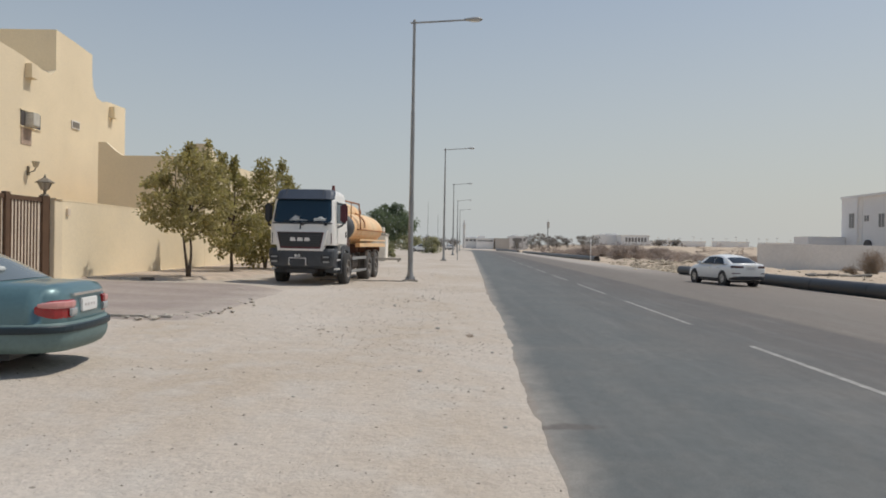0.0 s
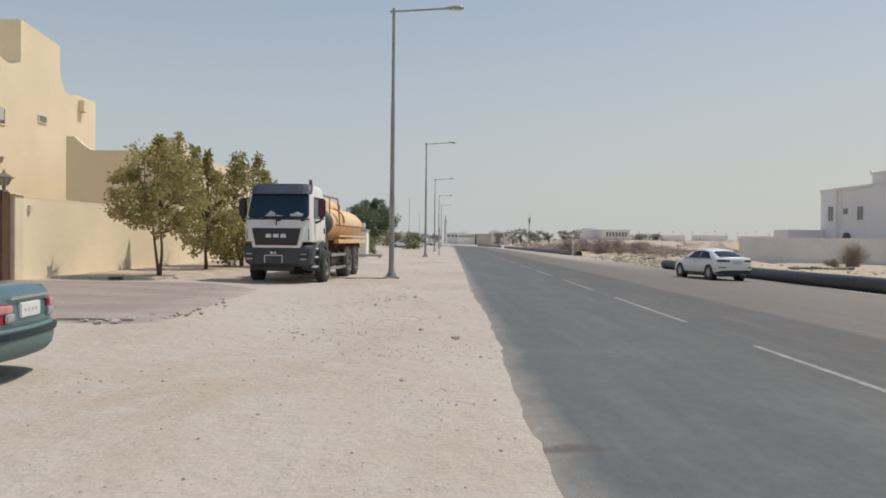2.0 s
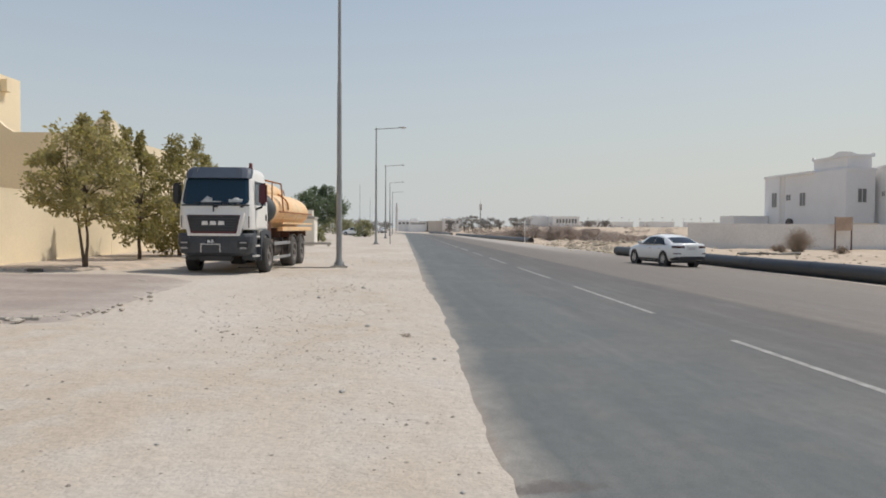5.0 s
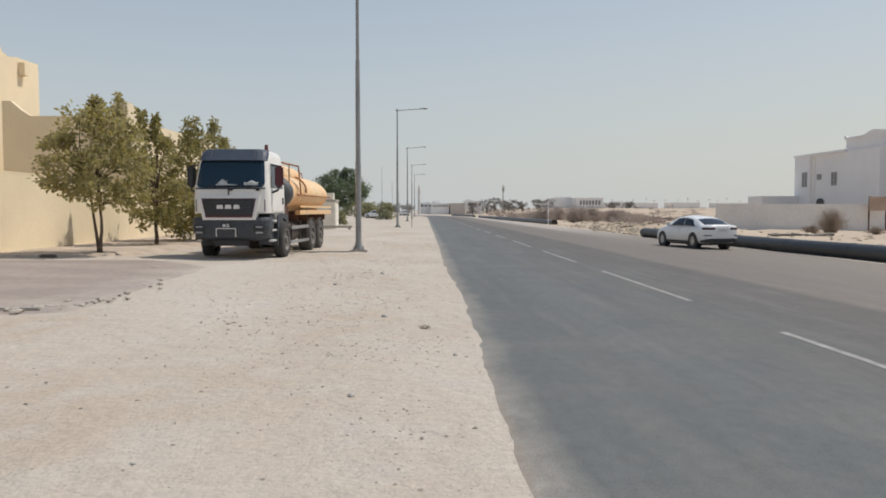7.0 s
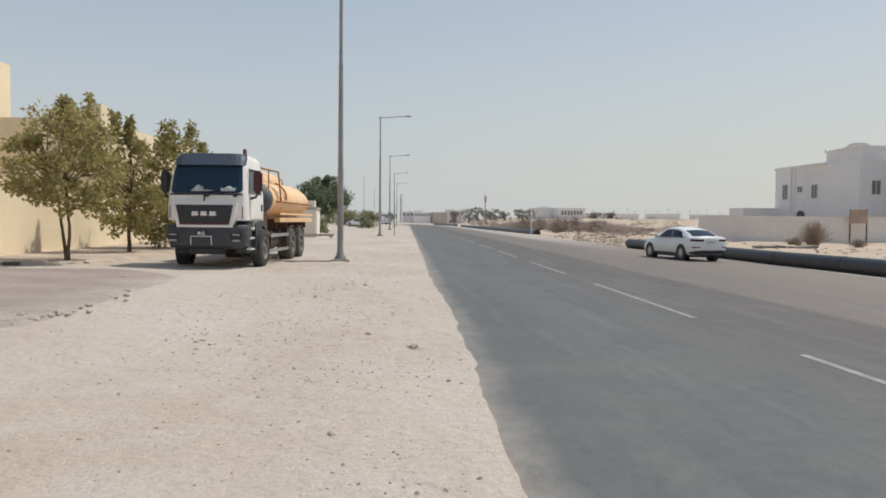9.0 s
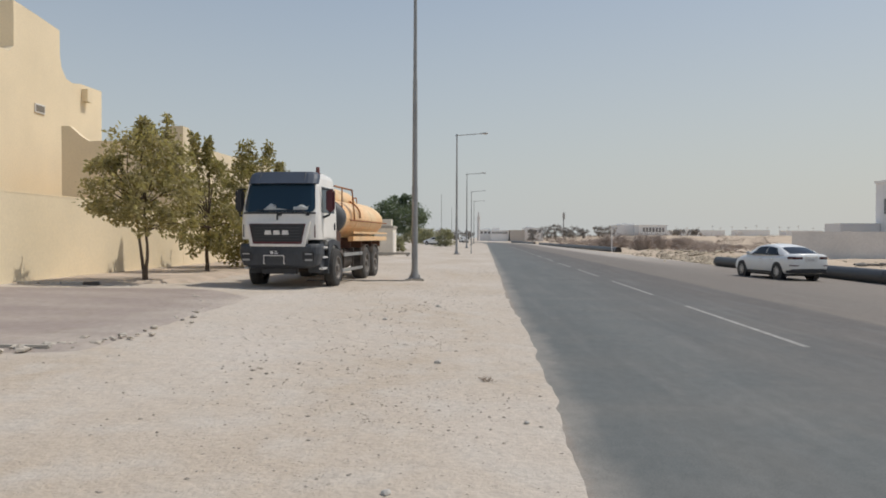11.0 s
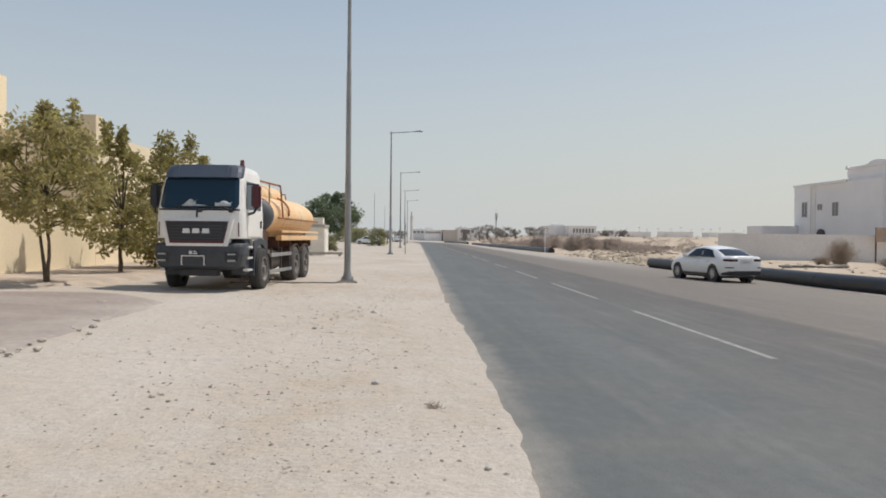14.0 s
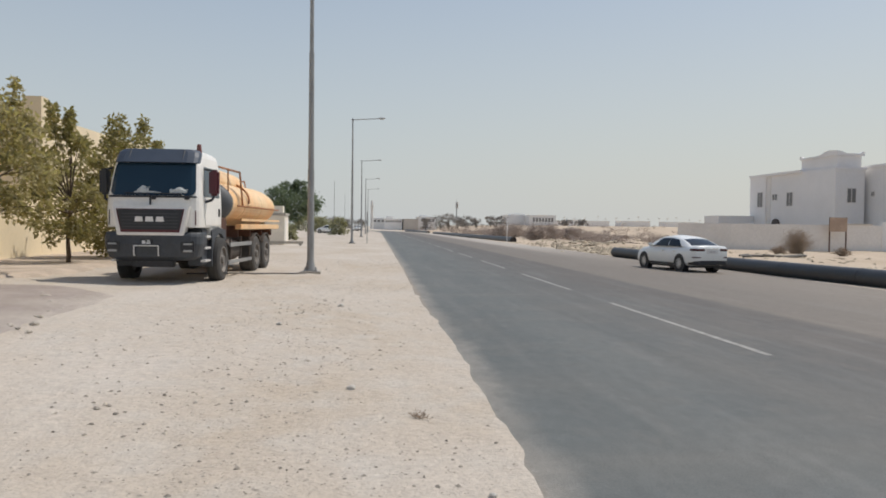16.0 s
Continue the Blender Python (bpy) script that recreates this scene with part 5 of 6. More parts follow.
    def pane(name, d0, d1, q0, q1, side, label, off=0.007):
        """A pane on the shell; side 0 spans it from flank to flank. d0, d1: limits at the pane's lower and upper edge."""
        rows = []
        for a in range(9):
            f = a / 8
            if side == 0:
                d = d0[0] + (d1[0] - d0[0]) * f
                line = [(d, 2 - (2 - q1) * abs(g), 1 if g >= 0 else -1) for g in [k / 6 - 1 for k in range(13)]]
            else:
                q = q0 + (q1 - q0) * f
                da, db = d0[0] + (d0[1] - d0[0]) * f, d1[0] + (d1[1] - d1[0]) * f
                line = [(da + (db - da) * k / 8, q, side) for k in range(9)]
            outer, inner = [], []
            for d, q, sg in line:
                p = shell(d, q)
                e = 0.01
                nrm = (shell(d + e, q) - p).cross(shell(d, q + e if q < 1.98 else q) - shell(d, q if q < 1.98 else q - e))
                nrm = nrm.normalized() if nrm.length > 1e-9 else Vector((0, 0, 1))
                if nrm.x * p.x + nrm.z < 0:
                    nrm = -nrm
                for store, k in ((outer, off), (inner, -0.02)):
                    v = p + nrm * k
                    store.append((sg * v.x, v.y, v.z))
            rows.append(outer + inner[::-1])
        bmp = bmesh.new()
        add_loft(bmp, rows)
        return part(name, bmp, glass, ob, label, smooth=False)

    (ra, rb), (fa, fb), (sa, sb, sc) = rear_pane, front_pane, side_panes
    pane("rear_window", (ra,), (rb,), 0, 1.1, 0, "dark tinted rear window")
    pane("windscreen", (fb,), (fa,), 0, 1.1, 0, "dark tinted windscreen")
    c1 = d_hi
    for s in (-1, 1):
        pane("side_window", (sa, sa + 0.42), (sb - 0.03, sb - 0.03), 0.06, 0.84, s, "dark tinted side window")
        pane("side_window", (sb + 0.03, sb + 0.03), (sc, sc - 0.5), 0.06, 0.84, s, "dark tinted side window")
        bm = bmesh.new()
        p0, p1 = shell(sb, 0.03), shell(sb, 0.88)
        add_tube(bm, (s * (p0.x - 0.012), p0.y, p0.z), (s * (p1.x - 0.012), p1.y, p1.z), 0.03, 0.025, 6)
        part("pillar", bm, TRUCK_BLACK, ob)
        bm = bmesh.new()
        yb = tail + c1 - 0.42
        add_box(bm, s * W * 0.53 - 0.1, s * W * 0.53 + 0.1, yb - 0.08, yb + 0.08, belt + 0.02, belt + 0.15, 0.04)
        part("door_mirror", bm, paint, ob)
        for d in wheels:
            bm = bmesh.new()
            add_tube(bm, (s * W / 2 * 0.7, tail + d, wheel_r), (s * (W / 2 * 1.0 + 0.004), tail + d, wheel_r), wheel_r * 1.14, wheel_r * 1.14, 28)
            part("wheel_well", bm, TRUCK_BLACK, ob)
            wheel(ob, s * (W / 2 - 0.1), tail + d, wheel_r, wheel_r, 0.22, wheel_r * 0.66, RUBBER, rim, s, spokes)
    bm = bmesh.new()
    add_box(bm, -W / 2 * 0.85, W / 2 * 0.85, tail + 0.5, -tail - 0.5, 0.17, 0.3)
    part("underbody", bm, TRUCK_BLACK, ob)
    return ob, body, wrap, tail


# white saloon on the dusty strip
wc, wbody, wwrap, wt = car(
    pose(12.15, 35.0, gz(12.1, 34) + 0.014, 0, 0, 11.0) @ Matrix.Diagonal((0.89, 0.86, 0.97, 1)), "clean white saloon car parked on the dusty strip", 4.85, 1.86, CAR_WHITE,
    tops=[(0, 0.9), (0.03, 1.0), (0.08, 1.04), (0.25, 1.05), (0.7, 1.04), (1.3, 1.02), (2.4, 1.0), (3.6, 1.0), (4.2, 0.91), (4.6, 0.78), (4.85, 0.6)],
    bottoms=[(0, 0.42), (0.15, 0.3), (0.5, 0.24), (4.3, 0.22), (4.85, 0.3)],
    plan=[(0, 0.78), (0.06, 0.88), (0.16, 0.94), (0.4, 0.985), (1.0, 1.0), (3.6, 1.0), (4.4, 0.94), (4.7, 0.82), (4.85, 0.65)],
    roofline=[(0.42, 1.0), (0.6, 1.08), (0.85, 1.19), (1.1, 1.285), (1.4, 1.37), (1.75, 1.43), (2.1, 1.455), (2.45, 1.45), (2.75, 1.41), (3.05, 1.3), (3.35, 1.16), (3.65, 0.99)], belt=0.97,
    rear_pane=(0.56, 1.22), front_pane=(2.8, 3.5), side_panes=(0.95, 2.0, 3.2), glass=GLASS, wheels=(1.06, 3.86), wheel_r=0.34, rim=ALLOY, spokes=10)
for s in (-1, 1):
    part("tail_light", wwrap(s, 0.34, 0.42, 0.84, 0.94, 0.008), DARK_RED_LIGHT, wbody, "slim dark red tail light")
    part("reflector", wwrap(s, 0.2, 0.62, 0.58, 0.62, 0.01), DARK_RED_LIGHT, wbody)
bm = bmesh.new()
add_box(bm, -0.68, 0.68, wt - 0.012, wt + 0.2, 0.3, 0.5, 0.03)
part("diffuser", bm, TRUCK_BLACK, wbody, "black lower bumper")
for s in (-1, 1):
    part("bumper_edge", wwrap(s, 0.45, 0.6, 0.3, 0.46, 0.006), TRUCK_BLACK, wbody)
bm = bmesh.new()
add_box(bm, -0.28, 0.28, wt - 0.012, wt + 0.05, 0.74, 0.9, 0.012)
wp = part("plate_recess", bm, GREY_RENDER, wbody)
bm = bmesh.new()
add_box(bm, -0.22, 0.22, wt - 0.02, wt - 0.012, 0.76, 0.87, 0.004)
wpl = part("number_plate", bm, PLATE, wp)
for k in range(4):
    bm = bmesh.new()
    add_box(bm, -0.15 + 0.08 * k, -0.1 + 0.08 * k, wt - 0.024, wt - 0.02, 0.785, 0.845)
    part("plate_mark", bm, PLATE_INK, wpl)
bm = bmesh.new()
add_box(bm, -0.3, 0.3, wt - 0.014, wt + 0.03, 0.925, 0.945)
part("chrome_strip", bm, CHROME, wbody)
for s in (-1, 1):
    bm = bmesh.new()
    add_box(bm, s * 0.94 - 0.012, s * 0.94 + 0.012, wt + 1.45, wt + 3.45, 0.27, 0.34)
    part("sill_strip", bm, TRUCK_BLACK, wbody)
    for d in (2.2, 1.35):
        bm = bmesh.new()
        add_box(bm, s * 0.93 - 0.01, s * 0.93 + 0.012, wt + d, wt + d + 0.2, 0.8, 0.83)
        part("door_handle", bm, CHROME, wbody)
# the same kind of car far along the verge
copy_thing(wc, pose(-5.7, 128, gz(-5.7, 128), 0, 0, 60))["label"] = "small white car parked far along the verge"

copy_thing(wc, pose(-7.4, 150, gz(-7.4, 150), 0, 0, 95))["label"] = "small white car parked far along the verge"
copy_thing(wc, pose(-1.2, 205, gz(-1.2, 205) + 0.02, 0, 0, 20))["label"] = "small white car standing far along the road"

# teal saloon in front of the gate
TEAL_AT = pose(-6.93, 8.6, gz(-5.5, 8.7), 0, 0, 96.0)
tc, tbody, twrap, tt = car(
    TEAL_AT, "metallic teal saloon car with dusty lower body", 4.4, 1.7, CAR_TEAL,
    tops=[(0, 0.66), (0.02, 0.8), (0.06, 0.89), (0.12, 0.93), (0.22, 0.945), (0.6, 0.955), (1.0, 0.95), (2.2, 0.93), (3.3, 0.92), (3.9, 0.84), (4.25, 0.72), (4.4, 0.58)],
    bottoms=[(0, 0.42), (0.06, 0.36), (0.3, 0.28), (0.5, 0.24), (3.9, 0.22), (4.4, 0.32)],
    plan=[(0, 0.58), (0.03, 0.7), (0.08, 0.79), (0.17, 0.875), (0.32, 0.945), (0.6, 0.985), (1.1, 1.0), (3.3, 1.0), (4.0, 0.94), (4.3, 0.8), (4.4, 0.66)],
    roofline=[(0.6, 0.92), (0.8, 1.04), (1.05, 1.19), (1.25, 1.29), (1.45, 1.35), (1.75, 1.38), (2.1, 1.385), (2.4, 1.35), (2.7, 1.21), (2.95, 1.07), (3.2, 0.91)], belt=0.89,
    rear_pane=(0.7, 1.3), front_pane=(2.4, 3.08), side_panes=(0.98, 1.85, 2.85), glass=SMOKE_GLASS, wheels=(0.98, 3.5), wheel_r=0.295, rim=RIM, spokes=7)
for s in (-1, 1):
    part("tail_light", twrap(s, 0.24, 0.47, 0.595, 0.785, 0.012, round_in=0.35), RED_LIGHT, tbody, "red tail light lens")
    part("indicator", twrap(s, 0.21, 0.5, 0.7, 0.775, 0.032, round_in=0.45), PINK_LIGHT, tbody, "faded pink indicator lens")
    part("reversing_light", twrap(s, 0.005, 0.45, 0.61, 0.695, 0.034, 4), CLEAR_LIGHT, tbody, "clear reversing light")
part("bumper", twrap(0, 0.9, 0.0, 0.245, 0.55, 0.035, 16, 0.07, 0.05), CAR_TEAL_LOW, tbody, "dusty teal bumper", smooth=True)
part("bumper_strip", twrap(0, 0.86, 0.0, 0.45, 0.525, 0.055, 16, 0.012, 0.05), CAR_STRIP, tbody, "dark rubbing strip")
bm = bmesh.new()
add_box(bm, -0.42, 0.42, tt - 0.022, tt + 0.05, 0.82, 0.85, 0.008)
part("boot_trim", bm, CHROME, tbody)
bm = bmesh.new()
add_box(bm, -0.22, 0.22, tt - 0.02, tt + 0.04, 0.63, 0.78, 0.01)
tp = part("number_plate", bm, PLATE, tbody)
for k in range(4):
    bm = bmesh.new()
    add_box(bm, -0.14 + 0.08 * k, -0.11 + 0.08 * k, tt - 0.024, tt - 0.02, 0.69, 0.72)
    part("plate_mark", bm, PLATE_INK, tp)
bm = bmesh.new()
bmesh.ops.create_icosphere(bm, subdivisions=2, radius=1, matrix=Matrix.Translation((-0.35, tt + 0.86, 1.09)) @ Matrix.Diagonal((0.22, 0.1, 0.045, 1)))
part("parcel_shelf_cloth", bm, DASH_CLOTH, tc, "pale cloth on the rear shelf", smooth=True)


# ---- trees and plants ----
def leaf_cloud(name, centres, sizes, per, leaf, seed, squash=0.8, droop=0.2):
    """Many small folded leaves round each clump's centre, as one mesh."""
    rng = np.random.default_rng(seed)
    c = np.repeat(np.asarray(centres, float), per, 0)
    r = np.repeat(np.asarray(sizes, float), per)
    n = len(c)
    d = rng.normal(size=(n, 3))
    d /= np.linalg.norm(d, axis=1)[:, None]
    p = c + d * (r * rng.uniform(0.15, 1.0, n) ** 0.6)[:, None] * (1, 1, squash)
    a = rng.normal(size=(n, 3)) + d * 0.6
    a[:, 2] -= droop
    a /= np.linalg.norm(a, axis=1)[:, None]
    b = np.cross(a, rng.normal(size=(n, 3)))
    b /= np.linalg.norm(b, axis=1)[:, None]
    ln = leaf * rng.uniform(0.6, 1.25, n)[:, None]
    up = np.cross(a, b) * ln * 0.12
    v = np.stack([p, p + a * ln * 0.5 + b * ln * 0.27 + up, p + a * ln, p + a * ln * 0.5 - b * ln * 0.27 + up], 1).reshape(-1, 3)
    f = (np.arange(n)[:, None] * 4 + np.array([[0, 1, 2, 3]])).tolist()
    me = bpy.data.meshes.new(name)
    me.from_pydata(v.tolist(), [], f)
    return me


def tree(x, y, z, label, height, spread, low, seed, clumps, per, leaf, leaf_material, stems, lean=0.0, top_bias=0.0, shoots=1.0, gaps=-0.2):
    """stems: trunk count. The crown fills an uneven egg between low and height."""
    rng = random.Random(seed)
    ob = thing("tree", pose(x, y, z), label, "tree", "pavement trees")
    mid, half = (low + height) / 2, (height - low) / 2
    bm = bmesh.new()
    ends = []
    for s in range(stems):
        a = rng.uniform(0, 6.28)
        p = Vector((0.06 * math.cos(a), 0.06 * math.sin(a), -0.05))
        r = 0.075 if stems == 1 else 0.055
        steps = 6
        goal = Vector((0.35 * math.cos(a) * (stems > 1) + lean, 0.35 * math.sin(a) * (stems > 1), low + 0.75 * half))
        for k in range(steps):
            q = p + (goal - p) / (steps - k) + Vector((rng.uniform(-0.03, 0.03), rng.uniform(-0.03, 0.03), 0))
            add_tube(bm, p, q, r, r * 0.86, 8)
            p, r = q, r * 0.86
            if k >= 2:
                ends.append((p.copy(), r))
    part("trunk", bm, BARK, ob)
    centres, sizes = [], []
    bumps = [(Vector((rng.gauss(0, 1), rng.gauss(0, 1), rng.gauss(0, 1))).normalized(), rng.uniform(-0.3, 0.3)) for _ in range(9)]
    while len(centres) < clumps:
        v = Vector((rng.uniform(-1, 1), rng.uniform(-1, 1), rng.uniform(-1, 1)))
        limit = 1 + sum(w * max(0, v.normalized().dot(b)) ** 4 for b, w in bumps)
        if v.length > limit or (v.length < 0.45 and rng.random() < 0.5) or rng.random() < 0.55 * max(0.0, v.z - 0.1):
            continue
        if noise.noise(v * 2.3 + Vector((seed, 0, 0))) < gaps:
            continue
        taper = 1.0 - 0.5 * max(0, v.z) ** 1.4 - 0.1 * max(0, -v.z) ** 2 + top_bias * v.z
        centres.append((v.x * spread * taper + lean, v.y * spread * taper, mid + v.z * half))
        sizes.append(rng.uniform(0.14, 0.32) * spread / 1.4)
    # thin shoots standing above the crown
    for s in range(4):
        a, q = rng.uniform(0, 6.28), spread * rng.uniform(0.1, 0.5)
        for k in range(5):
            centres.append((q * math.cos(a) + lean, q * math.sin(a), mid + half * (0.82 + 0.07 * k) + (0.12 if s == 0 else 0.02) * k * shoots))
            sizes.append(spread * (0.15 - 0.016 * k))
    for c in centres[:: max(1, clumps // 26)]:
        c = Vector(c)
        p, r = min(ends, key=lambda e: (e[0] - c).length + 2 * max(0, e[0].z - c.z))
        bm = bmesh.new()
        m1 = p.lerp(c, 0.5) + Vector((rng.uniform(-0.1, 0.1), rng.uniform(-0.1, 0.1), 0.08))
        add_tube(bm, p, m1, min(r, 0.035) * 0.8, 0.014, 6)
        add_tube(bm, m1, c, 0.014, 0.005, 5)
        part("limb", bm, BARK, ob)
    me = leaf_cloud("crown", centres, sizes, per, leaf, seed)
    me.materials.append(leaf_material)
    crown = new("crown", me)
    crown.parent = ob
    return ob


tree(-9.08, 24.05, 0.25, "young olive-green tree with thin forked trunk on the pavement", 4.0, 1.42, 0.75, 11, 205, 30, 0.145, LEAF, 2, shoots=0.45, gaps=-0.16)
tree(-9.2, 29.1, 0.25, "slender leafy young tree on the pavement", 4.15, 1.3, 0.3, 12, 125, 28, 0.16, LEAF_DEEP, 1, shoots=0.6, gaps=0.06)
tree(-8.75, 32.4, 0.25, "dense dark-leaved young tree behind the truck", 4.4, 1.8, 0.1, 13, 290, 28, 0.16, LEAF_DEEP, 2, shoots=0.3, gaps=-0.04)
tree(-8.9, 37.6, 0.25, "leafy young tree partly hidden by the truck", 4.2, 1.0, 0.8, 14, 70, 22, 0.16, LEAF_DEEP, 2, shoots=0.2)

# dark spreading tree past the truck
gt = tree(-8.6, 78, 0.15, "dark green spreading tree beyond the parked truck", 5.25, 2.95, 1.8, 15, 330, 30, 0.24, LEAF_GHAF, 2, lean=1.25, shoots=0.0, gaps=-0.22)


def shrub(x, y, z, label, w, h, seed, material, per=26, leaf=0.16, clumps=60, name="shrub", group="verge shrubs"):
    rng = random.Random(seed)
    ob = thing(name, pose(x, y, z), label, "shrub", group)
    bm = bmesh.new()
    for k in range(7):
        a = rng.uniform(0, 6.28)
        add_tube(bm, (0, 0, -0.05), (0.4 * w * math.cos(a), 0.4 * w * math.sin(a), h * rng.uniform(0.5, 0.8)), 0.03, 0.008, 5)
    part("stems", bm, BARK, ob)
    cs, ss = [], []
    for k in range(clumps):
        a, q = rng.uniform(0, 6.28), math.sqrt(rng.random())
        zz = rng.uniform(0.1, 1.0)
        cs.append((w / 2 * q * math.cos(a) * (1 - 0.45 * zz * zz), w / 2 * q * math.sin(a) * (1 - 0.45 * zz * zz), h * zz * (1 - 0.3 * q)))
        ss.append(rng.uniform(0.12, 0.22) * w / 1.6)
    me = leaf_cloud("foliage", cs, ss, per, leaf, seed)
    me.materials.append(material)
    new("foliage", me).parent = ob
    return ob


shrub(-3.6, 112, gz(-3.6, 112), "rounded grey-green shrub on the verge", 3.0, 2.9, 41, LEAF_GREY, leaf=0.3)
shrub(-8.4, 66, 0.15, "dusty green shrub beside the dark tree", 2.2, 2.0, 42, LEAF_GREY, leaf=0.24)
shrub(-6.9, 70, 0.15, "low dusty shrub beside the verge", 1.8, 1.5, 43, LEAF_GREY, leaf=0.24)
shrub(-7.5, 140, 0.15, "grey-green shrub far along the verge", 5.0, 3.0, 44, LEAF_GREY, leaf=0.4)
shrub(-12, 165, 0.15, "grey-green shrub far along the verge", 7.0, 4.0, 45, LEAF_GREY, leaf=0.5)


def dry_bush(x, y, z, label, w, h, seed, n, material, upright=0.0, name="dry_bush", group="dry bushes", thick=0.012):
    rng = random.Random(seed)
    ob = thing(name, pose(x, y, z), label, "dry bush", group)
    bm = bmesh.new()
    verts, faces = [], []

    def twig(p, q, r0, r1):
        d = (q - p).normalized()
        s = d.cross(Vector((rng.gauss(0, 1), rng.gauss(0, 1), rng.gauss(0, 1)))).normalized()
        t = d.cross(s)
        i = len(verts)
        for c, r in ((p, r0), (q, r1)):
            for k in range(3):
                a = k * 2.094
                verts.append(tuple(c + (s * math.cos(a) + t * math.sin(a)) * r))
        for k in range(3):
            faces.append((i + k, i + (k + 1) % 3, i + 3 + (k + 1) % 3, i + 3 + k))
    for k in range(n):
        a = rng.uniform(0, 6.28)
        e = rng.uniform(0.15, 1.4) * (1 - upright) + 1.35 * upright
        ln = rng.uniform(0.6, 1.0)
        tip = Vector((w / 2 * math.cos(a) * math.cos(e) * ln, w / 2 * math.sin(a) * math.cos(e) * ln, h * math.sin(e) * ln))
        base = Vector((rng.uniform(-0.12, 0.12) * w, rng.uniform(-0.12, 0.12) * w, -0.03))
        mid = base.lerp(tip, 0.5) + Vector((rng.gauss(0, 0.05), rng.gauss(0, 0.05), 0.08)) * w * 0.4
        twig(base, mid, thick, thick * 0.7)
        twig(mid, tip, thick * 0.7, thick * 0.3)
        for _ in range(7):
            s = mid.lerp(tip, rng.uniform(0, 0.9))
            twig(s, s + Vector((rng.gauss(0, 0.16), rng.gauss(0, 0.16), rng.gauss(0.06, 0.12))) * w * 0.45, thick * 0.45, thick * 0.2)
    bm.free()
    me = bpy.data.meshes.new("branchwork")
    me.from_pydata(verts, [], faces)
    me.materials.append(material)
    new("branchwork", me).parent = ob
    return ob


dry_bush(34.8, 62.6, gz(34.8, 62) + 0.1, "large bare brown bush on open sand", 3.6, 2.3, 51, 260, DRY, thick=0.012)
dry_bush(30.5, 58.0, gz(30, 58) + 0.05, "low bare brown bush on open sand", 1.9, 0.8, 52, 90, DRY, thick=0.018)
dry_bush(37.0, 60.0, gz(37, 60) + 0.05, "low bare brown bush on open sand", 1.8, 0.7, 53, 80, DRY, thick=0.018)
for x, y, w, h, seed in ((22.5, 101, 5.0, 2.5, 54), (26.0, 108, 5.5, 2.7, 55), (21.5, 120, 5.0, 2.4, 56), (30.5, 112, 4.5, 2.0, 57), (36.0, 128, 5.0, 2.2, 58), (28.0, 140, 6.0, 2.8, 59)):
    dry_bush(x, y, float(terrain(np.array(x), np.array(float(y)))), "tall grey-brown bush on open sand", w, h, seed, 240, SCRUB, thick=0.03)
dry_bush(-0.34, 12.0, gz(-0.34, 12) + 0.01, "small dry twig cluster lying on the sand", 0.28, 0.035, 60, 9, DRY, thick=0.005)
# scrub over the open ground
rng = np.random.default_rng(8)
cs, ss = [], []
for k in range(560):
    far = rng.uniform(0, 1) ** 1.3
    y = 62 + 300 * far
    u = rng.uniform(18, 30 + 75 * (0.3 + far)) if k % 3 else rng.uniform(18, 34 + 20 * far)
    x = u + SLANT * y
    if k > 150:
        y = rng.uniform(78, 230)
        u = rng.uniform(20.5, 36 + 0.16 * (y - 70))
        x = u + SLANT * y
    if y < 84 and u > 27:
        continue
    if noise.noise(Vector((x * 0.09, y * 0.035, 4.0))) < -0.08:
        continue
    w = rng.uniform(0.5, 1.7) * (1 + 0.9 * far) * (1.5 if k % 7 == 0 else 1.0)
    for j in range(6):
        px, pyy = x + rng.normal(0, w * 0.45), y + rng.normal(0, w * 0.45)
        cs.append((px, pyy, float(terrain(np.array(px), np.array(pyy))) + w * rng.uniform(0.05, 0.4)))
        ss.append(w * rng.uniform(0.32, 0.55))
me = leaf_cloud("desert_scrub", cs, ss, 110, 0.15, 81, squash=0.75)
me.materials.append(SCRUB)
tagged(new("desert_scrub", me), "low brown scrub bushes scattered over open sand", "scrub", kind="stuff")

# ---- stones ----
def stone_field(name, label, places, material):
    verts, faces = [], []
    rng = np.random.default_rng(17)
    base = np.array([(1, 0, 0), (0.3, 0.9, 0), (-0.8, 0.55, 0), (-0.75, -0.6, 0), (0.35, -0.9, 0), (0.1, 0.05, 0.75), (0.0, 0.0, -0.5)])
    tris = [(0, 1, 5), (1, 2, 5), (2, 3, 5), (3, 4, 5), (4, 0, 5), (1, 0, 6), (2, 1, 6), (3, 2, 6), (4, 3, 6), (0, 4, 6)]
    for x, y, s in places:
        q = base * rng.uniform(0.65, 1.25, (7, 1)) * s * np.array((1.0, rng.uniform(0.6, 1), rng.uniform(0.45, 0.85)))
        a = rng.uniform(0, 6.28)
        q = q @ np.array([[math.cos(a), -math.sin(a), 0], [math.sin(a), math.cos(a), 0], [0, 0, 1]])
        q = q + (x, y, float(terrain(np.array(x), np.array(y))) + 0.12 * s)
        i = len(verts)
        verts += q.tolist()
        faces += [(i + a0, i + b0, i + c0) for a0, b0, c0 in tris]
    me = bpy.data.meshes.new(name)
    me.from_pydata(verts, [], faces)
    me.materials.append(material)
    return tagged(new(name, me), label, "stones", kind="stuff")


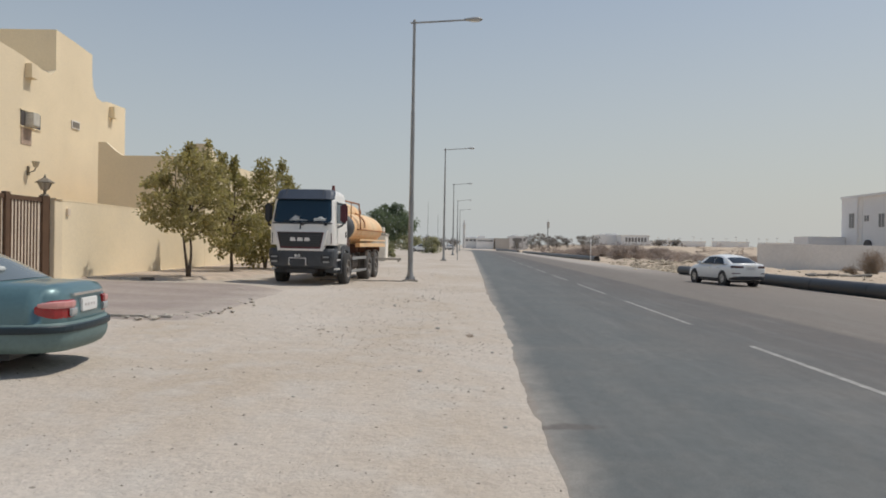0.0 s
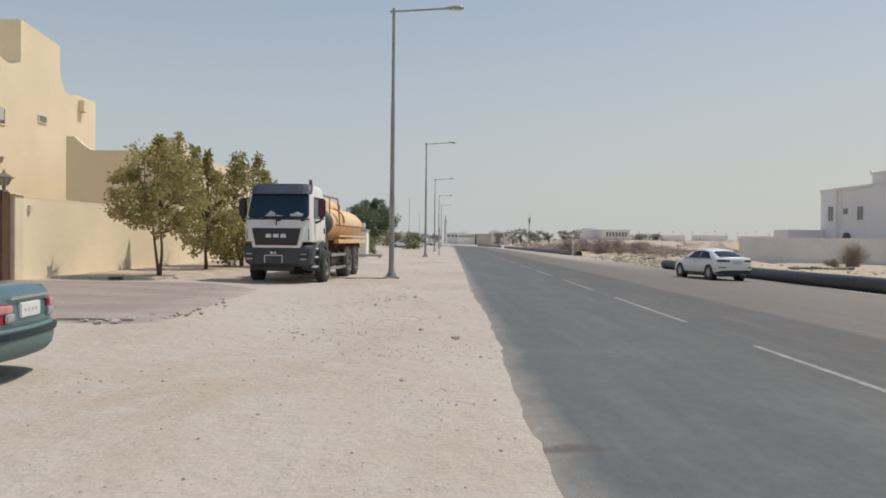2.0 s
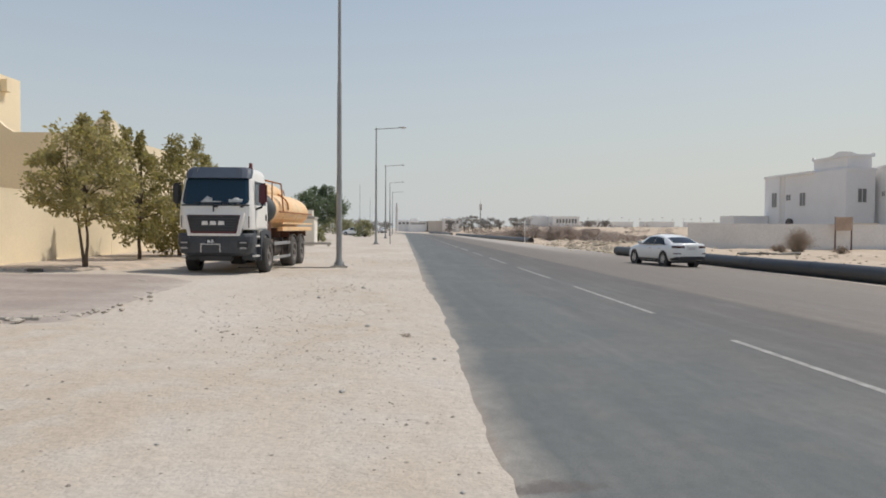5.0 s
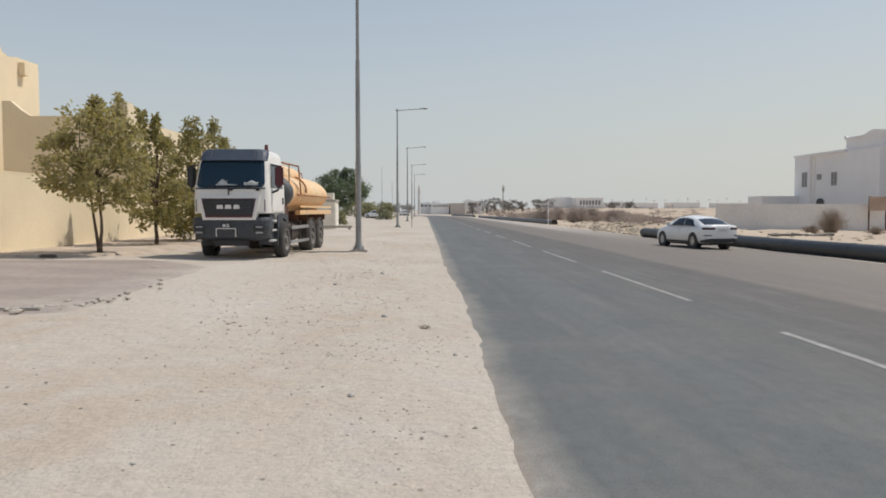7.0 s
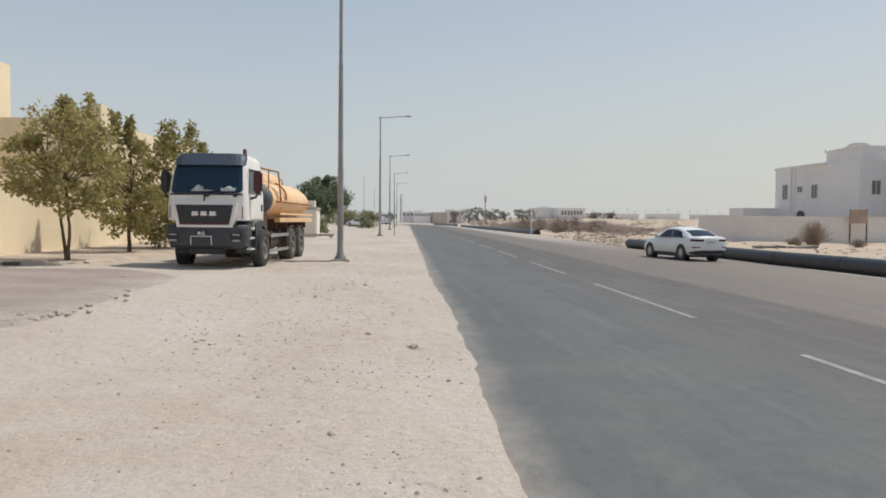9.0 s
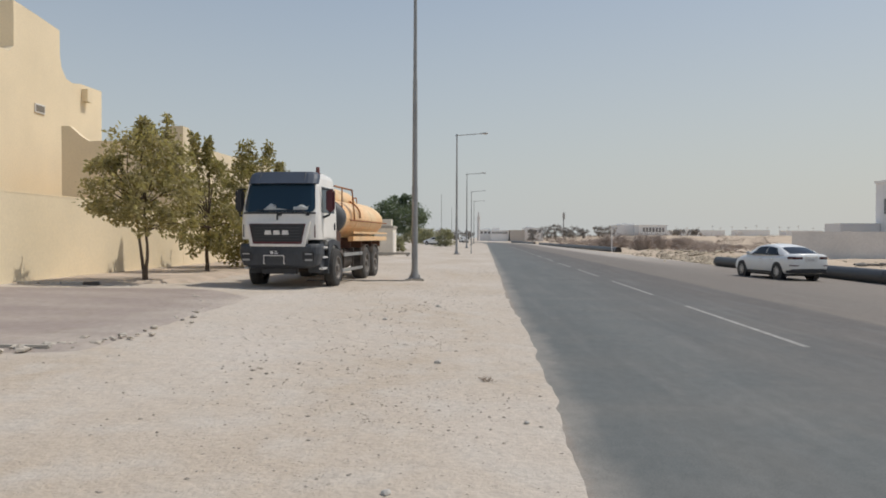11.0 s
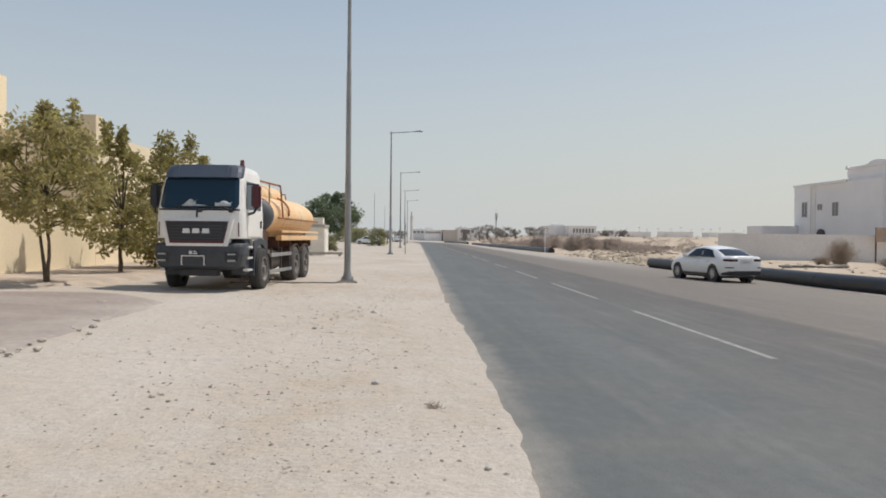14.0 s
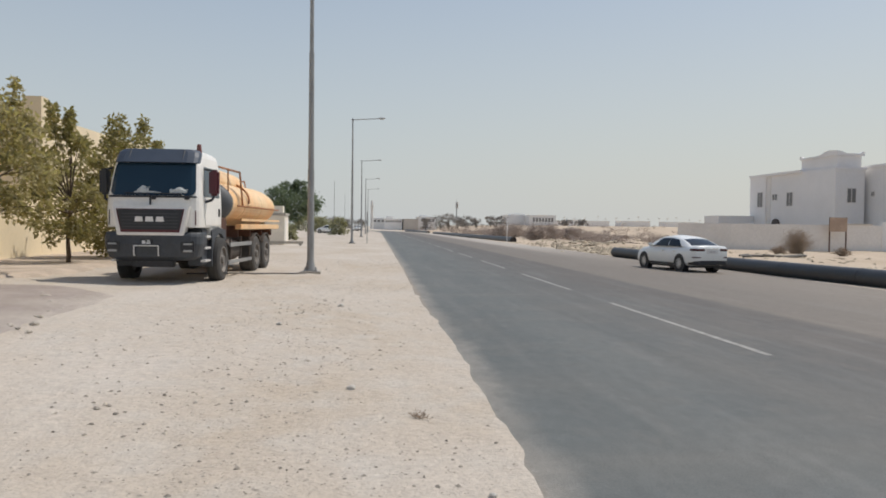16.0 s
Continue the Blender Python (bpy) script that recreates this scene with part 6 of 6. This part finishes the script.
rng = np.random.default_rng(12)
spots = []
while len(spots) < 10500:
    y = rng.uniform(2.5, 40)
    u = rng.uniform(-9, -0.1)
    x = u + SLANT * y
    if x < -4.9 and 13.2 < y < 22.6:
        continue
    dense = 0.5 + 0.5 * float(waves(np.array(x), np.array(y), 71, 0.9, 3))
    band = math.exp(-((u + 1.6) / 1.1) ** 2) * (1.0 if 6 < y < 26 else 0.5)
    if rng.random() > 0.06 + 0.6 * band * max(dense, 0) ** 2 + 0.3 * max(dense, 0) ** 3:
        continue
    s = 0.0064 * math.exp(rng.normal(0, 0.5)) * (1.15 if y > 12 else 1.0)
    spots.append((x, y, min(s, 0.024)))
for k in range(70):
    # loose clusters of coarser stones
    cy, cu = rng.uniform(7, 26), rng.normal(-2.2, 1.3)
    if cu > -0.3 or (cu < -4.6 and cy > 12.5):
        continue
    for j in range(int(rng.integers(3, 9))):
        y = cy + rng.normal(0, 0.25)
        spots.append((cu + rng.normal(0, 0.22) + SLANT * y, y, float(rng.uniform(0.01, 0.023))))
for cx, cy, n, rx, ry in ((-1.45, 19.6, 90, 0.55, 0.8), (-2.6, 12.4, 40, 0.5, 0.5), (-0.9, 14.6, 40, 0.4, 0.7)):
    # scraped-up patches
    for j in range(n):
        spots.append((float(cx + rng.normal(0, rx)), float(cy + rng.normal(0, ry)), float(rng.uniform(0.012, 0.032))))
stone_field("gravel", "scattered dark gravel and pebbles on the sand", spots, STONE)
spots = [(float(rng.uniform(15.6, 34)), float(y), float(rng.uniform(0.03, 0.2))) for y in rng.uniform(20, 120, 700)]
stone_field("desert_stones", "pale stones scattered over open sand", spots, RUBBLE)
# pale rubble heaps at the edge of the open ground
spots = []
for cx, cy, n, r in ((16.6, 51, 150, 1.8), (17.4, 56, 190, 2.4), (18.5, 62, 190, 2.8), (19.5, 69, 150, 3.0), (20.5, 77, 130, 3.4)):
    for k in range(n):
        spots.append((float(cx + rng.normal(0, r * 0.5)), float(cy + rng.normal(0, r)), float(rng.uniform(0.08, 0.38))))
stone_field("rubble", "pale broken rubble heaped along the open ground", spots, RUBBLE)

# larger single stones on the verge
for x, y, s in ((-0.98, 8.79, 0.035), (-0.86, 13.0, 0.045), (-0.08, 10.4, 0.03), (-2.1, 7.4, 0.02), (-0.2, 6.4, 0.02), (-1.9, 17.0, 0.05), (-1.1, 19.5, 0.06)):
    bm = bmesh.new()
    bmesh.ops.create_icosphere(bm, subdivisions=2, radius=s)
    for v in bm.verts:
        v.co *= 0.85 + 0.3 * noise.noise(v.co * 25 + Vector((x, y, 0)))
        v.co.z *= 0.65
    single("stone", bm, PEBBLE, "single pale stone lying on the sand", "stone", "verge stones", m=pose(x, y, float(terrain(np.array(x), np.array(y))) + 0.25 * s, 0, 0, 40 * x))

# ---- pipes ----
def pipe(label, pts, r, collars):
    ob = thing("pipe", Matrix.Identity(4), label, "pipe", "laid pipes")
    bm = bmesh.new()
    rings = []
    n = 90
    for k in range(n + 1):
        t = k / n * (len(pts) - 1)
        i = min(int(t), len(pts) - 2)
        p = Vector(pts[i]).lerp(Vector(pts[i + 1]), t - i)
        p.x += 0.05 * math.sin(p.y * 0.55)
        rings.append([(p.x + r * math.cos(a), p.y, p.z + r * math.sin(a)) for a in [j / 24 * 2 * math.pi for j in range(24)]])
    add_loft(bm, rings, caps=False)
    for f in bm.faces:
        f.smooth = True
    barrel = part("barrel", bm, PIPE_BLACK, ob)
    bm = bmesh.new()
    inner = [[(0.86 * (x - sum(q[0] for q in ring) / 24) + sum(q[0] for q in ring) / 24, y, 0.86 * (z - sum(q[2] for q in ring) / 24) + sum(q[2] for q in ring) / 24) for x, y, z in ring] for ring in (rings[0], rings[-1])]
    add_loft(bm, [rings[-1], inner[1]], caps=False)
    add_loft(bm, [rings[0], inner[0]], caps=False)
    part("rim", bm, PIPE_BLACK, ob)
    # dark plug near each end stands in for the shaded inside
    for ring, q in ((inner[0], 0.3), (inner[1], -0.3)):
        bm = bmesh.new()
        add_loft(bm, [ring, [(x, y + q, z) for x, y, z in ring]], caps=False)
        bm.faces.new([bm.verts.new((x, y + q, z)) for x, y, z in ring])
        part("bore", bm, DARK_VOID, ob)
    for t in collars:
        k = int(t * n)
        bm = bmesh.new()
        c = Vector([sum(q[j] for q in rings[k]) / 24 for j in range(3)])
        add_tube(bm, c - Vector((0, 0.02, 0)), c + Vector((0, 0.02, 0)), r * 1.03, r * 1.03, 24)
        part("weld_bead", bm, PIPE_BLACK, barrel)
    return ob


pipe("long black plastic pipe lying along the sand", [(14.75, -6, 0.0), (14.9, 14, 0.0), (15.05, 28, 0.0), (14.85, 37, 0.0), (14.5, 49.0, 0.04)], 0.29, (0.3, 0.5, 0.62, 0.75, 0.88))
pipe("black plastic pipe lying beside the far road", [(17.5, 92, -0.08), (17.2, 130, -0.12), (17.0, 178, -0.12)], 0.4, (0.3, 0.6))
pipe("short black plastic pipe lying far along the road", [(16.9, 192, -0.1), (16.2, 215, -0.1), (14.6, 245, -0.1)], 0.4, (0.5,))
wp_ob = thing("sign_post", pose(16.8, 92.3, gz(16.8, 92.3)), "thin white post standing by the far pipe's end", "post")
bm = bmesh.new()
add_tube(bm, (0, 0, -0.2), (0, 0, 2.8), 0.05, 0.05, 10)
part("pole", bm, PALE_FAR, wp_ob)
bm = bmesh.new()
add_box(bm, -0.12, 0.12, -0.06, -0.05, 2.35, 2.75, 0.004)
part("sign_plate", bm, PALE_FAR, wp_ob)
# sand bank behind the far pipe, debris by the near one
deb = thing("debris_heap", pose(27.0, 53.0, gz(27, 53)), "heap of broken pipe pieces and stones on sand", "debris")
for k in range(16):
    bm = bmesh.new()
    if k % 3 == 0:
        a = random.uniform(0, 3.14)
        q = Vector((random.uniform(-2.4, 2.0), random.uniform(-1.2, 1.2), 0.15))
        d = Vector((math.cos(a), 0.4 * math.sin(a), random.uniform(-0.05, 0.12))) * random.uniform(0.5, 1.1)
        add_tube(bm, q - d, q + d, 0.08, 0.08, 8)
        part("pipe_piece", bm, PIPE_DUST, deb)
    else:
        bmesh.ops.create_icosphere(bm, subdivisions=1, radius=random.uniform(0.15, 0.4), matrix=Matrix.Translation((random.uniform(-2.4, 2.4), random.uniform(-1.0, 1.0), 0.1)) @ Matrix.Diagonal((1.3, 0.9, 0.6, 1)))
        for v in bm.verts:
            v.co += Vector((random.uniform(-0.05, 0.05),) * 3)
        part("lump", bm, RUBBLE if k % 2 else PIPE_DUST, deb)

# ---- board by the villa's wall ----
board = thing("notice_board", pose(46.6, 74.3, -0.65), "faded orange notice board on two posts", "sign")
for x in (-0.9, 0.86):
    bm = bmesh.new()
    add_box(bm, x - 0.05, x + 0.05, -0.05, 0.05, -0.1, 3.5)
    part("post", bm, RUST_DARK, board)
bm = bmesh.new()
add_box(bm, -0.96, 0.92, -0.09, -0.05, 2.08, 3.48, 0.01)
panel = part("panel", bm, SIGN_FACE, board)
for k, (w, z) in enumerate(((0.6, 3.2), (0.75, 2.95), (0.5, 2.7), (0.68, 2.45))):
    bm = bmesh.new()
    add_box(bm, -w, w, -0.098, -0.09, z, z + 0.07)
    part("writing_bar", bm, SIGN_INK, panel)

# ---- dark tube on the verge, laid for the lamp pole's shadow ----
bm = bmesh.new()
pts = []
for k in range(25):
    t = k / 24
    x, y = -5.3 + 3.0 * t, 26.5 + 1.5 * t + 0.18 * math.sin(5.5 * t) + 0.05 * math.sin(19 * t)
    pts.append((x, y, float(terrain(np.array(x), np.array(y))) + 0.012))
add_path(bm, pts, 0.02, 6)
single("cable", bm, PIPE_DUST, "thin dark tube standing in for the lamp pole's shadow", "cable")

# ---- beige cabin and low barrier past the truck ----
cabin = thing("site_cabin", pose(-6.35, 57.2, 0.1), "small beige cabin standing beyond the truck", "cabin")
bm = bmesh.new()
add_box(bm, -0.65, 0.65, -1.2, 1.6, 0.0, 1.95, 0.02)
part("shell", bm, CABIN_BEIGE, cabin)
bm = bmesh.new()
add_box(bm, -0.72, 0.72, -1.28, 1.68, 1.95, 2.12, 0.01)
part("roof", bm, CONCRETE, cabin)
bm = bmesh.new()
add_box(bm, 0.65, 0.68, -0.9, -0.1, 0.05, 1.65)
part("door", bm, GREY_RENDER, cabin)
bm = bmesh.new()
add_box(bm, -0.35, 0.5, -0.7, 0.2, 2.12, 2.6, 0.02)
part("roof_box", bm, CABIN_BEIGE, cabin)
bench = thing("barrier", pose(-5.4, 55.2, 0.11), "low concrete beam on two short legs", "barrier")
bm = bmesh.new()
add_box(bm, -1.3, 1.0, -0.1, 0.1, 0.1, 0.26, 0.015)
part("beam", bm, CONCRETE, bench)
for x in (-1.1, 0.8):
    bm = bmesh.new()
    add_box(bm, x - 0.08, x + 0.08, -0.1, 0.1, -0.02, 0.1)
    part("leg", bm, CONCRETE, bench)

# ---- far buildings, trees and masts ----
def far_building(x0, x1, y, depth, top, label, material, windows, rows=1, roof_box=None):
    z0 = float(terrain(np.array((x0 + x1) / 2), np.array(float(y)))) - 0.5
    ob = thing("far_building", pose(0, 0, 0), label, "building", "far buildings")
    bm = bmesh.new()
    add_box(bm, x0, x1, y, y + depth, z0, top)
    part("wall", bm, material, ob)
    bm = bmesh.new()
    add_box(bm, x0 - 0.15, x1 + 0.15, y - 0.15, y + depth, top, top + 0.35)
    part("parapet", bm, material, ob)
    if roof_box:
        bm = bmesh.new()
        add_box(bm, roof_box[0], roof_box[1], y + 1, y + depth - 1, top + 0.3, roof_box[2])
        part("roof_room", bm, material, ob)
    if windows:
        w0, w1, n = windows
        h = (top - 2.2) / rows
        for r in range(rows):
            for k in range(n):
                x = w0 + (w1 - w0) * (k + 0.5) / n
                w = (w1 - w0) / n * 0.32
                bm = bmesh.new()
                add_box(bm, x - w, x + w, y - 0.06, y, 2.3 + r * h + 0.4 * h, 2.3 + r * h + 0.8 * h)
                part("window", bm, FAR_PANE, ob)
    return ob


# haze over these buildings is put into their pale wall and pane colours
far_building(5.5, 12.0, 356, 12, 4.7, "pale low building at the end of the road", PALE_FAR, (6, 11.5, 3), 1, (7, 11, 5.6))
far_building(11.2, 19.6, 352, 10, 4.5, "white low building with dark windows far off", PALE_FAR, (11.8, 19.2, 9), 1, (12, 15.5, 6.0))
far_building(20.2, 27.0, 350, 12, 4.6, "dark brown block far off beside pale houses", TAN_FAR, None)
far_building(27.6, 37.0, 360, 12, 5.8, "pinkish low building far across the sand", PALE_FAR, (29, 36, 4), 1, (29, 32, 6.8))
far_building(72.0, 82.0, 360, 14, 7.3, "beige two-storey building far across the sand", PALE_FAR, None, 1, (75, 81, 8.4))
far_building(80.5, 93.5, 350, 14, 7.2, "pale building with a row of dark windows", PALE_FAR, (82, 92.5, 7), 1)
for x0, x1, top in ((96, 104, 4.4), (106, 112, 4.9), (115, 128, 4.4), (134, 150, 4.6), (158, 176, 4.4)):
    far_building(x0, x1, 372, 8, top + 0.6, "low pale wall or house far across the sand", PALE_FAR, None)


def far_tree(x, y, top, w, seed):
    rng = random.Random(seed)
    z0 = float(terrain(np.array(float(x)), np.array(float(y))))
    ob = thing("far_tree", pose(x, y, z0), "grey-green tree far across the sand, greyed for haze", "tree", "far trees")
    bm = bmesh.new()
    add_tube(bm, (0, 0, -0.2), (0, 0, (top - z0) * 0.6), 0.25, 0.12, 8)
    part("trunk", bm, BARK, ob)
    cs = [(rng.gauss(0, w * 0.36), rng.gauss(0, w * 0.36), (top - z0) * rng.uniform(0.12, 0.92)) for _ in range(40)]
    me = leaf_cloud("crown", cs, [w * rng.uniform(0.12, 0.24) for _ in cs], 26, 0.55, seed)
    me.materials.append(LEAF_FAR)
    new("crown", me).parent = ob


for k, (x, top, w) in enumerate(((36.5, 7.4, 4.0), (40.5, 7.8, 4.5), (45.5, 7.6, 5.0), (49.5, 7.2, 4.5), (52.8, 5.8, 3.0), (60.5, 6.8, 3.5), (66.0, 7.4, 5.0), (98, 5.4, 4.0), (103, 5.4, 3.5), (30, 5.4, 3.0), (-6, 5.0, 5.0), (-13, 5.6, 6.0), (0.5, 4.6, 4.0))):
    far_tree(x, 340 + 3 * (k % 4), top, w, 100 + k)

mast = thing("radio_mast", pose(46.2, 357, 1.0), "slim radio mast with antennas far off", "mast")
bm = bmesh.new()
add_tube(bm, (0, 0, -1), (0, 0, 11.6), 0.32, 0.2, 8)
part("pole", bm, STEEL, mast)
for a in range(3):
    bm = bmesh.new()
    add_box(bm, 0.45 * math.cos(a * 2.09) - 0.2, 0.45 * math.cos(a * 2.09) + 0.2, 0.45 * math.sin(a * 2.09) - 0.2, 0.45 * math.sin(a * 2.09) + 0.2, 9.4, 12.4)
    part("antenna", bm, TAN_FAR, mast)
bm = bmesh.new()
add_tube(bm, (0, 0, 11.6), (0, 0, 14.4), 0.06, 0.03, 6)
part("rod", bm, STEEL, mast)
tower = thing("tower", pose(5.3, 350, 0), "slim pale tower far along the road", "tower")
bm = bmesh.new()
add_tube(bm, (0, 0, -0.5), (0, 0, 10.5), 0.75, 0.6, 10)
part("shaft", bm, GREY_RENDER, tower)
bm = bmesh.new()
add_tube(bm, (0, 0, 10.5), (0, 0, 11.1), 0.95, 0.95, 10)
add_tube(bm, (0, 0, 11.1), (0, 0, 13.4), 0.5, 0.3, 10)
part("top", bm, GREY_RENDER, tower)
for k in range(15):
    x = 97 + 5.4 * k + random.uniform(-1, 1)
    z0 = float(terrain(np.array(x), np.array(365.0)))
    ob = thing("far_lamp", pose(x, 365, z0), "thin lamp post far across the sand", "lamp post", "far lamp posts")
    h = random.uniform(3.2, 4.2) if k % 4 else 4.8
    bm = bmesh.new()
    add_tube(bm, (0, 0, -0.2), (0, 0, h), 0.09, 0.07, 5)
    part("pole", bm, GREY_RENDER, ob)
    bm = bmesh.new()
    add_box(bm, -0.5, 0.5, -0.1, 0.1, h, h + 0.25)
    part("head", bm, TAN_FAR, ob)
for x, y, h in ((-7.5, 210, 13.5), (-5.2, 240, 11.0)):
    bm = bmesh.new()
    add_tube(bm, (0, 0, -0.2), (0, 0, h), 0.09, 0.05, 6)
    single("far_pole", bm, STEEL, "thin bare pole far along the verge", "pole", "far poles", m=pose(x, y, 0.1))
